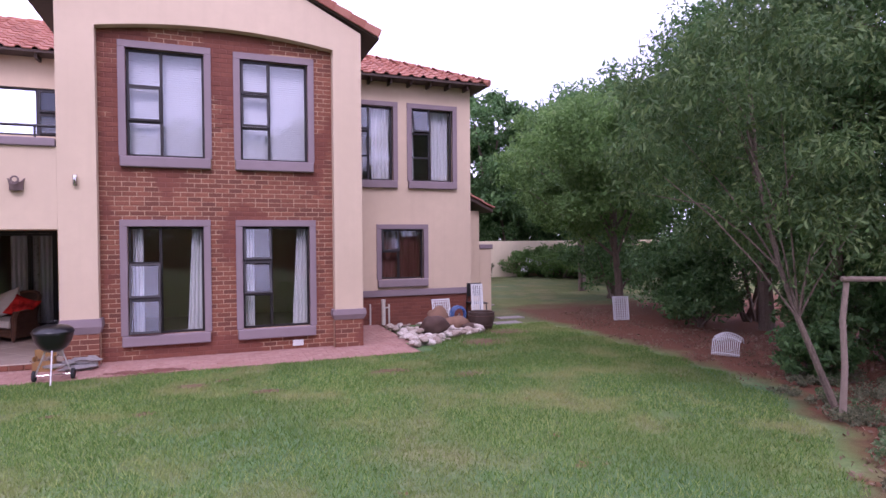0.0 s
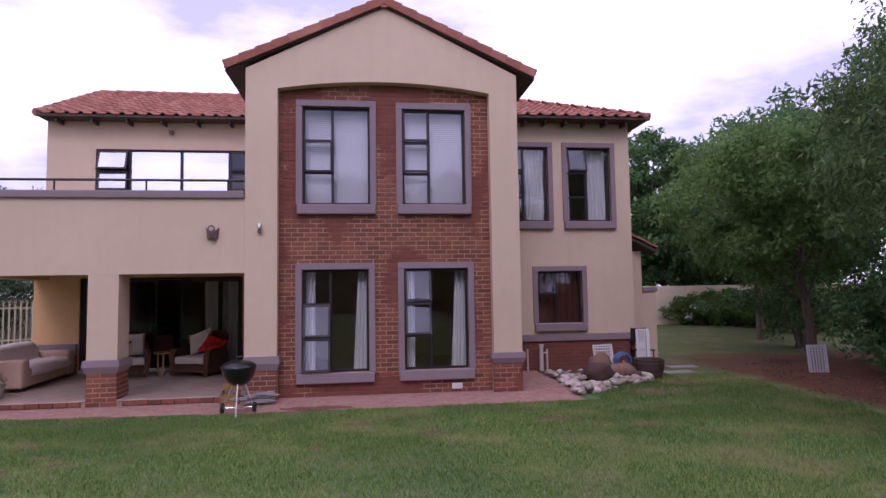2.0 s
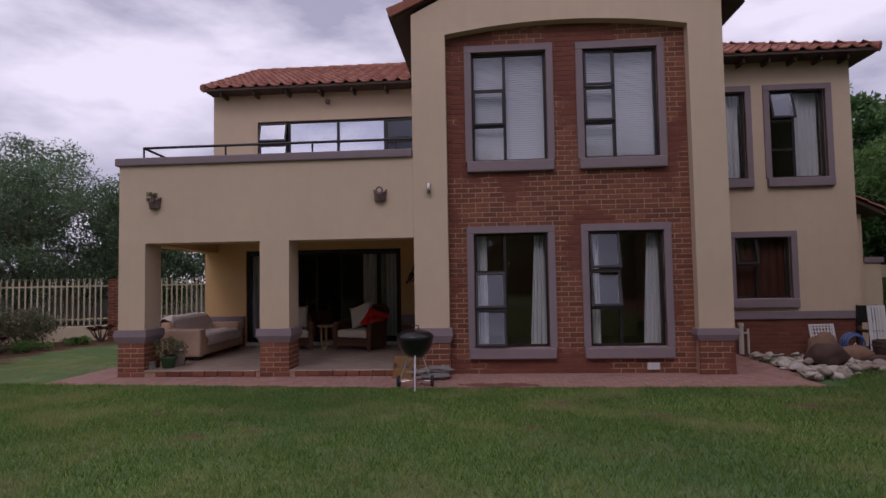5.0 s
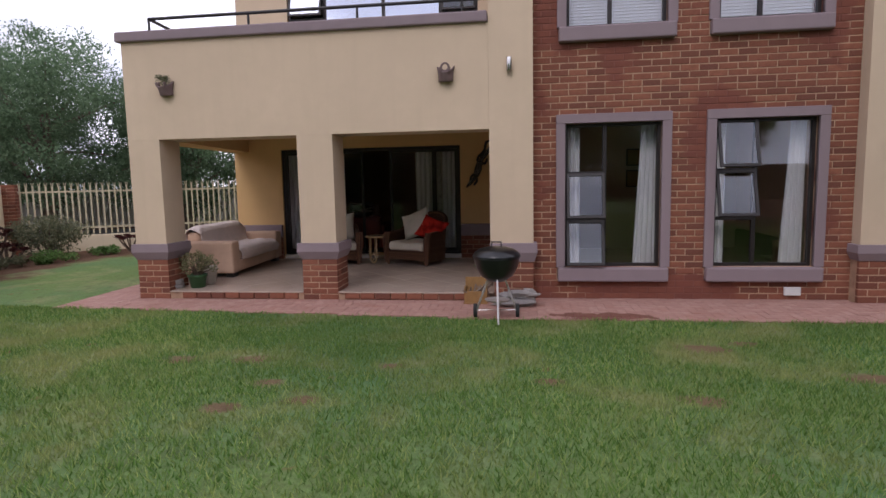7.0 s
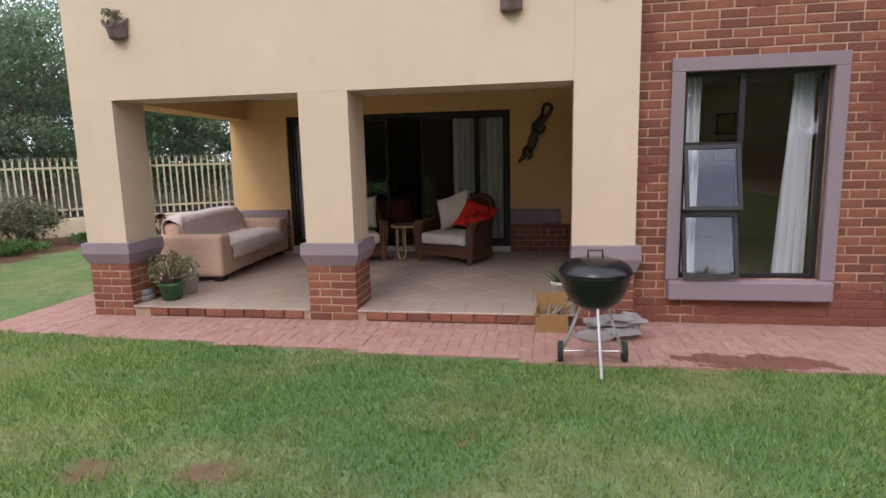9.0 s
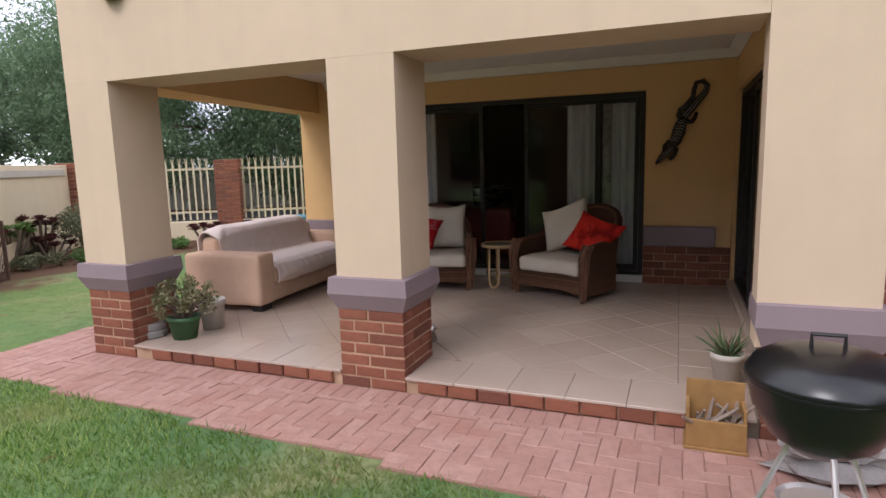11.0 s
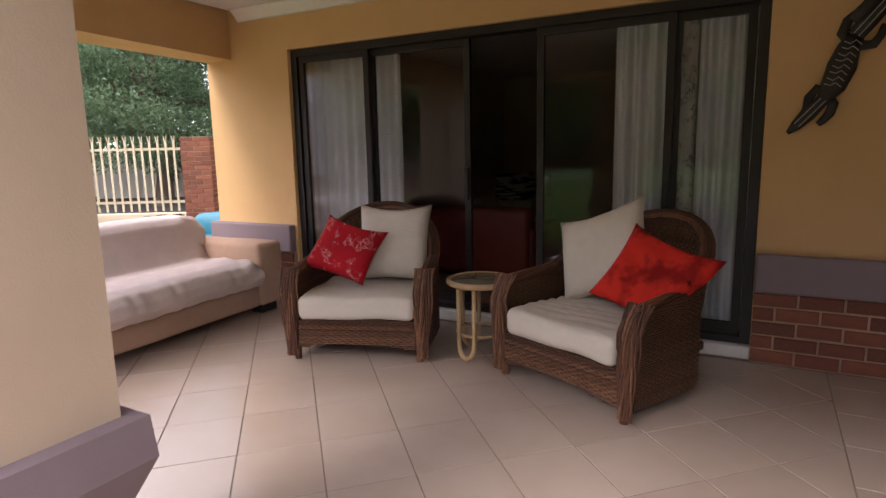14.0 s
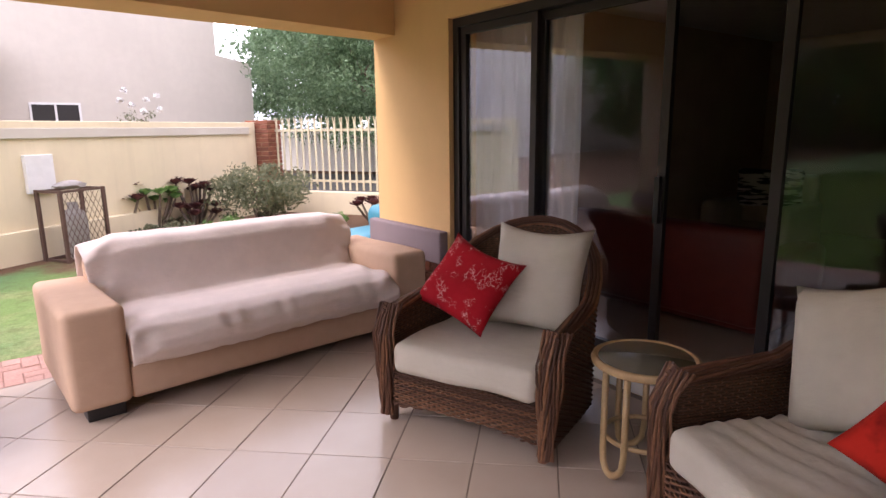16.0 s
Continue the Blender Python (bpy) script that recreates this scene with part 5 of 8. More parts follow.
    for r in range(68):
        z = 0.075 + r * 0.0132
        prev = None
        s = 0.0
        last = None
        for p in dense:
            if last is not None:
                s += (Vector((p.x, p.y, 0)) - Vector((last.x, last.y, 0))).length
            last = p
            if z > p.z - 0.015:
                prev = None
                continue
            v = (z - 0.07) / (p.z - 0.07)
            lean = LEAN * max(0, v - 0.55) * max(0, (p.y - 0.5) / 0.3)
            out = Vector((p.x, p.y - 0.42, 0)).normalized()
            d = 0.0245 * math.sin(s / 0.026 * math.pi + (math.pi if r % 2 else 0))
            c0 = Vector((p.x, p.y + lean, z)) + out * d * 1.05
            ring = len(verts)
            for dx, dz in ((0.005, 0), (0, 0.0062), (-0.005, 0), (0, -0.0062)):
                verts.append(tuple(c0 + out * dx + Vector((0, 0, dz))))
            if prev is not None:
                for k in range(4):
                    faces.append((prev + k, prev + (k + 1) % 4, ring + (k + 1) % 4, ring + k))
            prev = ring
    wv = new("wicker_weave", mesh_of("wicker_weave", verts, faces, CANE, True))
    wv.parent = c
    wv["kind"] = "stuff"
    # rolled rim of canes along arms and back
    rim = []
    for x, y, z in path:
        lean = LEAN * 0.45 * max(0, (y - 0.5) / 0.3)
        rim.append(Vector((x, y + lean, z)))
    for k in range(10):
        a = k / 10 * 2 * math.pi
        bm = bmesh.new()
        pts = []
        for i, p in enumerate(rim):
            tw = a + i * 0.12
            out = Vector((p.x, p.y - 0.42, 0)).normalized()
            pts.append(p + out * 0.03 * math.cos(tw) + Vector((0, 0, 0.024 * math.sin(tw) + 0.004)))
        add_tube(bm, pts, 0.0095, 6)
        part("rim_cane", bm, CANE, c)
    # bundled canes that run down the front of each arm to the foot
    for s in (-1, 1):
        for k in range(21):
            off = (k - 10) / 10
            bm = bmesh.new()
            pts = []
            for i in range(9):
                v = i / 8
                z = 0.6 - 0.565 * v
                pinch = 0.65 + 0.45 * (1 - v) ** 2 + 0.1 * math.sin(v * 5)
                x = s * (w + 0.005 - 0.012 * v) + off * 0.054 * pinch + 0.009 * math.sin(v * 9 + k * 2.1)
                y = 0.05 - 0.075 * math.sin(min(1, v * 3.2) * math.pi / 2) + 0.02 * abs(off) + 0.011 * math.sin(v * 7 + k * 2.4)
                pts.append((x, y, z))
            add_tube(bm, pts, 0.0058, 6)
            part("arm_cane", bm, CANE, c)
        for x, y in ((s * (w - 0.03), 0.02), (s * (w - 0.13), 0.66)):
            bm = bmesh.new()
            add_tube(bm, [(x, y, 0.0), (x, y, 0.1)], [0.022, 0.026], 8)
            part("foot", bm, CANE, c)
    # seat deck
    bm = bmesh.new()
    add_box(bm, (-w + 0.03, 0.03, 0.22), (w - 0.03, 0.72, 0.27), 0.01)
    part("seat_deck", bm, WICKER, c)
    return c


ARM1 = pose(-5.562, 12.815, 0, 0, 0, 20.6) @ Matrix.Diagonal((1.045, 1.0, 1.0, 1))
ARM2 = pose(-4.236, 12.825, 0, 0, 0, -25.0) @ Matrix.Diagonal((1.045, 1.0, 1.0, 1))
first_chair = make_armchair(ARM1, "")
second_chair = copy_thing(first_chair, ARM2)
second_chair["label"] = "dark brown woven rattan armchair turned towards the lawn"
for base in (ARM1, ARM2):
    bm = bmesh.new()
    soft_box(bm, (-0.365, -0.035, 0.272), (0.365, 0.66, 0.425), 0.045, 4, 0.014)
    if base is ARM2:
        # cloth pushed into folds towards the back
        bmesh.ops.subdivide_edges(bm, edges=[e for e in bm.edges if e.calc_length() > 0.035], cuts=2, use_grid_fill=True)
        for v in bm.verts:
            if v.co.z > 0.36:
                k = max(0.0, min(1.0, (v.co.y - 0.0) / 0.3))
                ph = v.co.y * 62 - v.co.x * 16 + 3.0 * noise.noise(v.co * 4)
                v.co.z += 0.016 * k * math.sin(ph) * (0.6 + 0.6 * noise.noise(v.co * 5 + Vector((3, 0, 0))))
    pad = bm_obj("seat_cushion", bm, CUSHION, smooth=True)
    pad.matrix_world = base
    tagged(pad, "thick ecru canvas seat cushion on a rattan armchair", "cushion", "seat cushions")


def put_cushion(name, base, w, h, t, mat, local, label, group, seed, squash=0.0):
    ob = new(name, pillow_mesh(name, w, h, t, mat, seed))
    for v in ob.data.vertices:
        # a slumped corner, pushed in by the arm beside it, and creases round it
        k = max(0, v.co.x / w * 2 + 0.1) * max(0, -v.co.z / h * 2 + 0.45)
        v.co.x -= squash * 0.22 * k * w
        v.co.z += squash * 0.2 * k * h
        if squash:
            v.co.y += 0.016 * math.sin(v.co.x * 38 + v.co.z * 22 + 4 * noise.noise(v.co * 6)) * (1 if v.co.y < 0 else 0) * max(0, 1 - (v.co.x / w * 2) ** 2) * max(0, 1 - (v.co.z / h * 2) ** 2)
    ob.matrix_world = base @ local
    return tagged(ob, label, "cushion", group)


put_cushion("back_cushion", ARM1, 0.52, 0.56, 0.17, CUSHION, pose(0.13, 0.57, 0.69, -19, 0, -4), "ecru canvas back cushion leaning in an armchair", "back cushions", 1)
put_cushion("back_cushion", ARM2, 0.6, 0.54, 0.17, CUSHION, pose(-0.125, 0.53, 0.725, -20, -20, 6), "ecru canvas back cushion leaning askew in an armchair", "back cushions", 4)
put_cushion("throw_cushion", ARM1, 0.46, 0.43, 0.14, REDPRINT, pose(-0.155, 0.37, 0.675, -38, 14, -12), "red cotton cushion with a pale flower print", "throw cushions", 7)
put_cushion("throw_cushion", ARM2, 0.5, 0.48, 0.14, REDPLAIN, pose(0.3, 0.4, 0.655, -38, 18, 8), "bright red cushion with dark poppy centres and painted fold shade", "throw cushions", 9, 0.55)


# ---------- bamboo side table ----------
def make_side_table():
    t = thing("side_table", Matrix.Translation((-4.89, 13.27, 0)) @ Matrix.Diagonal((1.04, 1.04, 1.16, 1)), "small round bamboo side table with a dark top", "side table")
    bm = bmesh.new()
    add_lathe(bm, [(0, 0.425), (0.185, 0.425), (0.19, 0.435), (0.185, 0.442), (0, 0.442)], 32)
    part("tabletop", bm, TABLETOP, t, "dark smoked top", True)
    bm = bmesh.new()
    add_tube(bm, [(0.2 * math.cos(a), 0.2 * math.sin(a), 0.43) for a in [2 * math.pi * k / 32 for k in range(32)]], 0.016, 8, True)
    part("rim", bm, BAMBOO, t, smooth=True)
    for q in range(3):
        a0 = radians(-100 + 120 * q)
        pts = []
        for i in range(17):
            k = i / 16 * 2 - 1
            a = a0 + k * 0.36
            r = 0.165
            z = 0.42 if abs(k) == 1 else (0.015 + 0.075 * (abs(k) ** 2.2) if abs(k) < 0.86 else 0.015 + 0.054 + (abs(k) - 0.86) / 0.14 * 0.35)
            pts.append((r * math.cos(a0 + max(-0.36, min(0.36, k * 0.42))), r * math.sin(a0 + max(-0.36, min(0.36, k * 0.42))), z))
        bm = bmesh.new()
        add_tube(bm, pts, 0.014, 8)
        part("leg_hoop", bm, BAMBOO, t, smooth=True)
    bm = bmesh.new()
    add_tube(bm, [(0.15 * math.cos(a), 0.15 * math.sin(a), 0.14) for a in [2 * math.pi * k / 28 for k in range(28)]], 0.01, 8, True)
    part("stretcher", bm, BAMBOO, t, smooth=True)


make_side_table()


def make_bowl():
    bm = bmesh.new()
    add_lathe(bm, [(0, 0.004), (0.1, 0.004), (0.105, 0.0), (0.12, 0.012), (0.1, 0.075), (0.118, 0.082), (0.114, 0.088), (0.096, 0.08), (0.105, 0.02), (0, 0.016)], 36)
    b = bm_obj("dog_bowl", bm, STEEL, smooth=True)
    b.matrix_world = Matrix.Translation((-4.94, 11.0, 0)) @ Matrix.Scale(1.3, 4)
    tagged(b, "polished steel feeding bowl beside a pillar", "bowl")


make_bowl()


# ---------- carved wall lizard ----------
def make_lizard():
    liz = thing("carved_lizard", (-2.98, 13.895, 1.77), "dark carved wooden lizard with pale painted lines on the wall", "wall carving")
    o = Vector((-2.98, 13.895, 1.77))
    wood = simple("dark_carved_wood", (0.022, 0.015, 0.013, 1), 0.5, amount=0.4)
    line = simple("pale_painted_line", (0.4, 0.37, 0.34, 1), 0.7)

    def P(x, z, d=0.0):
        return Vector((x, 13.865 - d, z)) - o

    def strip(pts, rad, flat=0.45):
        """A carved limb or trunk, flatter than it is wide."""
        bm = bmesh.new()
        add_tube(bm, [Vector((x, 0, z)) for x, z in pts], rad, 12)
        for v in bm.verts:
            v.co.y = 13.868 + v.co.y * flat
            v.co -= o
        return bm

    trunk = [(-3.21, 1.393), (-3.17, 1.435), (-3.115, 1.497), (-3.05, 1.571), (-3.008, 1.639), (-2.974, 1.746), (-2.951, 1.836), (-2.924, 1.903)]
    part("body", strip(trunk, [0.01, 0.03, 0.042, 0.034, 0.062, 0.072, 0.058, 0.04]), wood, liz, smooth=True)
    tail = [(-2.924, 1.903), (-2.862, 1.981), (-2.78, 2.087), (-2.717, 2.162), (-2.7, 2.225), (-2.745, 2.276), (-2.81, 2.262), (-2.832, 2.187), (-2.84, 2.113), (-2.885, 2.05), (-2.945, 1.98)]
    part("tail", strip(tail, [0.042, 0.044, 0.036, 0.032, 0.029, 0.026, 0.025, 0.025, 0.026, 0.03, 0.034]), wood, liz, smooth=True)
    for leg in (((-3.03, 1.6), (-3.085, 1.632), (-3.118, 1.585), (-3.125, 1.53), (-3.146, 1.48)), ((-3.03, 1.585), (-3.0, 1.545), (-3.012, 1.495), (-3.04, 1.46), (-3.065, 1.437)),
                ((-2.93, 1.885), (-2.89, 1.845), (-2.838, 1.85), (-2.812, 1.89), (-2.797, 1.948)), ((-2.945, 1.87), (-2.985, 1.92), (-2.965, 1.985), (-2.925, 2.02))):
        part("leg", strip(leg, [0.03, 0.028, 0.025, 0.021, 0.016][:len(leg)]), wood, liz, smooth=True)
    for off in (-0.014, 0.014):
        bm = bmesh.new()
        add_tube(bm, [P(x + off * 0.8, z - off * 0.6, 0.028) for x, z in trunk[1:4]], 0.003, 5)
        part("painted_line", bm, line, liz)
        bm = bmesh.new()
        add_tube(bm, [P(x + off * 0.8, z - off * 0.6, 0.02) for x, z in tail[:5]], 0.003, 5)
        part("painted_line", bm, line, liz)
    for k in range(8):
        bm = bmesh.new()
        x, z = -3.012 + 0.011 * k, 1.645 + 0.031 * k
        add_tube(bm, [P(x - 0.04, z + 0.012, 0.024), P(x - 0.012, z - 0.006 * (k % 2), 0.036), P(x + 0.012, z + 0.012, 0.036), P(x + 0.04, z - 0.012, 0.024)], 0.003, 5)
        part("painted_line", bm, line, liz)


make_lizard()


# ---------- potted plants on the patio ----------
def pot(parent, r0, r1, h, mat, saucer=False):
    bm = bmesh.new()
    add_lathe(bm, [(0, 0.0), (r0, 0.0), (r1 * 0.97, h * 0.82), (r1 * 1.06, h * 0.83), (r1 * 1.06, h), (r1 * 0.95, h), (r1 * 0.92, h * 0.86), (0, h * 0.86)], 28)
    part("pot", bm, mat, parent, smooth=True)
    bm = bmesh.new()
    add_lathe(bm, [(0, h * 0.865), (r1 * 0.9, h * 0.865), (r1 * 0.5, h * 0.9), (0, h * 0.91)], 20)
    part("soil", bm, SOILMAT, parent)
    if saucer:
        bm = bmesh.new()
        add_lathe(bm, [(0, -0.001), (r0 * 1.25, -0.001), (r0 * 1.4, 0.03), (r0 * 1.34, 0.03), (r0 * 1.2, 0.008), (0, 0.008)], 28)
        part("saucer", bm, mat, parent, smooth=True)


def jade_plant():
    t = thing("potted_jade_plant", (-6.98, 10.5, 0.001), "bushy jade plant in a green plastic pot", "potted plant")
    pot(t, 0.1, 0.135, 0.2, GREENPOT)
    rng = np.random.default_rng(12)
    cs = []
    for q in range(22):
        a, k = rng.random() * 6.28, rng.random() ** 0.5
        e = Vector((0.26 * k * math.cos(a), 0.26 * k * math.sin(a), 0.26 + 0.27 * rng.random() * (1.2 - 0.6 * k)))
        cs.append(tuple(e))
        bm = bmesh.new()
        add_tube(bm, [(0.02 * math.cos(a), 0.02 * math.sin(a), 0.17), (e.x * 0.45, e.y * 0.45, 0.17 + (e.z - 0.17) * 0.6), tuple(e)], [0.014, 0.01, 0.005], 6)
        part("stem", bm, BARK, t)
    f = new("foliage", leaf_cloud("foliage", cs, [0.065] * len(cs), 55, 0.017, LEAF_JADE, rng, 0, 0.6, 1.0))
    f.parent = t


jade_plant()


def aloe():
    t = thing("potted_aloe", Matrix.Translation((-2.63, 10.72, 0.0)) @ Matrix.Diagonal((0.82, 0.82, 0.92, 1)), "spiky aloe with dry tips in an off-white pot", "potted plant")
    pot(t, 0.085, 0.12, 0.235, WHITEPOT)
    rng = np.random.default_rng(5)
    for q in range(34):
        a = q * 2.4
        k = q / 34
        L = 0.14 + 0.14 * rng.random()
        out = 0.35 + 0.75 * k
        pts = []
        for i in range(5):
            v = i / 4
            rr = 0.02 + L * out * v
            pts.append((rr * math.cos(a) + 0.02 * noise.noise(Vector((q, v * 3, 0))), rr * math.sin(a), 0.2 + L * (1.15 - 0.5 * k) * v - 0.05 * out * v * v))
        bm = bmesh.new()
        dry = q % 3 == 2
        add_tube(bm, pts, [0.011, 0.01, 0.007, 0.0045, 0.001] if not dry else [0.005, 0.004, 0.003, 0.0025, 0.001], 6)
        part("leaf", bm, DRYLEAF if dry else LEAF_ALOE, t, "dry curled leaf" if dry else "", True)


aloe()


def stone_stack():
    t = thing("stacked_stepping_stones", (-7.33, 10.45, 0.0), "two round grey concrete lids stacked beside a pillar", "stones")
    for k, (r, z) in enumerate(((0.14, 0.0), (0.13, 0.065))):
        bm = bmesh.new()
        add_lathe(bm, [(0, z), (r * 0.95, z), (r, z + 0.012), (r, z + 0.05), (r * 0.93, z + 0.063), (0, z + 0.064)], 24)
        part("stone", bm, GREYSTONE, t)
    t2 = thing("tall_pot", (-6.98, 10.84, 0.0), "tall pale clay pot behind a green pot", "pot")
    pot(t2, 0.09, 0.12, 0.27, WHITEPOT)


stone_stack()


# ---------- kettle grill, crate and slab ----------
def kettle_grill():
    g = thing("kettle_grill", (-2.41, 9.17, PAVE_Z), "black enamel kettle grill on three legs with two wheels", "grill")
    zc = 0.73
    bm = bmesh.new()
    add_lathe(bm, [(0, zc - 0.3), (0.1, zc - 0.285), (0.19, zc - 0.22), (0.245, zc - 0.12), (0.268, zc - 0.02), (0.275, zc), (0.268, zc + 0.004), (0.24, zc - 0.1), (0, zc - 0.27)], 40)
    part("bowl", bm, ENAMEL, g, smooth=True)
    bm = bmesh.new()
    add_lathe(bm, [(0.28, zc + 0.002), (0.284, zc + 0.012), (0.278, zc + 0.024), (0.255, zc + 0.06), (0.2, zc + 0.095), (0.11, zc + 0.118), (0, zc + 0.125)], 40)
    lid = part("lid", bm, ENAMEL, g, smooth=True)
    bm = bmesh.new()
    add_tube(bm, [(-0.055, 0, zc + 0.11), (-0.055, 0, zc + 0.175), (0.055, 0, zc + 0.175), (0.055, 0, zc + 0.11)], 0.009, 8)
    part("lid_handle", bm, BLACKSTEEL, lid)
    legs = ((0.03, -0.35, ALU), (-0.25, 0.02, WOODGREY), (0.23, 0.05, ALU))
    for k, (x, y, mat) in enumerate(legs):
        bm = bmesh.new()
        add_tube(bm, [(x * 0.35, y * 0.35, zc - 0.22), (x, y, 0.0 if k == 0 else 0.07)], 0.012, 8)
        part("leg", bm, ALU, g)
    for x, y in ((-0.26, 0.02), (0.24, 0.05)):
        bm = bmesh.new()
        m = Matrix.Translation((x, y, 0.082)) @ Matrix.Rotation(radians(90), 4, "Y")
        add_lathe(bm, [(0.0, -0.016), (0.05, -0.016), (0.06, -0.022), (0.08, -0.02), (0.083, 0), (0.08, 0.02), (0.06, 0.022), (0.05, 0.016), (0, 0.016)], 24, m)
        part("wheel", bm, RUBBER, g)
    bm = bmesh.new()
    add_tube(bm, [(-0.25, 0.02, 0.085), (0.23, 0.05, 0.085)], 0.007, 6)
    part("axle", bm, STEEL, g)
    bm = bmesh.new()
    add_lathe(bm, [(0, 0.2), (0.13, 0.205), (0.15, 0.225), (0.145, 0.226), (0.13, 0.212), (0, 0.207)], 24)
    part("ash_pan", bm, ALU, g)


kettle_grill()


def crate():
    c = thing("wooden_crate", (-2.73, 10.05, PAVE_Z), "yellowed pine crate filled with kindling sticks", "crate")
    w, d, h = 0.15, 0.1, 0.235
    for a, b in (((-w, -d, 0.02), (w, -d + 0.018, h * 0.72)), ((-w, d - 0.018, 0.02), (w, d, h + 0.1)), ((-w, -d + 0.019, 0.02), (-w + 0.018, d - 0.019, h)), ((w - 0.018, -d + 0.019, 0.02), (w, d - 0.019, h)), ((-w - 0.01, -d - 0.01, 0.0), (w + 0.01, d, 0.019))):
        bm = bmesh.new()
        add_box(bm, a, b, 0.003)
        part("board", bm, CRATE, c)
    k = thing("kindling", (-2.73, 10.05, PAVE_Z + 0.03), "pile of split kindling and broken sticks in a crate", "firewood")
    rng = random.Random(4)
    for i in range(16):
        bm = bmesh.new()
        p = Vector((rng.uniform(-0.11, 0.11), rng.uniform(-0.06, 0.06), rng.uniform(0.01, 0.13)))
        q = p + Vector((rng.uniform(-0.16, 0.16), rng.uniform(-0.1, 0.1), rng.uniform(0.04, 0.2)))
        add_tube(bm, [p, p.lerp(q, 0.5) + Vector((0.01, 0.01, 0)), q], [0.014, 0.012, 0.008], 5)
        part("stick", bm, WOODGREY, k)


crate()


def rocky(bm, r, seed, squash=(1, 1, 0.6), sub=2, amp=0.3):
    res = bmesh.ops.create_icosphere(bm, subdivisions=sub, radius=1)
    for v in res["verts"]:
        k = 1 + amp * noise.noise(v.co * 1.3 + Vector((seed * 3.7, seed, 0))) + amp * 0.4 * noise.noise(v.co * 3 + Vector((0, seed * 2.2, 0)))
        v.co = Vector((v.co.x * squash[0], v.co.y * squash[1], v.co.z * squash[2])) * k * r


def slab_heap():
    t = thing("grey_stone_heap", (-2.2, 9.86, PAVE_Z), "heap of grey stone slabs against the pillar base", "stones")
    for k, (x, y, z, r, sq) in enumerate(((0.0, 0.0, 0.05, 0.25, (1.0, 0.55, 0.22)), (0.05, 0.05, 0.14, 0.2, (1.05, 0.6, 0.3)), (0.16, 0.08, 0.1, 0.13, (0.8, 0.8, 0.9)), (-0.14, -0.02, 0.13, 0.12, (1, 0.7, 0.4)))):
        bm = bmesh.new()
        rocky(bm, r, k + 2, sq, 2, 0.55)
        bmesh.ops.translate(bm, vec=(x, y, z), verts=bm.verts[:])
        part("slab", bm, GREYSTONE, t)


slab_heap()


# ---------- things on the outer walls ----------
def wall_pot(x, z, planted, seed):
    t = thing("wall_pot", (x, FRONT - 0.001, z), "mauve clay wall pot" + (" with a small fern" if planted else ", empty, with a rolled lip"), "wall pot", "clay wall pots")
    # the saddle: a slab folded forward into a trough, its upper corners left as two ears
    w, d = 0.12, 0.16
    rows, nu, nv = [], 16, 8
    verts, faces = [], []
    for j in range(nv + 1):
        v = j / nv
        for i in range(nu + 1):
            u = i / nu * 2 - 1
            top = 0.05 + 0.06 * abs(u) ** 4 - 0.035 * (1 - u * u)
            zz = -0.1 + (top + 0.1) * v
            belly = (1 - abs(u) ** 2.4) * (0.62 + 0.38 * v)
            verts.append((u * w * (0.84 + 0.16 * v - 0.06 * math.sin(v * math.pi)), -0.012 - d * belly, zz + 0.018 * (1 - v) * abs(u)))
    for j in range(nv):
        for i in range(nu):
            k = j * (nu + 1) + i
            faces.append((k, k + 1, k + nu + 2, k + nu + 1))
    base = len(verts)
    verts.append((0, 0.0, -0.095))
    for i in range(nu):
        faces.append((base, i + 1, i))
    bm = bmesh.new()
    bm.from_mesh(mesh_of("pot_shell", verts, faces, CLAY))
    bmesh.ops.recalc_face_normals(bm, faces=bm.faces[:])
    bmesh.ops.solidify(bm, geom=bm.faces[:], thickness=0.016)
    part("shell", bm, CLAY, t, smooth=True)
    # the rolled lip at the front
    bm = bmesh.new()
    add_tube(bm, [(0.062 * math.cos(q), -d * 0.94 - 0.012 * math.sin(q), 0.062 + 0.062 * math.sin(q)) for q in [math.pi * (0.92 + 1.16 * k / 14) for k in range(15)]], 0.017, 8)
    part("lip", bm, CLAY, t, smooth=True)
    if planted:
        rng = np.random.default_rng(seed)
        cs = [(rng.uniform(-0.09, 0.05), -0.05 - 0.07 * rng.random(), 0.06 + 0.14 * rng.random()) for _ in range(16)]
        f = new("foliage", leaf_cloud("foliage", cs, [0.045] * 16, 24, 0.018, LEAF_GREY, rng, 0, 0.25))
        f.parent = t
    else:
        bm = bmesh.new()
        add_tube(bm, [(0.05 * math.cos(q), -0.1, 0.085 + 0.05 * math.sin(q)) for q in [2 * math.pi * k / 18 for k in range(18)]], 0.014, 8, True)
        part("ring_handle", bm, CLAY, t, smooth=True)


wall_pot(-7.07, 2.88, True, 3)
wall_pot(-3.1, 2.905, False, 4)


def up_light():
    t = thing("wall_light", (-2.27, FRONT - 0.05, 3.0), "brushed steel cylinder wall light", "wall light")
    bm = bmesh.new()
    add_lathe(bm, [(0.0, -0.09), (0.034, -0.09), (0.036, -0.085), (0.036, 0.085), (0.034, 0.09), (0.03, 0.085), (0, 0.08)], 20)
    part("cylinder", bm, STEEL, t, smooth=True)
    bm = bmesh.new()
    add_box(bm, (-0.025, 0.02, -0.03), (0.025, 0.049, 0.03), 0.004)
    part("bracket", bm, STEEL, t)


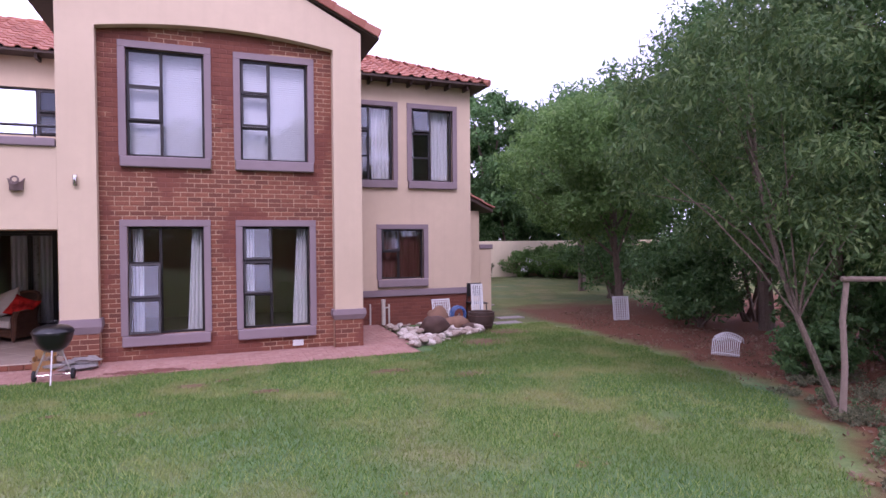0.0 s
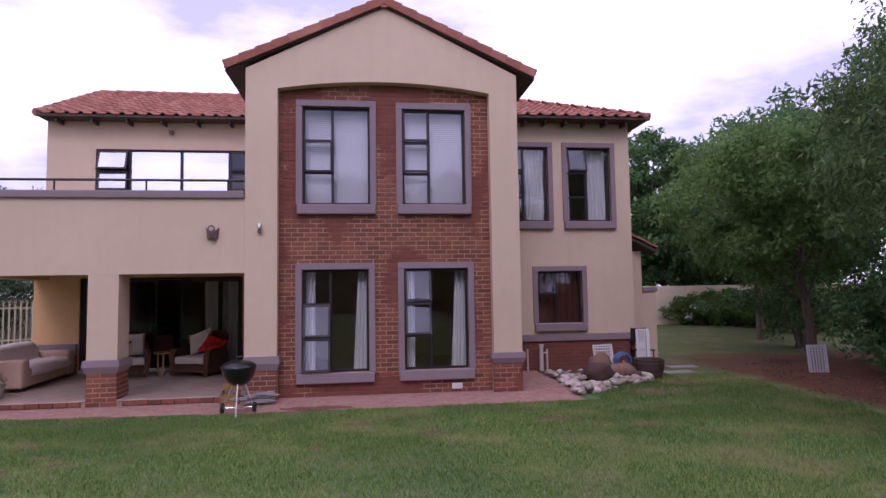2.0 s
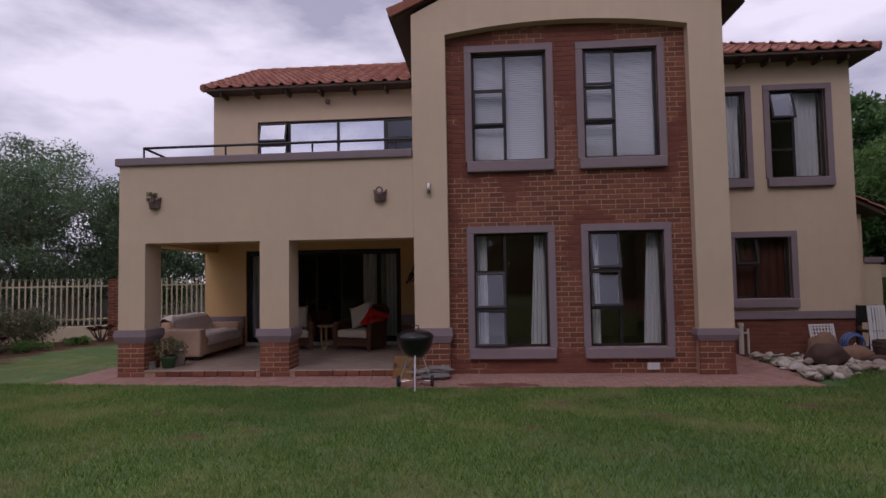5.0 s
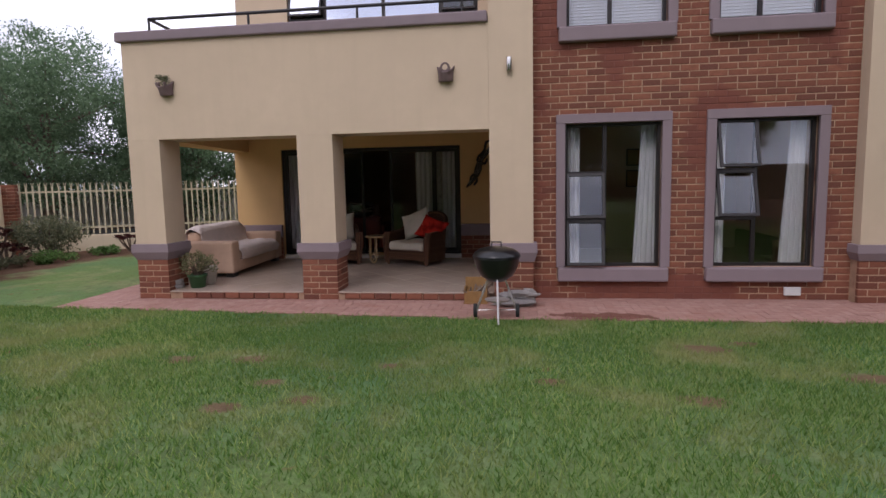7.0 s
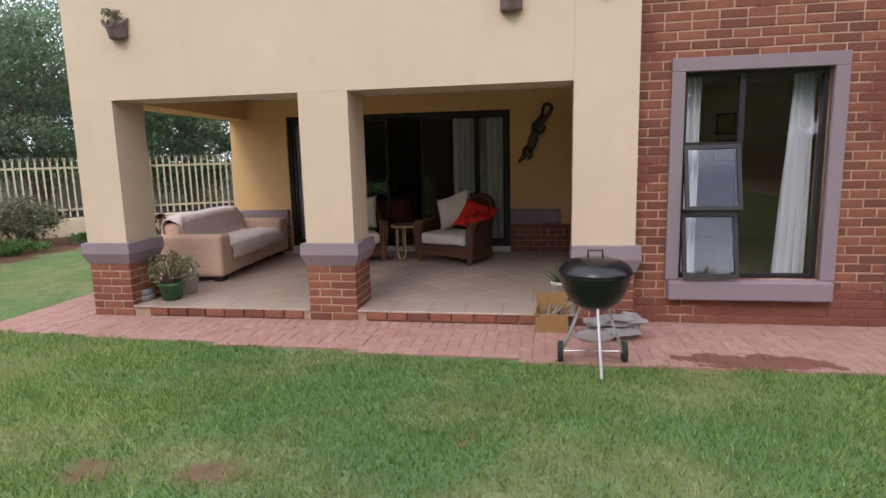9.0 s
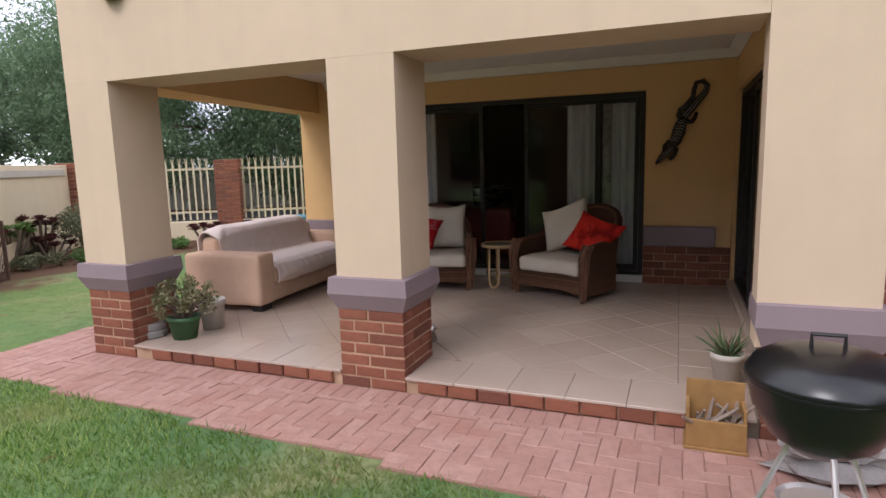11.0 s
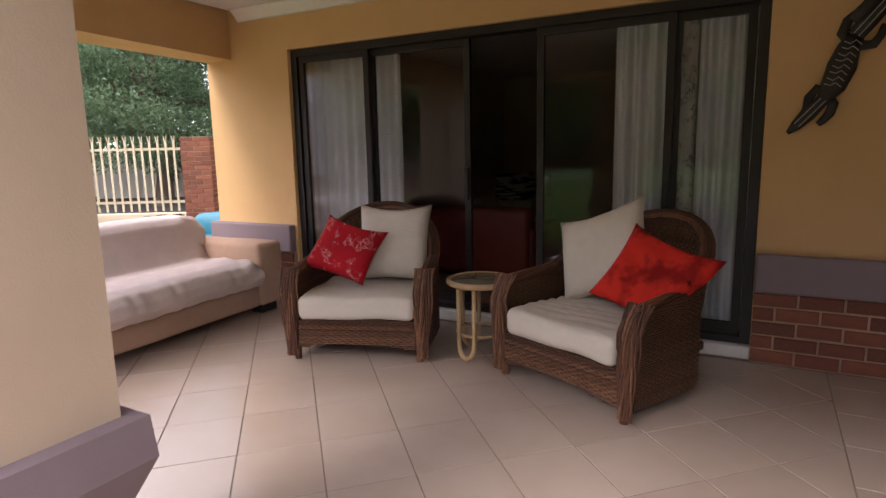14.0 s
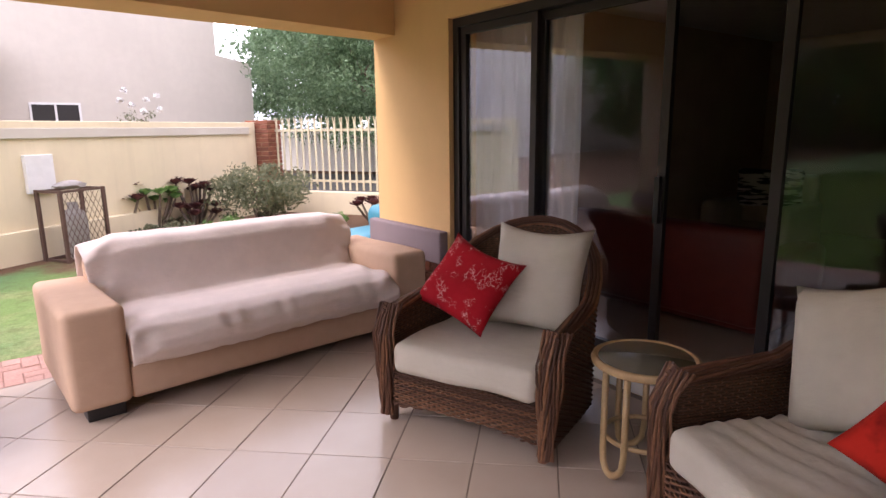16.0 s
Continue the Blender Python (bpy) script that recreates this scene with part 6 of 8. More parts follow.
up_light()
vent = thing("wall_vent", (1.36, BRICK_Y - 0.01, 0.0), "small white plastic vent cover on the brick wall", "vent")
bm = bmesh.new()
add_box(bm, (-0.1, -0.03, -0.055), (0.1, 0.012, 0.055), 0.006)
part("cover", bm, WHITEPLASTIC, vent)
for k in range(4):
    bm = bmesh.new()
    add_box(bm, (-0.085, -0.036, -0.042 + 0.024 * k), (0.085, -0.029, -0.03 + 0.024 * k))
    part("slat", bm, WHITEPLASTIC, vent)
lamp2 = thing("eaves_light", (-5.02, UP_Y - 0.001, 5.72), "small round lamp on the upper wall", "wall light")
bm = bmesh.new()
add_lathe(bm, [(0, -0.05), (0.05, -0.045), (0.06, 0.0), (0.05, 0.05), (0, 0.06)], 16, Matrix.Translation((0, -0.09, 0)))
part("globe", bm, CLAY, lamp2, smooth=True)
bm = bmesh.new()
add_box(bm, (-0.02, -0.09, 0.02), (0.02, 0.0, 0.06))
part("bracket", bm, BLACKSTEEL, lamp2)


# ---------- curtains, blinds and what shows inside ----------
def curtain(x0, x1, z0, z1, y, waves, amp=0.03, mat=None, gather=0.0, seed=0.0, label="ecru curtain hanging inside a window"):
    ob = new("curtain", curtain_mesh("curtain", 0, x1 - x0, 0, z1 - z0, waves, amp, mat or CURTAIN, gather, seed))
    ob.location = (x0, y, z0)
    return tagged(ob, label, "curtain", "curtains")


def mirrored_curtain(x0, x1, z0, z1, y, waves, gather, seed):
    ob = new("curtain", curtain_mesh("curtain", 0, -(x1 - x0), 0, z1 - z0, waves, 0.03, CURTAIN, gather, seed))
    ob.location = (x1, y, z0)
    return tagged(ob, "ecru curtain drawn to the side of a window", "curtain", "curtains")


curtain(-7.5, -6.38, 0.1, 2.2, 14.215, 10, 0.035, seed=1, label="ecru curtain behind a glass door")
curtain(-6.32, -6.05, 0.1, 2.2, 14.21, 3, 0.03, seed=2, label="ecru curtain gathered behind a glass door")
curtain(-4.27, -3.88, 0.1, 2.2, 14.215, 4, 0.035, seed=3, label="ecru curtain behind a glass door")
curtain(-3.86, -3.74, 0.1, 2.2, 14.2, 1, 0.02, FLORAL, seed=4, label="curtain border with a dark leaf print")
curtain(-3.73, -3.36, 0.1, 2.2, 14.215, 4, 0.035, seed=5, label="ecru curtain behind a glass door")
for w, s in ((W3, 0), (W4, 5)):
    o = opening(w)
    curtain(o[0] + 0.05, o[0] + 0.22, o[2] - 0.1, o[3] + 0.02, 10.71, 3, 0.025, seed=6 + s)
    mirrored_curtain(o[1] - 0.2, o[1] - 0.01, o[2] - 0.1, o[3] + 0.02, 10.71, 4, -0.55, 7 + s)
for w, s in ((W5, 0), (W6, 3)):
    o = opening(w)
    curtain(o[0] + 0.0, o[0] + 0.14, o[2] - 0.05, o[3] + 0.02, 13.135, 2, 0.02, seed=s)
    curtain(o[1] - 0.48, o[1] - 0.03, o[2] - 0.05, o[3] + 0.02, 13.135, 5, 0.035, seed=11 + s)
BROWNCLOTH = make_cloth("brown_blind", (0.12, 0.045, 0.03, 1), 0.3)
o = opening(W7)
curtain(o[0], o[1], o[2] - 0.05, o[3] + 0.02, 13.13, 7, 0.025, BROWNCLOTH, seed=21, label="dark red brown curtain behind a window")
BLIND = simple("white_blind_slat", (0.85, 0.83, 0.81, 1), 0.5, amount=0.1, bump=0)
for w in (W1, W2):
    o = opening(w)
    b = thing("venetian_blind", ((o[0] + o[1]) / 2, 10.64, o[3]), "white venetian blind lowered inside a window", "blind", "venetian blinds")
    half, n, gap = (o[1] - o[0]) / 2 - 0.03, int((o[3] - o[2] - 0.03) / 0.04), 0.04
    bm = bmesh.new()
    for k in range(n):
        add_box(bm, (-half, -0.0215, -0.0015), (half, 0.0215, 0.0015), 0, Matrix.Translation((0, 0, -0.04 - k * gap)) @ Matrix.Rotation(radians(64), 4, "X"))
    p = part("slats", bm, BLIND, b)
    p["kind"] = "stuff"
    bm = bmesh.new()
    add_box(bm, (-half, -0.025, -0.035), (half, 0.025, 0.0))
    part("headrail", bm, BLIND, b)
# white board added behind the balcony panes, for the brightness of mirrored sky
o = UPWIN
b = thing("roller_blind", ((o[0] + o[1]) / 2, 14.252, o[3]), "white board added behind the balcony window for its sky brightness", "blind")
bm = bmesh.new()
add_box(bm, (-1.17, 0, -1.03), (1.15, 0.006, 0.04))
part("blind_cloth", bm, BLIND, b)

rs = thing("leather_sofa", (-6.1, 15.6, 0), "oxblood leather sofa standing in the living room", "sofa")
for nme, a, c in (("base", (-0.85, -0.45, 0.05), (0.85, 0.45, 0.42)), ("backrest", (-0.85, -0.5, 0.1), (0.85, -0.28, 0.78)), ("armrest", (0.66, -0.45, 0.06), (0.9, 0.45, 0.6)), ("armrest", (-0.9, -0.45, 0.06), (-0.66, 0.45, 0.6))):
    bm = bmesh.new()
    soft_box(bm, a, c, 0.06, 3)
    part(nme, bm, LEATHER, rs, smooth=True)
ac = thing("pale_armchair", (-6.4, 17.6, 0), "pale upholstered armchair with a striped throw", "armchair")
for nme, a, c in (("base", (-0.4, -0.4, 0.05), (0.4, 0.4, 0.42)), ("backrest", (-0.4, 0.25, 0.1), (0.4, 0.45, 0.95)), ("armrest", (0.3, -0.4, 0.06), (0.46, 0.4, 0.68)), ("armrest", (-0.46, -0.4, 0.06), (-0.3, 0.4, 0.68))):
    bm = bmesh.new()
    soft_box(bm, a, c, 0.06, 3)
    part(nme, bm, CUSHION, ac, smooth=True)
zeb = Mat("striped_throw", (0.5, 0.48, 0.45, 1), 0.95)
zeb.mix(zeb.band(zeb.noise(5, 2, stretch=(1, 1, 6)), 0.48, 0.52), (0.02, 0.02, 0.02, 1))
bm = bmesh.new()
soft_box(bm, (-0.34, 0.12, 0.6), (0.3, 0.3, 1.0), 0.05, 3, 0.03)
zt = bm_obj("striped_throw", bm, zeb.m, smooth=True)
zt.location = (-6.4, 17.6, 0)
tagged(zt, "black and white striped throw over an armchair", "throw")

pendant = thing("pendant_light", (-0.72, 12.7, 2.61), "three-bulb ceiling light, switched on", "ceiling light")
bm = bmesh.new()
add_box(bm, (-0.2, -0.02, -0.06), (0.2, 0.02, 0.0), 0.005)
part("rail", bm, STEEL, pendant)
glow = bpy.data.materials.new("warm_bulb")
glow.use_nodes = True
gb = glow.node_tree.nodes["Principled BSDF"]
gb.inputs["Emission Color"].default_value, gb.inputs["Emission Strength"].default_value = (1.0, 0.75, 0.45, 1), 9.0
for k in (-1, 0, 1):
    bm = bmesh.new()
    add_lathe(bm, [(0, -0.15), (0.025, -0.14), (0.034, -0.11), (0.022, -0.075), (0.014, -0.06), (0, -0.06)], 14, Matrix.Translation((0.14 * k, 0, 0)))
    part("bulb", bm, glow, pendant, "glowing warm bulb", True)
for k, z in ((0, 1.95), (1, 1.5)):
    fr = thing("picture_frame", (0.25, 15.48, z), "small framed picture on the room wall", "picture", "framed pictures")
    bm = bmesh.new()
    bars(bm, -0.17, 0.17, -0.18, 0.18, -0.02, 0.015, 0.025)
    part("frame", bm, BLACKSTEEL, fr)
    bm = bmesh.new()
    add_box(bm, (-0.145, 0.0, -0.155), (0.145, 0.012, 0.155))
    part("print", bm, CRATE, fr, "warm brown print")


# ---------- left boundary: wall, pier, palisade fence ----------
CORNER = Vector((-15.1, 15.7, 0))
E1 = Vector((0.848, 0.53, 0))
E2 = Vector((0.53, -0.848, 0))
FENCE_M = Matrix.Translation(CORNER) @ Matrix.Rotation(math.atan2(E1.y, E1.x), 4, "Z")
WALL_M = Matrix.Translation(CORNER - E1 * 0.16) @ Matrix.Rotation(math.atan2(E2.y, E2.x), 4, "Z")


def placed(ob, m):
    ob.matrix_world = m
    return ob


placed(tagged(box("boundary_wall_1", (0.24, -0.1, -0.3), (7.6, 0.1, 1.62), WALLCREAM, bevel=0.01), "cream plastered boundary wall", "wall", kind="structure"), WALL_M)
placed(tagged(box("boundary_wall_plinth", (0.24, 0.101, -0.3), (7.6, 0.2, 0.28), WALLCREAM, bevel=0.01), "cream plinth of the boundary wall", "wall", kind="structure"), WALL_M)
for k, (a, b) in enumerate(((0.45, 7.4),)):
    placed(tagged(box("trim_boundary_%d" % k, (a, 0.1, 1.4), (b, 0.135, 1.53), GREYPLASTER, bevel=0.008), "grey band along the boundary wall", "trim", kind="structure"), WALL_M)
placed(tagged(box("boundary_fence_base", (0.24, -0.1, -0.3), (12, 0.1, 0.3), WALLCREAM, bevel=0.01), "low cream wall under the palisade fence", "wall", kind="structure"), FENCE_M)


def pier(d):
    m = FENCE_M @ Matrix.Translation((d, 0, 0))
    core = placed(tagged(box("brick_pier", (-0.25, -0.2, -0.3), (0.25, 0.2, 1.66), MORTAR), "square red brick fence pier", "pier", "fence piers"), m)
    return core


PIERS = [pier(-0.05), pier(3.15), pier(6.25)]


def make_picket_mesh():
    """A flat steel pale with a split, splayed tip."""
    bm = bmesh.new()
    add_box(bm, (-0.019, -0.008, 0.33), (0.019, 0.008, 1.58))
    for s in (-1, 1):
        v = [bm.verts.new(p) for p in ((0, -0.006, 1.575), (s * 0.019, -0.006, 1.575), (s * 0.034, -0.02, 1.7), (s * 0.016, -0.02, 1.68), (0, 0.006, 1.575), (s * 0.019, 0.006, 1.575), (s * 0.034, -0.008, 1.7), (s * 0.016, -0.008, 1.68))]
        for f in ((0, 1, 2, 3), (7, 6, 5, 4), (0, 4, 5, 1), (1, 5, 6, 2), (2, 6, 7, 3), (3, 7, 4, 0)):
            bm.faces.new([v[i] for i in f])
    me = bpy.data.meshes.new("picket")
    bm.to_mesh(me)
    bm.free()
    me.materials.append(FENCE)
    return me


PICKET = make_picket_mesh()
for a, b in ((0.21, 2.89), (3.41, 5.99), (6.51, 9.5)):
    fence = thing("palisade_fence", FENCE_M @ Matrix.Translation((a, 0, 0)), "cream painted steel palisade fence on a low wall", "fence", "palisade fence bays")
    for z in (0.5, 1.46):
        bm = bmesh.new()
        add_box(bm, (0, 0.008, z - 0.022), (b - a, 0.04, z + 0.022))
        part("rail", bm, FENCE, fence)
    n = int((b - a) / 0.143)
    for k in range(n):
        p = new("picket", PICKET)
        p.parent = fence
        p.location = (0.06 + k * 0.143, 0, 0)

# gas cage and meter board on the wall
cage = thing("gas_bottle_cage", WALL_M @ Matrix.Translation((4.55, 0.52, -0.12)), "rusty mesh cage with a grey gas bottle inside", "cage")
RUST = simple("rusty_steel", (0.1, 0.055, 0.04, 1), 0.85, amount=0.5)
for x in (-0.3, 0.3):
    for y in (-0.2, 0.2):
        bm = bmesh.new()
        add_box(bm, (x - 0.02, y - 0.02, 0), (x + 0.02, y + 0.02, 0.9))
        part("post", bm, RUST, cage)
for z in (0.02, 0.88):
    bm = bmesh.new()
    bars(bm, -0.3, 0.3, -0.2, 0.2, -0.015, 0.015, 0.03)
    bmesh.ops.rotate(bm, verts=bm.verts[:], matrix=Matrix.Rotation(radians(90), 3, "X"))
    bmesh.ops.translate(bm, verts=bm.verts[:], vec=(0, 0, z))
    part("rim", bm, RUST, cage)
bm = bmesh.new()
for k in range(-8, 12):
    for s in (-1, 1):
        a, b = Vector((k * 0.07, 0.2, 0.02)), Vector((k * 0.07 + s * 0.45, 0.2, 0.88))
        lo, hi = sorted(((a.x, a), (b.x, b)), key=lambda q: q[0])
        p, q = a.copy(), b.copy()
        d = q - p
        ts = [0.0, 1.0]
        if d.x:
            t0, t1 = sorted(((-0.28 - p.x) / d.x, (0.28 - p.x) / d.x))
            t0, t1 = max(0, t0), min(1, t1)
            if t1 - t0 < 0.05:
                continue
            add_tube(bm, [p + d * t0, p + d * t1], 0.004, 4)
part("mesh_front", bm, RUST, cage)
bottle = thing("gas_bottle", WALL_M @ Matrix.Translation((4.55, 0.52, -0.1)), "grey steel gas bottle standing in a cage", "gas bottle")
bm = bmesh.new()
add_lathe(bm, [(0, 0), (0.13, 0.0), (0.15, 0.03), (0.15, 0.5), (0.12, 0.58), (0.06, 0.62), (0.06, 0.7), (0, 0.7)], 24)
part("cylinder", bm, GREYSTONE, bottle, smooth=True)
board = placed(tagged(box("meter_board", (4.45, 0.1, 0.72), (4.82, 0.16, 1.2), WHITEPLASTIC, bevel=0.006), "white meter board fixed on the boundary wall", "board"), WALL_M)
lidstones = placed(bm_obj("rubble", (lambda b: (rocky(b, 0.16, 3, (1.2, 0.8, 0.35)), b)[1])(bmesh.new()), GREYSTONE), WALL_M @ Matrix.Translation((4.55, 0.52, 0.82)))
tagged(lidstones, "grey rubble lying on top of the cage", "stone")

# neighbour's house beyond the wall
nb = thing("neighbour_house", (-21.5, 12.0, -0.12), "beige plastered neighbouring house with a small white window", "house")


def neighbour():
    o = Vector((-21.5, 12.0, -0.12))
    bm = bmesh.new()
    v = []
    prof = [(-23, 0), (5.9, 0), (5.9, 3.53), (4.92, 3.72), (4.92, 6.2), (-23, 6.2)]
    for x in (0.0, -5.0):
        v.append([bm.verts.new((x, y, z)) for y, z in prof])
    n = len(prof)
    bm.faces.new(v[0])
    bm.faces.new(v[1][::-1])
    for k in range(n):
        bm.faces.new((v[0][k], v[0][(k + 1) % n], v[1][(k + 1) % n], v[1][k]))
    bmesh.ops.recalc_face_normals(bm, faces=bm.faces[:])
    part("wall", bm, GREYPLASTER, nb)
    bm = bmesh.new()
    add_box(bm, (0.002, -5.0, 0), (1.6, -0.5, 3.2), 0.01)
    part("wall", bm, GREYPLASTER, nb)
    bm = bmesh.new()
    add_box(bm, (0.002, -5.2, 3.2), (1.75, -0.3, 3.75), 0.01)
    part("parapet", bm, GREYPLASTER, nb)
    w = part("window", (lambda b: (bars(b, -0.55, 0.55, -0.35, 0.35, -0.03, 0.03, 0.05), add_box(b, (-0.025, -0.03, -0.3), (0.025, 0.03, 0.3)), b)[2])(bmesh.new()), WHITEPLASTIC, nb, "white window frame")
    w.matrix_local = pose(0.02, 0.85, 1.98, 0, 0, 90)
    bm = bmesh.new()
    add_box(bm, (-0.5, 0.0, -0.3), (0.5, 0.01, 0.3))
    part("pane", bm, BLACKSTEEL, w, "dark pane")
    bm = bmesh.new()
    add_box(bm, (0.003, -18.85, 2.2), (0.03, -18.35, 2.75))
    part("window", bm, BLACKSTEEL, nb, "small dark window")
    bm = bmesh.new()
    add_box(bm, (0.003, -19.3, 1.95), (0.12, -17.9, 2.1), 0.01)
    part("ledge", bm, MAUVE, nb, "grey ledge under a window")


neighbour()
far = thing("white_house", (-13.5, 40, -0.1), "white two storey house across the street", "house")
bm = bmesh.new()
add_box(bm, (-4, -3, 0), (4, 3, 5.2))
part("wall", bm, WHITE, far)
bm = bmesh.new()
v = [bm.verts.new(p) for p in ((-4.4, -3.4, 5.2), (4.4, -3.4, 5.2), (4.4, 3.4, 5.2), (-4.4, 3.4, 5.2), (-1.5, 0, 6.8), (1.5, 0, 6.8))]
for f in ((0, 1, 5, 4), (2, 3, 4, 5), (3, 0, 4), (1, 2, 5), (0, 3, 2, 1)):
    bm.faces.new([v[i] for i in f])
part("roof", bm, ROOFTILE, far)
for x in (-2.5, 0, 2.5):
    for z in (1.2, 3.7):
        bm = bmesh.new()
        add_box(bm, (x - 0.6, -3.06, z - 0.5), (x + 0.6, -2.98, z + 0.6))
        part("window", bm, FRAME, far)
# street and low wall beyond the fence
placed(tagged(box("street", (-30, 2.2, -0.3), (40, 9.0, -0.105), simple("street_asphalt", (0.07, 0.066, 0.062, 1), 0.9, amount=0.4, bump=0.4)), "grey asphalt street beyond the fence", "road", kind="structure"), FENCE_M)
placed(tagged(box("boundary_wall_far", (-30, 10.5, -0.3), (40, 10.7, 1.5), WHITE), "low pale wall across the street", "wall", kind="structure"), FENCE_M)

# far boundary at the right, and the annex beside the wing
tagged(box("boundary_wall_2", (7.0, 27.0, -0.3), (34, 27.2, 1.78), WALLCREAM, bevel=0.01), "cream plastered boundary wall behind the garden", "wall", kind="structure")
tagged(box("boundary_wall_3", (23.0, -14.0, -0.3), (23.2, 26.9, 1.7), WALLCREAM), "cream side boundary wall behind the trees", "wall", kind="structure")
tagged(box("wall_annex", (6.102, 14.0, -0.2), (6.87, 18.0, 2.75), PLASTER), "cream plastered annex wall", "wall", kind="structure")
tagged(box("wall_annex_low", (6.872, 14.0, -0.2), (7.24, 14.22, 1.68), PLASTER), "low cream plastered screen wall", "wall", kind="structure")
tagged(box("trim_annex_low", (6.872, 13.96, 1.68), (7.28, 14.26, 1.8), MAUVE, bevel=0.01), "mauve coping on a screen wall", "trim", kind="structure")
annex = thing("roof_4", (0, 0, 0), "small red clay tile lean-to roof", "roof", kind="structure")
bm = bmesh.new()
v = [bm.verts.new(p) for p in ((6.1, 13.7, 3.3), (7.15, 13.7, 2.78), (7.15, 18.2, 2.78), (6.1, 18.2, 3.3), (6.1, 13.7, 3.22), (7.15, 13.7, 2.7), (7.15, 18.2, 2.7), (6.1, 18.2, 3.22))]
for f in ((0, 1, 2, 3), (7, 6, 5, 4), (0, 4, 5, 1), (1, 5, 6, 2), (2, 6, 7, 3)):
    bm.faces.new([v[i] for i in f])
part("roof_deck", bm, SOFFIT, annex)
ob = new("roof_tiles", roof_plane("roof_tiles", (7.17, 13.66, 2.8), (0, 0.3, 0), (-0.35, 0, 0.173), 15, 3, lambda c: True, ""))
ob.parent = annex

# ---------- right garden: stones, pots, odd things ----------
rng = random.Random(11)
QUAD = [Vector((3.62, 12.1)), Vector((3.42, 9.45)), Vector((5.75, 11.0)), Vector((6.0, 11.9))]


def in_bed(p):
    s = []
    for a, b in zip(QUAD, QUAD[1:] + QUAD[:1]):
        s.append((b.x - a.x) * (p.y - a.y) - (b.y - a.y) * (p.x - a.x))
    return all(c > 0 for c in s) or all(c < 0 for c in s)


STONES = []
for k in range(8):
    bm = bmesh.new()
    rocky(bm, 1.0, k + 1, (1.1, 0.8, 0.55), 2, 0.5)
    me = bpy.data.meshes.new("stone")
    bm.to_mesh(me)
    bm.free()
    me.materials.append(ROCK)
    me.polygons.foreach_set("use_smooth", [True] * len(me.polygons))
    STONES.append(me)
count = 0
while count < 230:
    p = Vector((rng.uniform(3.3, 6.1), rng.uniform(9.3, 12.2)))
    if not in_bed(p) or (p - Vector((4.35, 11.0))).length < 0.3:
        continue
    edge = (p - Vector((4.4, 10.2))).length < 1.3
    r = rng.uniform(0.045, 0.11) if edge else rng.uniform(0.04, 0.085)
    s = new("garden_stone", rng.choice(STONES))
    s.matrix_world = pose(p.x, p.y, -0.12 + r * 0.45 + (0.06 if rng.random() < 0.3 else 0), rng.uniform(-20, 20), rng.uniform(-20, 20), rng.uniform(0, 360)) @ Matrix.Diagonal((r * 1.2, r * 1.1, r, 1))
    tagged(s, "pale rounded garden stone in the rock bed", "stone", "stones of the rock bed")
    count += 1


def boulder(name, at, r, sq, mat, label, seed):
    bm = bmesh.new()
    rocky(bm, r, seed, sq, 3, 0.3)
    b = bm_obj(name, bm, mat, smooth=True)
    b.location = at
    tagged(b, label, "rock")


boulder("boulder", (4.38, 10.95, 0.06), 0.3, (1.05, 0.8, 0.75), DARKROCK, "dark reddish boulder in the rock bed", 3)
boulder("flat_rock", (4.75, 11.75, 0.08), 0.32, (0.9, 0.35, 0.9), BROWNROCK, "brown flat rock leaning behind a boulder", 6)
boulder("flat_rock", (5.05, 11.35, 0.03), 0.26, (1.1, 0.7, 0.6), BROWNROCK, "brown rock in the rock bed", 8)
boulder("dark_stone", (5.25, 10.95, -0.02), 0.17, (1.2, 0.8, 0.6), DARKROCK, "dark stone at the edge of the rock bed", 10)

hp = thing("barrel_planter", (5.65, 11.25, -0.12), "dark wooden half barrel planter", "planter")
bm = bmesh.new()
add_lathe(bm, [(0, 0), (0.24, 0), (0.3, 0.2), (0.31, 0.4), (0.27, 0.4), (0.26, 0.34), (0, 0.34)], 18)
part("tub", bm, SOFFIT, hp)
for z, r in ((0.1, 0.272), (0.32, 0.31)):
    bm = bmesh.new()
    add_tube(bm, [(r * math.cos(a), r * math.sin(a), z) for a in [2 * math.pi * k / 24 for k in range(24)]], 0.012, 6, True)
    part("hoop", bm, RUST, hp)
reel = thing("hose_reel", (5.28, 11.75, -0.12), "blue garden hose wound on a reel", "hose reel")
for k in range(6):
    bm = bmesh.new()
    r = 0.15 + 0.02 * (k % 3)
    add_tube(bm, [(r * math.cos(a), 0.03 * k - 0.08, 0.3 + r * math.sin(a)) for a in [2 * math.pi * q / 24 for q in range(24)]], 0.014, 6, True)
    part("hose", bm, BLUE, reel)
bm = bmesh.new()
add_tube(bm, [(-0.22, -0.06, 0), (0, -0.06, 0.32), (0.22, -0.06, 0)], 0.012, 6)
part("stand", bm, STEEL, reel)


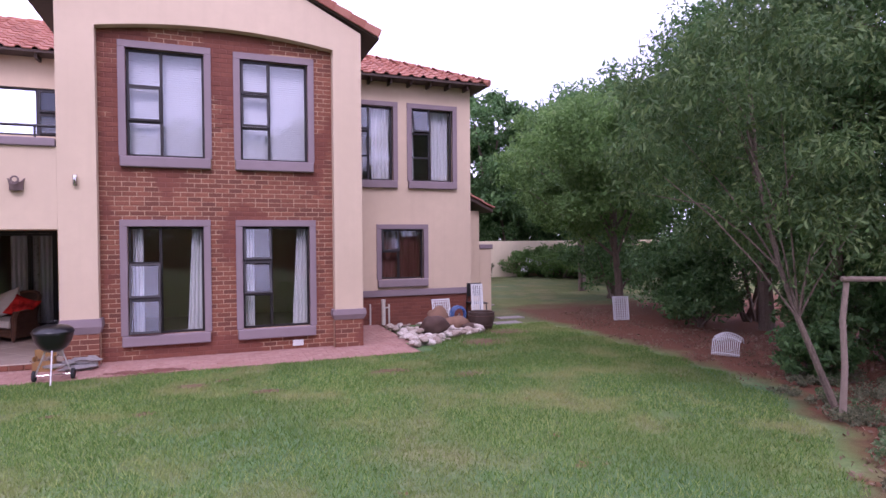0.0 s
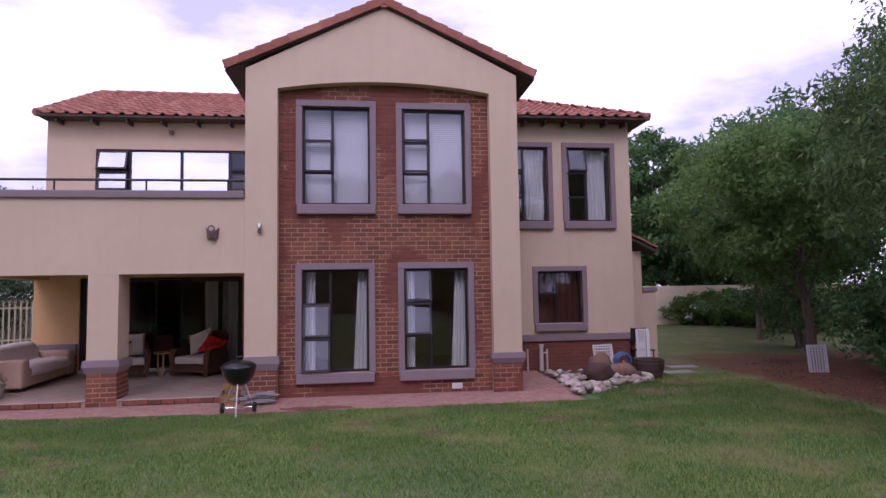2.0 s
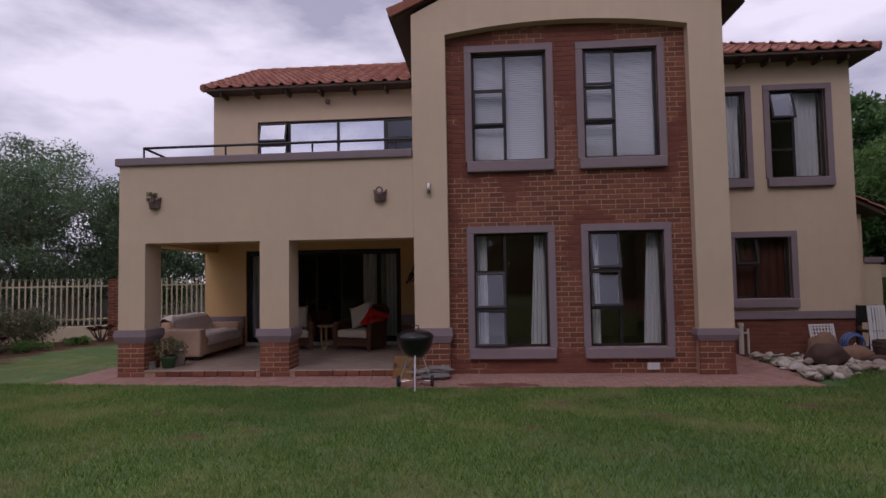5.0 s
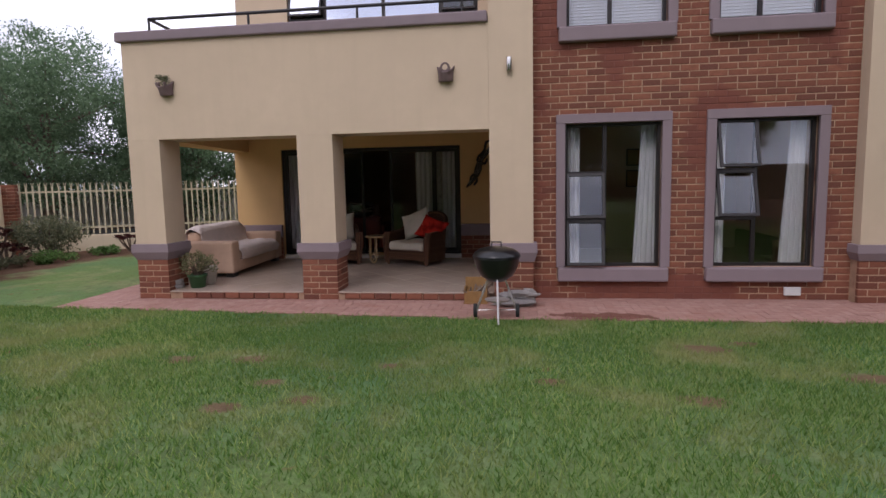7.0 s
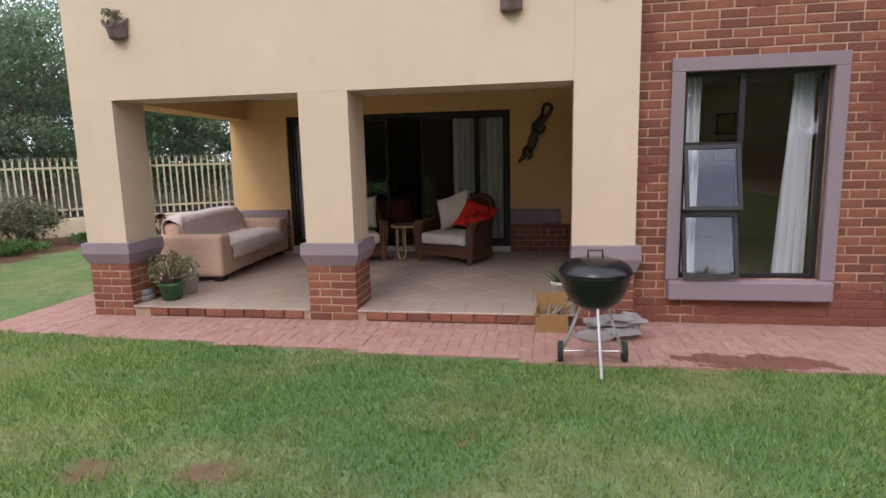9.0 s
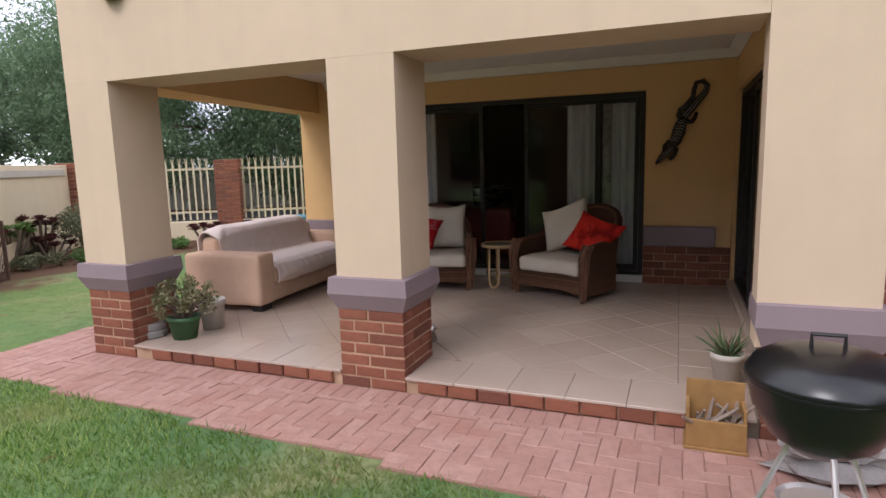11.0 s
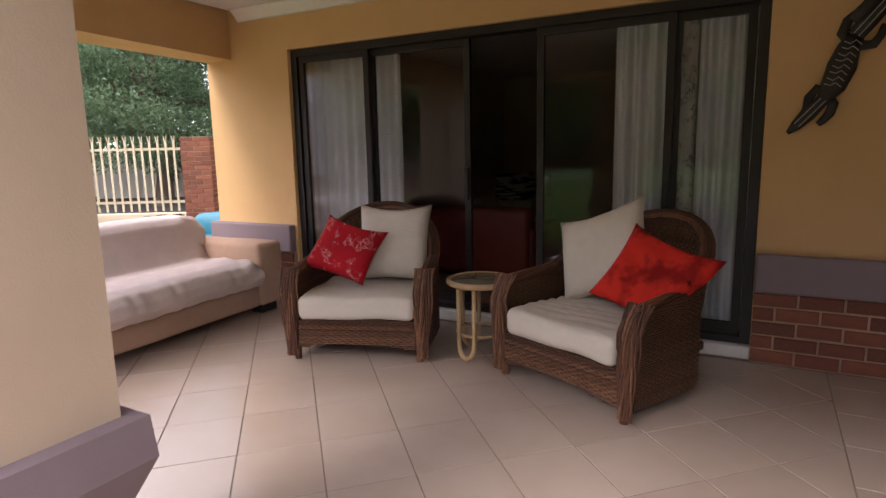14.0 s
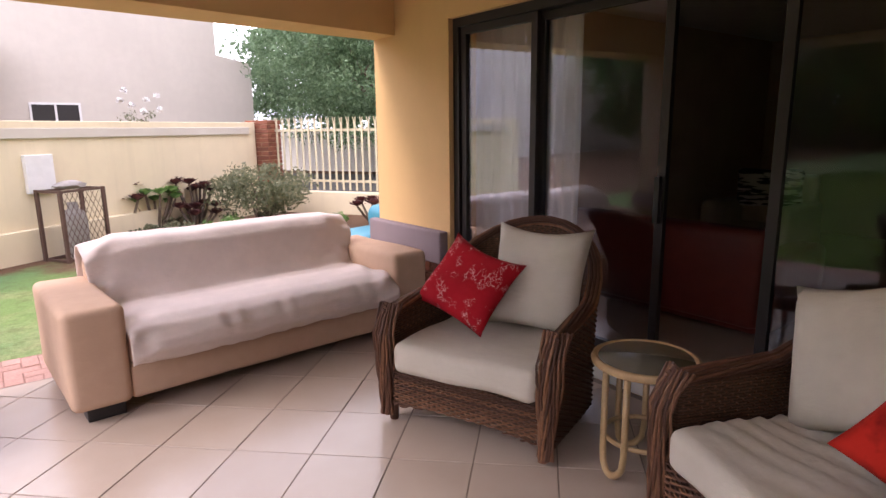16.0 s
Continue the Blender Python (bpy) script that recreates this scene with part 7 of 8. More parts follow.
def lattice(at, w, h, n, label):
    t = thing("white_lattice_panel", at, label, "panel", "white lattice panels")
    bm = bmesh.new()
    bars(bm, -w / 2, w / 2, 0, h, -0.012, 0.012, 0.03)
    part("frame", bm, WHITEPLASTIC, t)
    for k in range(1, n):
        bm = bmesh.new()
        x = -w / 2 + w * k / n
        add_box(bm, (x - 0.01, -0.008, 0.03), (x + 0.01, 0.008, h - 0.03))
        part("slat", bm, WHITEPLASTIC, t)
    m = int(h / (w / n))
    for k in range(1, m):
        bm = bmesh.new()
        z = h * k / m
        add_box(bm, (-w / 2 + 0.03, -0.006, z - 0.01), (w / 2 - 0.03, 0.006, z + 0.01))
        part("slat", bm, WHITEPLASTIC, t)


lattice(pose(5.1, 12.3, -0.12, -12, 0, 8), 0.5, 0.62, 8, "grey white lattice panel leaning on the plinth")
lattice(pose(5.95, 12.1, 0.0, -6, 0, -6), 0.3, 0.85, 6, "tall white plastic crate panel standing on end")
lattice(pose(9.5, 11.1, -0.12, -8, 0, -12), 0.42, 0.6, 7, "white lattice board standing on bare soil")
dk = thing("dark_garden_chair", (6.15, 12.6, -0.12), "dark steel garden chair behind a white panel", "chair")
for a in ((-0.2, -0.2), (0.2, -0.2), (-0.2, 0.2), (0.2, 0.2)):
    bm = bmesh.new()
    add_tube(bm, [(a[0], a[1], 0), (a[0] * 0.9, a[1] * 0.9, 0.45 if a[1] < 0 else 0.95)], 0.014, 6)
    part("leg", bm, BLACKSTEEL, dk)
bm = bmesh.new()
add_box(bm, (-0.22, -0.22, 0.43), (0.22, 0.22, 0.46), 0.01)
part("seat", bm, BLACKSTEEL, dk)
bm = bmesh.new()
add_box(bm, (-0.2, 0.17, 0.6), (0.2, 0.19, 0.94), 0.01)
part("backrest", bm, BLACKSTEEL, dk)
for k, (x, y, s) in enumerate(((6.6, 11.8, 0.35), (7.1, 12.6, 0.35), (7.6, 15.5, 0.4))):
    bm = bmesh.new()
    add_box(bm, (-s, -s * 0.5, -0.02), (s, s * 0.5, 0.03), 0.01)
    b = bm_obj("stepping_slab", bm, GREYSTONE)
    b.location = (x, y, -0.125)
    tagged(b, "grey concrete slab lying on bare soil", "slab", "stepping slabs")
pipe = thing("drain_pipe", (3.72, 12.78, -0.12), "pale plastic drain pipe on the wing plinth", "pipe")
for x, h in ((0, 0.6), (0.14, 0.5), (-0.33, 0.52)):
    bm = bmesh.new()
    r = 0.05 if x == 0 else 0.022
    add_tube(bm, [(x, -0.02, 0), (x, -0.02, h)], r, 12)
    part("pipe", bm, WHITEPOT, pipe)
bm = bmesh.new()
add_tube(bm, [(0.0, -0.03, 0.42), (0.14, -0.03, 0.42)], 0.02, 8)
part("elbow", bm, WHITEPOT, pipe)
bm = bmesh.new()
add_tube(bm, [(0.0, -0.02, 0.55), (0.0, -0.02, 0.62)], 0.06, 12)
part("collar", bm, WHITEPOT, pipe)

wc = thing("wire_chair", pose(7.95, 6.35, ground_z(7.95, 6.35) + 0.02, 0, 0, -60) @ Matrix.Scale(0.75, 4), "white slatted plastic chair tipped over on the soil", "chair")
for k in range(15):
    bm = bmesh.new()
    x = -0.28 + 0.04 * k
    add_tube(bm, [(x, 0.28 - 0.28 * math.cos(a) - 0.1, 0.5 * math.sin(a) * (1 - 0.25 * (x / 0.3) ** 2)) for a in [math.pi * q / 14 for q in range(12)]], 0.009, 5)
    part("slat", bm, WHITEPLASTIC, wc)
for a in (0.12, 1.0, 1.9):
    bm = bmesh.new()
    add_tube(bm, [(-0.3 + 0.06 * q, 0.28 - 0.28 * math.cos(a) - 0.1, 0.5 * math.sin(a) * (1 - 0.25 * ((-0.3 + 0.06 * q) / 0.3) ** 2)) for q in range(11)], 0.013, 6)
    part("rim", bm, WHITEPLASTIC, wc)

frame_post = thing("timber_frame", (6.0, 3.0, ground_z(6, 3) - 0.03), "weathered timber post with a cross bar among the trees", "post")
bm = bmesh.new()
add_tube(bm, [(0, 0, 0), (0.03, 0.0, 0.6), (0.02, 0.02, 1.1), (0.05, 0.0, 1.52)], [0.036, 0.032, 0.031, 0.028], 8)
part("post", bm, WOODGREY, frame_post)
bm = bmesh.new()
add_tube(bm, [(-0.03, 0.0, 1.53), (1.6, -0.7, 1.52)], 0.028, 8)
part("cross_bar", bm, WOODGREY, frame_post)

toy = thing("toy_car", Matrix.Translation((-8.68, 14.4, -0.11)) @ Matrix.Diagonal((1.05, 1.1, 1.3, 1)), "turquoise plastic ride-on toy behind the wall end", "toy")
bm = bmesh.new()
soft_box(bm, (-0.28, -0.4, 0.12), (0.28, 0.4, 0.45), 0.1, 4, 0.01)
part("body", bm, TURQ, toy, smooth=True)
bm = bmesh.new()
soft_box(bm, (-0.24, -0.1, 0.4), (0.24, 0.38, 0.62), 0.09, 4, 0.01)
part("hood", bm, TURQ, toy, smooth=True)
for x in (-0.3, 0.3):
    for y in (-0.27, 0.27):
        bm = bmesh.new()
        add_lathe(bm, [(0, -0.04), (0.1, -0.04), (0.125, -0.03), (0.125, 0.03), (0.1, 0.04), (0, 0.04)], 20, Matrix.Translation((x, y, 0.125)) @ Matrix.Rotation(radians(90), 4, "Y"))
        part("wheel", bm, RUBBER, toy)

# ---------- trees and shrubs ----------
tree("willow_tree", (6.3, 3.45, ground_z(6.3, 3.4)), 4.7, 1.5, 1.5, 120, 130, 0.05, LEAF_WILLOW, "leaning young tree with drooping narrow leaves", 3, 0.034, (-1.0, 0.75), 0.9, 0.24)
tree("garden_tree", (9.8, 5.9, -0.1), 8.6, 2.9, 1.5, 280, 290, 0.052, LEAF_DARK, "dark green garden tree over the soil bed", 8, 0.1, (0.0, 0.2), 0.3)
tree("garden_tree", (11.3, 8.6, -0.1), 7.6, 2.7, 1.2, 250, 240, 0.065, LEAF_DARK, "tall dark green garden tree", 15, 0.14, (0.0, 0.0), 0.2)
tree("garden_tree", (9.2, 2.8, 0.0), 8.8, 3.2, 1.2, 280, 290, 0.056, LEAF_WILLOW, "tall olive green garden tree", 21, 0.12, (0, 0), 0.5, 0.3)
tree("bright_tree", (11.2, 13.6, -0.1), 6.4, 2.7, 2.2, 240, 150, 0.075, LEAF_BRIGHT, "bright green spreading garden tree", 27, 0.1, (-0.3, 0), 0.3)
tree("bright_tree", (13.2, 18.5, -0.1), 7.6, 3.0, 2.3, 230, 150, 0.085, LEAF_BRIGHT, "bright green tree near the back wall", 33, 0.12, (0, 0), 0.2)
tree("tall_tree", (15.0, 31.0, -0.1), 10.6, 4.2, 1.6, 240, 130, 0.16, LEAF_DARK, "tall grey green tree behind the boundary wall", 38, 0.25, (0, 0), 0.2)
tree("tall_tree", (21.0, 29.0, -0.1), 11.0, 4.8, 1.6, 230, 130, 0.17, LEAF_DARK, "tall dark tree behind the boundary wall", 44, 0.25, (0, 0), 0.2)
tree("tall_tree", (10.4, 30.5, -0.1), 7.2, 3.6, 1.0, 200, 130, 0.15, LEAF_DARK, "dark tree behind the boundary wall", 47, 0.2, (0, 0), 0.2)
tree("tall_tree", (17.5, 21.0, -0.1), 9.6, 4.2, 2.6, 240, 130, 0.13, LEAF_DARK, "tall dark tree in the back garden", 52, 0.22, (0, 0), 0.2)
tree("street_tree", (-18.9, 21.5, -0.1), 7.0, 4.3, 1.0, 300, 300, 0.055, LEAF_STREET, "broad dark green street tree beyond the fence", 61, 0.22, (0, 0), 0.3)
tree("street_tree", (-15.0, 24.0, -0.1), 6.2, 3.7, 0.9, 240, 280, 0.058, LEAF_STREET, "broad green street tree beyond the fence", 66, 0.2, (0, 0), 0.3)
tree("street_tree", (-25.5, 23.5, -0.1), 7.4, 4.4, 1.0, 230, 120, 0.12, LEAF_STREET, "large green tree behind the neighbouring house", 71, 0.25, (0, 0), 0.3)
tree("street_tree", (-10.6, 27.0, -0.1), 4.8, 2.8, 0.9, 170, 260, 0.06, LEAF_BRIGHT, "bright green street tree", 77, 0.14, (0, 0), 0.3)
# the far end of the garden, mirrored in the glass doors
# unseen wall, added and coloured dark so that the glass reflects little light
tagged(box("boundary_wall_4", (-26, -15.2, -0.3), (23.2, -15.0, 2.1), SOFFIT), "unseen dark screen beyond the lawn, added to keep glass reflections dark", "wall", kind="structure")
for k, (x, y, top, sp) in enumerate(((-13, -12, 7.5, 3.6), (-7, -13, 8.2, 3.8), (-1, -12.6, 7.8, 3.6), (5, -11.6, 8.0, 3.6), (-17, -6, 7.0, 3.4))):
    tree("back_tree", (x, y, 0.3), top, sp + 0.6, 0.6, 260, 90, 0.14, LEAF_DARK, "dark green tree at the far end of the lawn", 210 + k, 0.16, (0, 0), 0.3, 0.5)
for k, (x, y, r, h, mat) in enumerate(((9.6, 4.6, 1.1, 1.7, LEAF_DARK), (10.4, 6.2, 1.2, 2.0, LEAF_DARK), (11.0, 10.6, 1.4, 2.2, LEAF_DARK), (9.9, 2.4, 1.2, 1.7, LEAF_DARK), (8.4, 0.6, 1.2, 1.6, LEAF_WILLOW), (10.4, 9.4, 0.9, 1.3, LEAF_DARK), (12.2, 12.2, 1.5, 2.6, LEAF_DARK), (12.6, 15.6, 1.6, 2.6, LEAF_DARK), (7.7, 4.6, 0.55, 0.8, LEAF_DARK), (16.6, 24.6, 1.7, 1.7, LEAF_BRIGHT), (18.0, 24.0, 1.9, 2.0, LEAF_BRIGHT), (12.0, 25.8, 0.9, 1.0, LEAF_GREY), (16.2, 20.5, 1.8, 2.2, LEAF_BRIGHT), (12.0, 0.5, 1.7, 4.2, LEAF_DARK), (12.0, 3.4, 1.7, 4.4, LEAF_DARK), (12.1, 6.4, 1.7, 4.2, LEAF_DARK), (12.2, 9.6, 1.6, 4.0, LEAF_DARK), (11.4, -2.4, 1.7, 4.0, LEAF_DARK))):
    shrub("garden_shrub", (x, y, ground_z(x, y) - 0.03), r, h, int(34 + 14 * r), 110, 0.045 + 0.012 * r, mat, "dense leafy shrub in the garden bed", 100 + k)
for k, x in enumerate((14.9, 16.0, 17.1, 18.3, 19.6)):
    shrub("creeper", (x, 26.35 - 0.25 * (k % 2), -0.13), 0.95, 1.55 + 0.2 * (k % 3), 46, 90, 0.06, LEAF_BRIGHT, "sprawling leafy creeper against the boundary wall", 230 + k, 9)
tagged(new("creeper_bloom", leaf_cloud("creeper_bloom", [(14.6 + 0.31 * k, 25.3 + 0.2 * math.sin(k * 2.3), 0.35 + 0.45 * abs(math.sin(k * 1.9))) for k in range(18)], [0.22] * 18, 34, 0.045, WHITEPLASTIC, np.random.default_rng(14), 0, 0.7)), "pale blossoms hanging in the creeper", "flowers", kind="stuff")
for k in range(7):
    shrub("hedge_bush", (11.5 + 2.1 * k, 29.2 + 0.6 * (k % 2), -0.13), 1.9, 4.6 + 0.5 * (k % 3), 70, 110, 0.1, LEAF_DARK, "tall dark bush behind the boundary wall", 250 + k)
shrub("grey_bush", (-13.35, 14.9, -0.12), 0.85, 1.05, 60, 90, 0.035, LEAF_GREY, "rounded grey green bush before a brick pier", 131)
for k, (x, y, r, h) in enumerate(((-13.9, 13.4, 0.4, 0.3), (-12.6, 14.1, 0.45, 0.3), (-12.9, 13.2, 0.4, 0.26), (-12.4, 15.6, 0.35, 0.22), (-14.3, 12.2, 0.35, 0.3))):
    shrub("low_plant", (x, y, -0.13), r, h, 22, 60, 0.03, LEAF_BRIGHT if k % 2 else LEAF_GREY, "low leafy plant in the soil bed", 140 + k, 4, category="plant")
rng2 = random.Random(9)
for k in range(150):
    x, y = rng2.uniform(4.4, 8.2), rng2.uniform(0.2, 4.6)
    if x < lawn_edge(y) + 0.3:
        continue
    shrub("ground_cover_plant", (x, y, ground_z(x, y) - 0.02), rng2.uniform(0.16, 0.32), rng2.uniform(0.1, 0.18), 14, 40, 0.02, LEAF_GREY if k % 3 else LEAF_ALOE, "low pale green ground cover plant", 160 + k, 3, category="plant")


def rosette_plant(at, heads, h, mat, label, seed):
    t = thing("tree_succulent", Matrix.Translation(at) @ Matrix.Diagonal((1.25, 1.25, 1.35, 1)), label, "succulent", "tree succulents by the wall")
    r = random.Random(seed)
    for k in range(heads):
        a = k * 2.4
        e = Vector((0.22 * math.cos(a) * (k > 0) * r.uniform(0.5, 1.3), 0.22 * math.sin(a) * (k > 0) * r.uniform(0.5, 1.3), h * r.uniform(0.65, 1.0)))
        bm = bmesh.new()
        add_tube(bm, [(0, 0, -0.02), (e.x * 0.6, e.y * 0.6, e.z * 0.5), tuple(e)], [0.022, 0.018, 0.014], 6)
        part("stem", bm, BARK, t)
        verts, faces = [], []
        for q in range(26):
            b = q * 2.399
            tilt = 0.25 + 1.1 * (q / 26)
            L, w = 0.065 + 0.085 * (q / 26), 0.032
            d = Vector((math.cos(b) * math.sin(tilt), math.sin(b) * math.sin(tilt), math.cos(tilt)))
            s = Vector((-math.sin(b), math.cos(b), 0))
            i = len(verts)
            verts += [tuple(e), tuple(e + d * L * 0.7 + s * w), tuple(e + d * L), tuple(e + d * L * 0.7 - s * w)]
            faces.append((i, i + 1, i + 2, i + 3))
        ro = new("rosette", mesh_of("rosette", verts, faces, mat))
        ro.parent = t


rosette_plant((-13.45, 12.75, -0.12), 4, 0.62, LEAF_RED, "wine red tree succulent with bare stems", 2)
rosette_plant((-13.6, 13.25, -0.12), 12, 0.5, LEAF_BRIGHT, "green tree succulent with pinkish rosettes", 3)
rosette_plant((-13.85, 13.95, -0.12), 9, 0.6, LEAF_RED, "wine red tree succulent with many rosettes", 4)
rosette_plant((-13.4, 13.8, -0.12), 7, 0.3, LEAF_RED, "low wine red succulent", 5)
rosette_plant((-12.3, 16.4, -0.12), 6, 0.3, LEAF_RED, "low wine red succulent by the fence", 6)
rosette_plant((-11.6, 16.9, -0.12), 6, 0.3, LEAF_RED, "low wine red succulent by the fence", 7)
shrub("white_rose", (-16.3, 13.7, -0.12), 0.5, 2.1, 16, 24, 0.035, LEAF_GREY, "tall rose bush behind the boundary wall", 190, 5)
rose = new("white_rose_bloom", leaf_cloud("white_rose_bloom", [(-16.2 + 0.35 * math.cos(k * 2.2), 13.7 + 0.4 * math.sin(k * 1.7), 1.85 + 0.06 * k) for k in range(7)], [0.06] * 7, 30, 0.035, WHITEPLASTIC, np.random.default_rng(3), 0, 0.7))
tagged(rose, "white rose blooms above the boundary wall", "flowers", kind="stuff")


# ---------- leaf litter on the soil bed ----------
lit = np.random.default_rng(5)
spots_l = [(x, y, ground_z(x, y) + 0.012) for x, y in zip(4.2 + 6.2 * lit.random(420), 0.2 + 13 * lit.random(420)) if x > lawn_edge(y) + 0.25]
tagged(new("leaf_litter", leaf_cloud("leaf_litter", spots_l, [0.35] * len(spots_l), 26, 0.028, DRYLEAF, lit, 0.0, 0.4, 0.03)), "dry brown leaf litter on the soil bed", "leaf litter", kind="stuff")


# ---------- grass blades ----------
def grass():
    g = np.random.default_rng(77)
    n = 500000
    y = -1.5 + 13.0 * g.random(n) ** 0.85
    x = -9.5 + 17.0 * g.random(n)
    soil = x > 7.5 - 3.2 * np.exp((1.8 - np.maximum(y, 0.9)) / 2.6) + 0.12 * np.sin(y * 5.1) + 0.15 * g.random(n)
    edge = np.where(x > 3.7, 9.6 + 0.9 * (x - 3.7), 9.12 + 0.075 * np.maximum(0, -2.9 - x)) + 0.03 * np.sin(x * 9) + 0.02 * np.sin(x * 23)
    keep = (~soil) & (y < edge)
    bald = np.array([noise.noise(Vector((a * 1.7 + 11, b * 1.7, 2.0))) for a, b in zip(x, y)])
    keep &= bald < 0.42 + 0.5 * g.random(len(x))
    for bx, by, br in BARE:
        keep &= ((x - bx) / (br * 1.3)) ** 2 + ((y - by) / br) ** 2 + 0.5 * bald > g.random(len(x)) * 1.1
    x, y = x[keep], y[keep]
    z = np.array([ground_z(a, b) for a, b in zip(x, y)])
    n = len(x)
    h = 0.024 + 0.042 * g.random(n) ** 1.5
    w = 0.0034 + 0.0028 * g.random(n)
    a = g.random(n) * 6.283
    lean = h * (0.3 + 0.7 * g.random(n))
    b = g.random(n) * 6.283
    p0 = np.stack([x - w * np.cos(a), y - w * np.sin(a), z - 0.004], 1)
    p1 = np.stack([x + w * np.cos(a), y + w * np.sin(a), z - 0.004], 1)
    p2 = np.stack([x + lean * np.cos(b), y + lean * np.sin(b), z + h], 1)
    v = np.stack([p0, p1, p2], axis=1).reshape(-1, 3)
    me = bpy.data.meshes.new("grass")
    me.vertices.add(3 * n)
    me.vertices.foreach_set("co", v.ravel())
    me.loops.add(3 * n)
    me.loops.foreach_set("vertex_index", np.arange(3 * n, dtype=np.int32))
    me.polygons.add(n)
    me.polygons.foreach_set("loop_start", np.arange(0, 3 * n, 3, dtype=np.int32))
    me.materials.append(GRASSBLADE)
    me.update(calc_edges=True)
    tagged(new("grass", me), "short green and yellowish lawn grass", "grass", kind="stuff")


grass()

# ---------- pieces: bricks, tiles, pavers ----------
BRICK_MESHES = {}


def brick_mesh(l, h, d, mat, key, chip=0.004):
    """One clay brick, its origin at the middle of its face, its body going back along y."""
    k = (round(l, 3), round(h, 3), round(d, 3), key)
    if k not in BRICK_MESHES:
        bm = bmesh.new()
        add_box(bm, (-l / 2, 0, -h / 2), (l / 2, d, h / 2))
        front = [e for e in bm.edges if all(v.co.y < 1e-6 for v in e.verts)]
        bmesh.ops.bevel(bm, geom=front, offset=chip, segments=1, affect="EDGES")
        me = bpy.data.meshes.new("brick")
        bm.to_mesh(me)
        bm.free()
        me.materials.append(mat)
        BRICK_MESHES[k] = me
    return BRICK_MESHES[k]


jit = random.Random(21)
BL, BH, JOINT = 0.22, 0.071, 0.014
STEP_H = BH + JOINT


def brick_run(parent, u0, u1, z0, z1, place, holes=(), mat=None, depth=0.04, joined=None, shift=0.0):
    """Stretcher bond between u0 and u1. place(u, z) gives the matrix of a brick's face. joined: a list that takes the bricks as geometry instead."""
    mat = mat or BRICK
    rows = int(round((z1 - z0) / STEP_H))
    for r in range(rows):
        z = z0 + (r + 0.5) * (z1 - z0) / rows
        cuts = [u0]
        u = u0 + (BL + JOINT) * (0.5 if r % 2 else 1.0) - shift
        while u < u1 - 0.06:
            if u > u0 + 0.05:
                cuts.append(u)
            u += BL + JOINT
        cuts.append(u1)
        for a, b in zip(cuts, cuts[1:]):
            segs = [(a, b)]
            for h in holes:
                if h[2] < z + BH / 2 - 0.02 and z - BH / 2 + 0.02 < h[3]:
                    nxt = []
                    for p, q in segs:
                        if q <= h[0] or p >= h[1]:
                            nxt.append((p, q))
                        else:
                            if p < h[0] - 0.03:
                                nxt.append((p, h[0] + JOINT))
                            if q > h[1] + 0.03:
                                nxt.append((h[1] - JOINT, q))
                    segs = nxt
            for p, q in segs:
                p, q = p - (JOINT / 2 if p == u0 else 0), q + (JOINT / 2 if q == u1 else 0)
                l = q - p - JOINT
                if l < 0.03:
                    continue
                m = place((p + q) / 2, z) @ pose(0, jit.uniform(-0.003, 0.002), jit.uniform(-0.002, 0.002), 0, jit.uniform(-0.5, 0.5), 0)
                if joined is not None:
                    joined.append((m, l, (z1 - z0) / rows - JOINT, depth))
                    continue
                ob = new("brick", brick_mesh(l, (z1 - z0) / rows - JOINT, depth, mat, mat.name))
                ob.matrix_world = m
                if parent:
                    ob.parent = parent
                    ob.matrix_parent_inverse = parent.matrix_world.inverted()


def join_bricks(name, items, mat, parent):
    verts, faces = [], []
    for m, l, h, d in items:
        i = len(verts)
        c = 0.004
        for x, y, z in ((-l / 2 + c, 0, -h / 2 + c), (l / 2 - c, 0, -h / 2 + c), (l / 2 - c, 0, h / 2 - c), (-l / 2 + c, 0, h / 2 - c), (-l / 2, c, -h / 2), (l / 2, c, -h / 2), (l / 2, c, h / 2), (-l / 2, c, h / 2), (-l / 2, d, -h / 2), (l / 2, d, -h / 2), (l / 2, d, h / 2), (-l / 2, d, h / 2)):
            verts.append(tuple(m @ Vector((x, y, z))))
        faces += [(i, i + 1, i + 2, i + 3)]
        for a in (0, 4):
            for k in range(4):
                faces.append((i + a + k, i + a + 4 + k, i + a + 4 + (k + 1) % 4, i + a + (k + 1) % 4))
    ob = new(name, mesh_of(name, verts, faces, mat))
    ob.parent = parent
    ob["kind"] = "stuff"
    bm = bmesh.new()
    bm.from_mesh(ob.data)
    bmesh.ops.recalc_face_normals(bm, faces=bm.faces[:])
    bm.to_mesh(ob.data)
    bm.free()
    return ob


face_x = lambda y: (lambda u, z: Matrix.Translation((u, y, z)))
recess_holes = [(w[0], w[1], w[2] - 0.1, w[3]) for w in (W1, W2, W3, W4)]
brick_run(brick_wall, -1.965, 2.05, PAVE_Z - 0.01, PAVE_Z - 0.01 + 33 * STEP_H, face_x(BRICK_Y), recess_holes)
upper = []
brick_run(None, -1.965, 2.05, PAVE_Z - 0.01 + 33 * STEP_H, PAVE_Z - 0.01 + 69 * STEP_H, face_x(BRICK_Y), recess_holes, joined=upper)
upper = [q for q in upper if q[0].translation.z < arch_line(q[0].translation.x) + 0.06]
join_bricks("upper_bricks", upper, BRICK, brick_wall)
brick_run(wing_base, 2.61, 6.1, -0.12, 0.56, face_x(WING_Y))


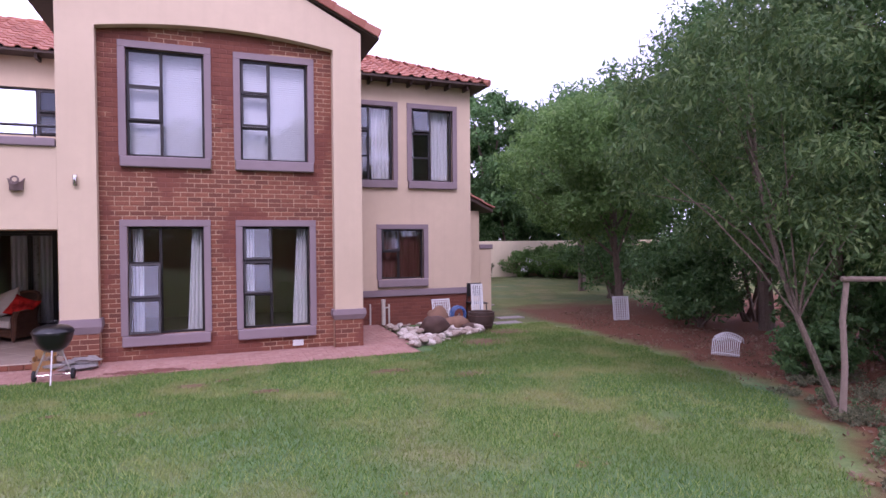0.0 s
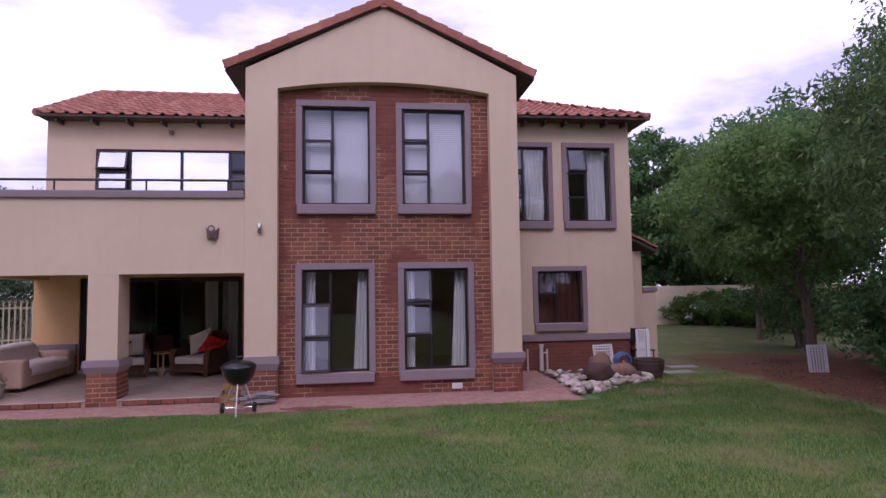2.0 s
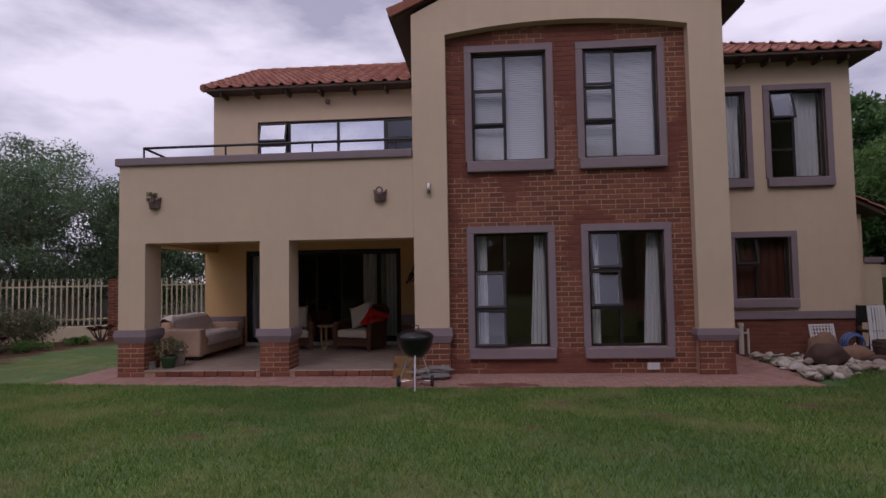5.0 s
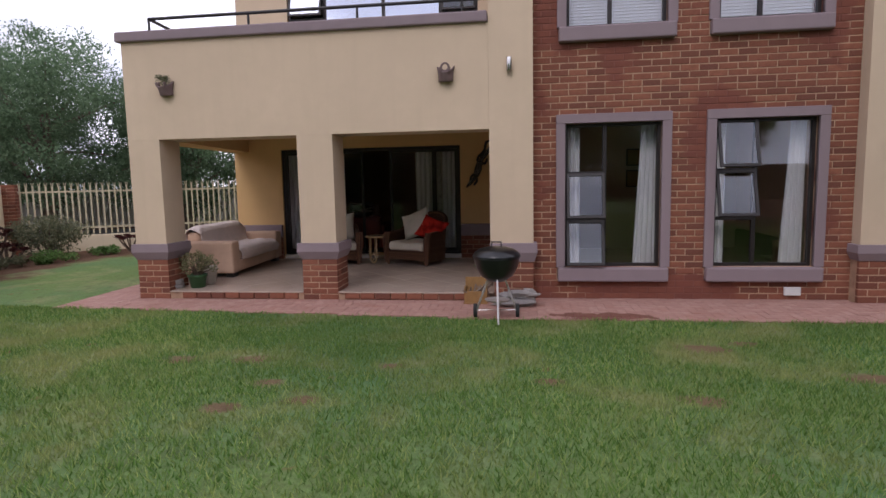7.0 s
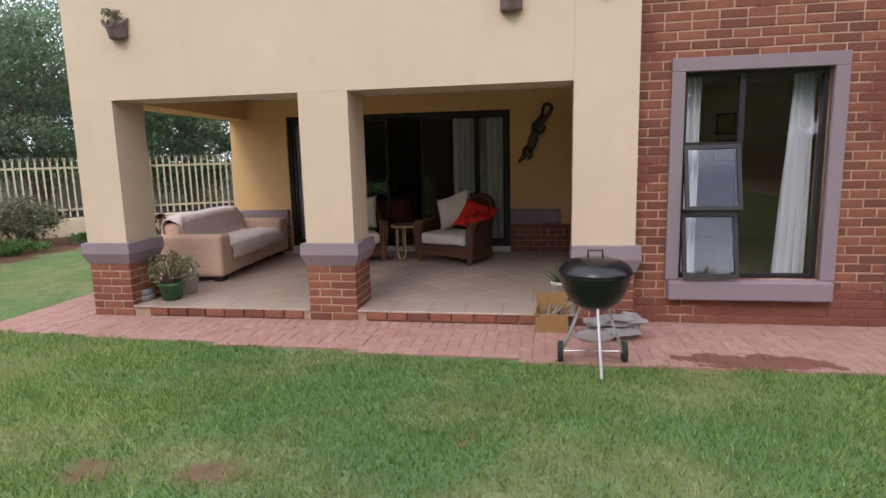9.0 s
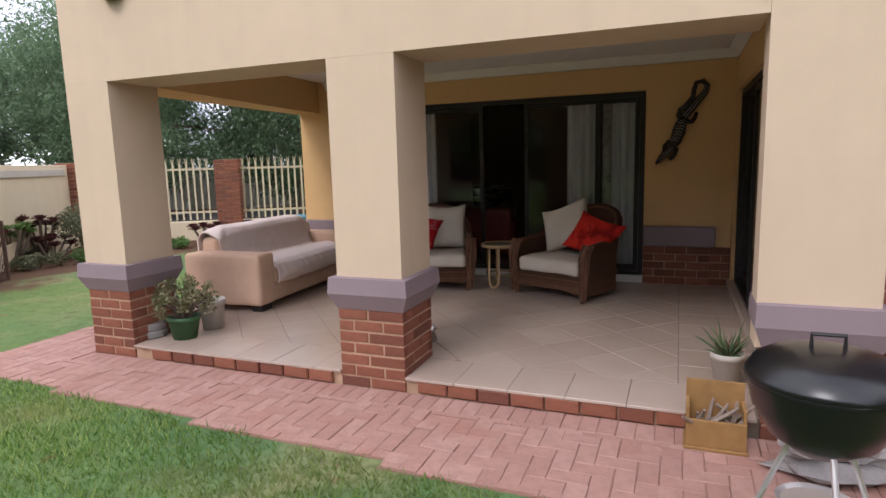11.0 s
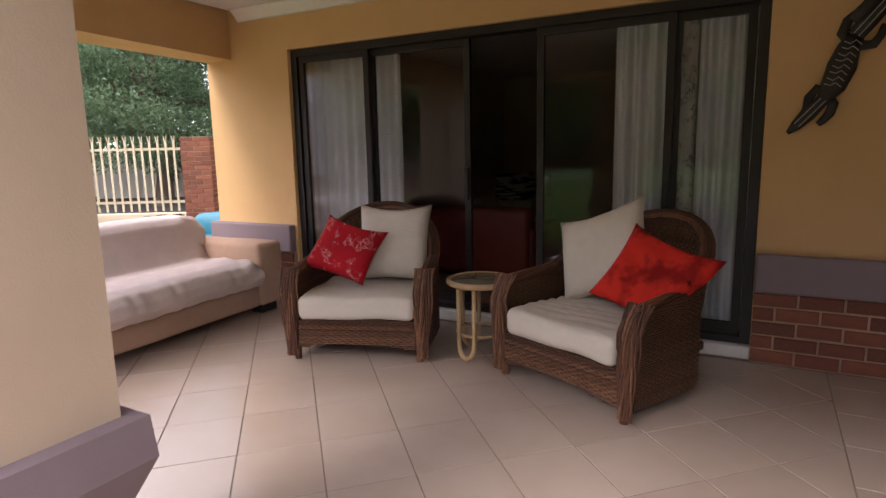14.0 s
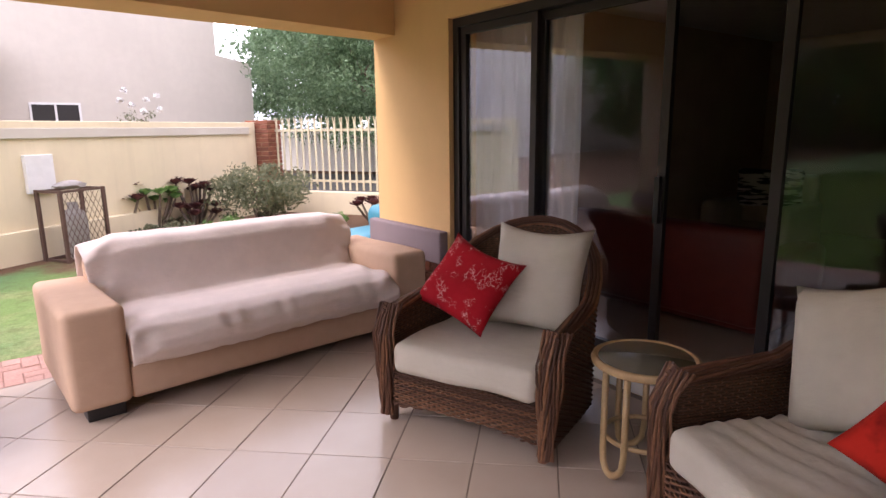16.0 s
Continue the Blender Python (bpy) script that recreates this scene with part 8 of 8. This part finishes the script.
def wrap(parent, x0, x1, y0, y1, z0, z1, sides="fblr", shift=0.0):
    """Bricks on the chosen faces of a pillar base."""
    e = 0.011
    if "f" in sides:
        brick_run(parent, x0, x1, z0, z1, lambda u, z: Matrix.Translation((u, y0, z)), depth=0.05)
    if "b" in sides:
        brick_run(parent, x0, x1, z0, z1, lambda u, z: Matrix.Translation((u, y1, z)) @ pose(0, 0, 0, 0, 0, 180), depth=0.05)
    if "r" in sides:
        brick_run(parent, y0 + 0.052, y1 - 0.052 * ("b" in sides), z0, z1, lambda u, z: Matrix.Translation((x1, u, z)) @ pose(0, 0, 0, 0, 0, 90), depth=0.05, shift=0.117)
    if "l" in sides:
        brick_run(parent, y0 + 0.052, y1 - 0.052 * ("b" in sides), z0, z1, lambda u, z: Matrix.Translation((x0, u, z)) @ pose(0, 0, 0, 0, 0, -90), depth=0.05, shift=0.117)


wrap(base_1, -7.73, -7.25, 10.2, 10.7, -0.12, 0.463)
wrap(base_2, -5.2, -4.69, 10.2, 10.7, -0.12, 0.463)
wrap(base_3, -2.49, -1.966, 10.2, 10.45, -0.12, 0.42, "fl")
wrap(base_4, 2.051, 2.6, 10.2, 12.84, -0.12, 0.42, "fr")
brick_run(dado_r, -3.325, -2.62, 0.005, 0.45, face_x(BACK_Y - 0.062), depth=0.02)
brick_run(dado_c, -2.615, -2.405, 0.005, 0.45, face_x(BACK_Y - 0.042), depth=0.02)
brick_run(dado_l, -7.99, -7.02, -0.1, 0.45, face_x(BACK_Y - 0.062), depth=0.02)
for core in PIERS[:2]:
    m0 = core.matrix_world.copy()
    for ang, half, out in ((0, 0.25, 0.212), (90, 0.2, 0.262), (180, 0.25, 0.212), (270, 0.2, 0.262)):
        brick_run(core, -half - 0.01, half, -0.12, 1.66, (lambda mm, d: (lambda u, z: mm @ Matrix.Translation((u, -d, z))))(m0 @ pose(0, 0, 0, 0, 0, ang), out), depth=0.03)


# the step: a course of bricks laid on edge under the tile nosing
step_edge = tagged(box("trim_step_edge", (-7.72, 10.215, -0.2), (-2.56, 10.224, -0.02), MORTAR), "row of red bricks edging the patio step", "trim", kind="structure")
u = -7.72
k = 0
while u < -2.6:
    l = 0.225 if k % 5 else 0.215
    if not any(x0 - 0.1 < u + l / 2 < x1 + 0.1 for x0, x1 in ((-7.73, -7.25), (-5.2, -4.69))):
        ob = new("brick", brick_mesh(l - 0.012, 0.088, 0.06, BRICK, BRICK.name, 0.008))
        ob.matrix_world = pose(u + l / 2, 10.187 + jit.uniform(-0.005, 0.004), -0.062 + jit.uniform(-0.004, 0.003), 0, jit.uniform(-0.8, 0.8), jit.uniform(-0.8, 0.8))
        ob.parent = step_edge
    u += l
    k += 1


def clip_poly(poly, box4):
    """A convex polygon cut to an upright rectangle (x0, x1, y0, y1)."""
    x0, x1, y0, y1 = box4
    for ax, lim, sg in ((0, x0, 1), (0, x1, -1), (1, y0, 1), (1, y1, -1)):
        out = []
        for a, b in zip(poly, poly[1:] + poly[:1]):
            ia, ib = sg * (a[ax] - lim) >= 0, sg * (b[ax] - lim) >= 0
            if ia:
                out.append(a)
            if ia != ib:
                t = (lim - a[ax]) / (b[ax] - a[ax])
                out.append((a[0] + t * (b[0] - a[0]), a[1] + t * (b[1] - a[1])))
        poly = out
        if len(poly) < 3:
            return []
    return poly


slab_ob = bpy.data.objects["floor_patio_slab"]


def lay(poly, z0, z1, mat, parent, name, bev=0.002):
    cx, cy = sum(p[0] for p in poly) / len(poly), sum(p[1] for p in poly) / len(poly)
    n = len(poly)
    verts = [(p[0] - cx, p[1] - cy, 0.0) for p in poly] + [((p[0] - cx) * 0.994, (p[1] - cy) * 0.994, z1 - z0) for p in poly]
    verts = verts[:n] + [(v[0], v[1], z1 - z0 - bev) for v in verts[:n]] + verts[n:]
    faces = [tuple(range(2 * n, 3 * n))]
    for a in (0, n):
        for k in range(n):
            faces.append((a + k, a + (k + 1) % n, a + n + (k + 1) % n, a + n + k))
    ob = new(name, mesh_of(name, verts, faces, mat))
    ob.location = (cx, cy, z0)
    ob.parent = parent
    return ob


T, G = 0.372, 0.0055
TU, TV = 0.372, 0.42
ax, ay = Vector((0.261, 0.265)).normalized(), Vector((-0.287, 0.307)).normalized()
t0 = Vector((-5.636, 12.465))
FIELD = (-7.7, -2.925, 10.635, 13.84)
for i in range(-16, 17):
    for j in range(-16, 17):
        c = t0 + ax * (TU * (i + 0.5)) + ay * (TV * (j + 0.5))
        hu, hv = TU / 2 - G / 2, TV / 2 - G / 2
        poly = [tuple(c + ax * (a * hu) + ay * (b * hv)) for a, b in ((-1, -1), (1, -1), (1, 1), (-1, 1))]
        poly = clip_poly(poly, FIELD)
        if len(poly) < 3:
            continue
        area = 0.5 * abs(sum(p[0] * q[1] - q[0] * p[1] for p, q in zip(poly, poly[1:] + poly[:1])))
        if area < 0.004:
            continue
        lay(poly, -0.018, jit.uniform(-0.0012, 0.0008), TILE, slab_ob, "tile")
# border rows along the front and the right wall
u = -7.675
while u < -2.6:
    e = min(u + T, -2.505)
    segs = [(u + G / 2, e - G / 2)]
    for a, b in ((-7.74, -7.24), (-5.205, -4.685)):
        nxt = []
        for p, q in segs:
            if q <= a or p >= b:
                nxt.append((p, q))
            else:
                if p < a - 0.02:
                    nxt.append((p, a))
                if q > b + 0.02:
                    nxt.append((b, q))
        segs = nxt
    for p, q in segs:
        lay([(p, 10.185), (q, 10.185), (q, 10.63), (p, 10.63)], -0.018, jit.uniform(-0.001, 0.001), TILE, slab_ob, "tile")
    u += T
y = 10.64
while y < 13.84:
    e = min(y + T, 13.84)
    lay([(-2.918, y + G / 2), (-2.5 if y < 10.7 else -2.41, y + G / 2), (-2.5 if y < 10.7 else -2.41, e - G / 2), (-2.918, e - G / 2)], -0.018, jit.uniform(-0.001, 0.001), TILE, slab_ob, "tile")
    y += T


# pavers: herringbone with a soldier course along the step
def paver_mesh(l, w):
    bm = bmesh.new()
    add_box(bm, (-l / 2, -w / 2, -0.05), (l / 2, w / 2, 0))
    top = [e for e in bm.edges if all(v.co.z > -1e-6 for v in e.verts)]
    bmesh.ops.bevel(bm, geom=top, offset=0.005, segments=1, affect="EDGES")
    me = bpy.data.meshes.new("paver")
    bm.to_mesh(me)
    bm.free()
    me.materials.append(PAVER)
    return me


PAVER_ME = paver_mesh(0.212, 0.104)
PV = 0.107
spots, cut = [], []
x = -8.55
while x < 3.4:
    if -7.75 < x < -2.5:
        spots.append((x, 10.085, 90))
    x += PV
ZONES = ((-8.58, -7.2, 9.5, 9.975), (-7.2, -5.8, 9.41, 9.975), (-5.8, -4.4, 9.32, 9.975), (-4.4, -3.0, 9.23, 9.975), (-3.0, 3.42, 9.14, 9.975), (-8.58, -7.76, 9.9, 14.1), (-2.5, 3.42, 9.9, 10.19), (-1.95, 2.04, 10.19, 10.395), (2.64, 3.58, 10.2, 12.8))
for i in range(-70, 70):
    for j in range(-40, 60):
        for kind in (0, 1):
            if kind == 0:
                cx, cy, rz = (i + j) * PV + 2 * PV * 0 + PV, (i - j) * 0 + j * PV + i * 0, 0
            # unit cell of the 90 degree herringbone: period (1, 1) and (2, -2) in half bricks
            a, b = i, j
            ox, oy = (a + 2 * b) * PV, (a - 2 * b) * PV
            if kind == 0:
                cx, cy, rz = -3 + ox + PV, 9.5 + oy + PV / 2, 0
            else:
                cx, cy, rz = -3 + ox + PV / 2 + 0 * PV, 9.5 + oy + 2 * PV, 90
            for z in ZONES:
                hx, hy = (0.106, 0.052) if rz == 0 else (0.052, 0.106)
                a0, a1, b0, b1 = max(cx - hx, z[0]), min(cx + hx, z[1]), max(cy - hy, z[2]), min(cy + hy, z[3])
                if a1 - a0 < 0.015 or b1 - b0 < 0.015:
                    continue
                if a1 - a0 > 2 * hx - 0.002 and b1 - b0 > 2 * hy - 0.002:
                    spots.append((cx, cy, rz))
                else:
                    cut.append((a0, a1, b0, b1))
spots.sort(key=lambda s: abs(s[0] + 3.6) + 0.5 * abs(s[1] - 9.6))
far_p = []
for k, (x, y, rz) in enumerate(spots):
    m = pose(x, y, PAVE_Z + jit.uniform(-0.004, 0.002), jit.uniform(-0.7, 0.7), jit.uniform(-0.7, 0.7), rz + jit.uniform(-1.0, 1.0))
    if k < 300:
        ob = new("paver", PAVER_ME)
        ob.matrix_world = m
        ob.parent = pavement
    else:
        far_p.append(m)
verts, faces = [], []
pv = [tuple(v.co) for v in PAVER_ME.vertices]
pf = [tuple(p.vertices) for p in PAVER_ME.polygons]
for m in far_p:
    i = len(verts)
    verts += [tuple(m @ Vector(v)) for v in pv]
    faces += [tuple(i + c for c in f) for f in pf]
for a0, a1, b0, b1 in cut:
    i, z = len(verts), PAVE_Z + jit.uniform(-0.004, 0.001)
    verts += [(a, b, h) for h in (z - 0.05, z) for a, b in ((a0, b0), (a1, b0), (a1, b1), (a0, b1))]
    faces += [tuple(i + c for c in f) for f in ((4, 5, 6, 7), (0, 1, 5, 4), (1, 2, 6, 5), (2, 3, 7, 6), (3, 0, 4, 7))]
ob = new("pavers", mesh_of("pavers", verts, faces, PAVER))
ob.parent = pavement
ob["kind"] = "stuff"
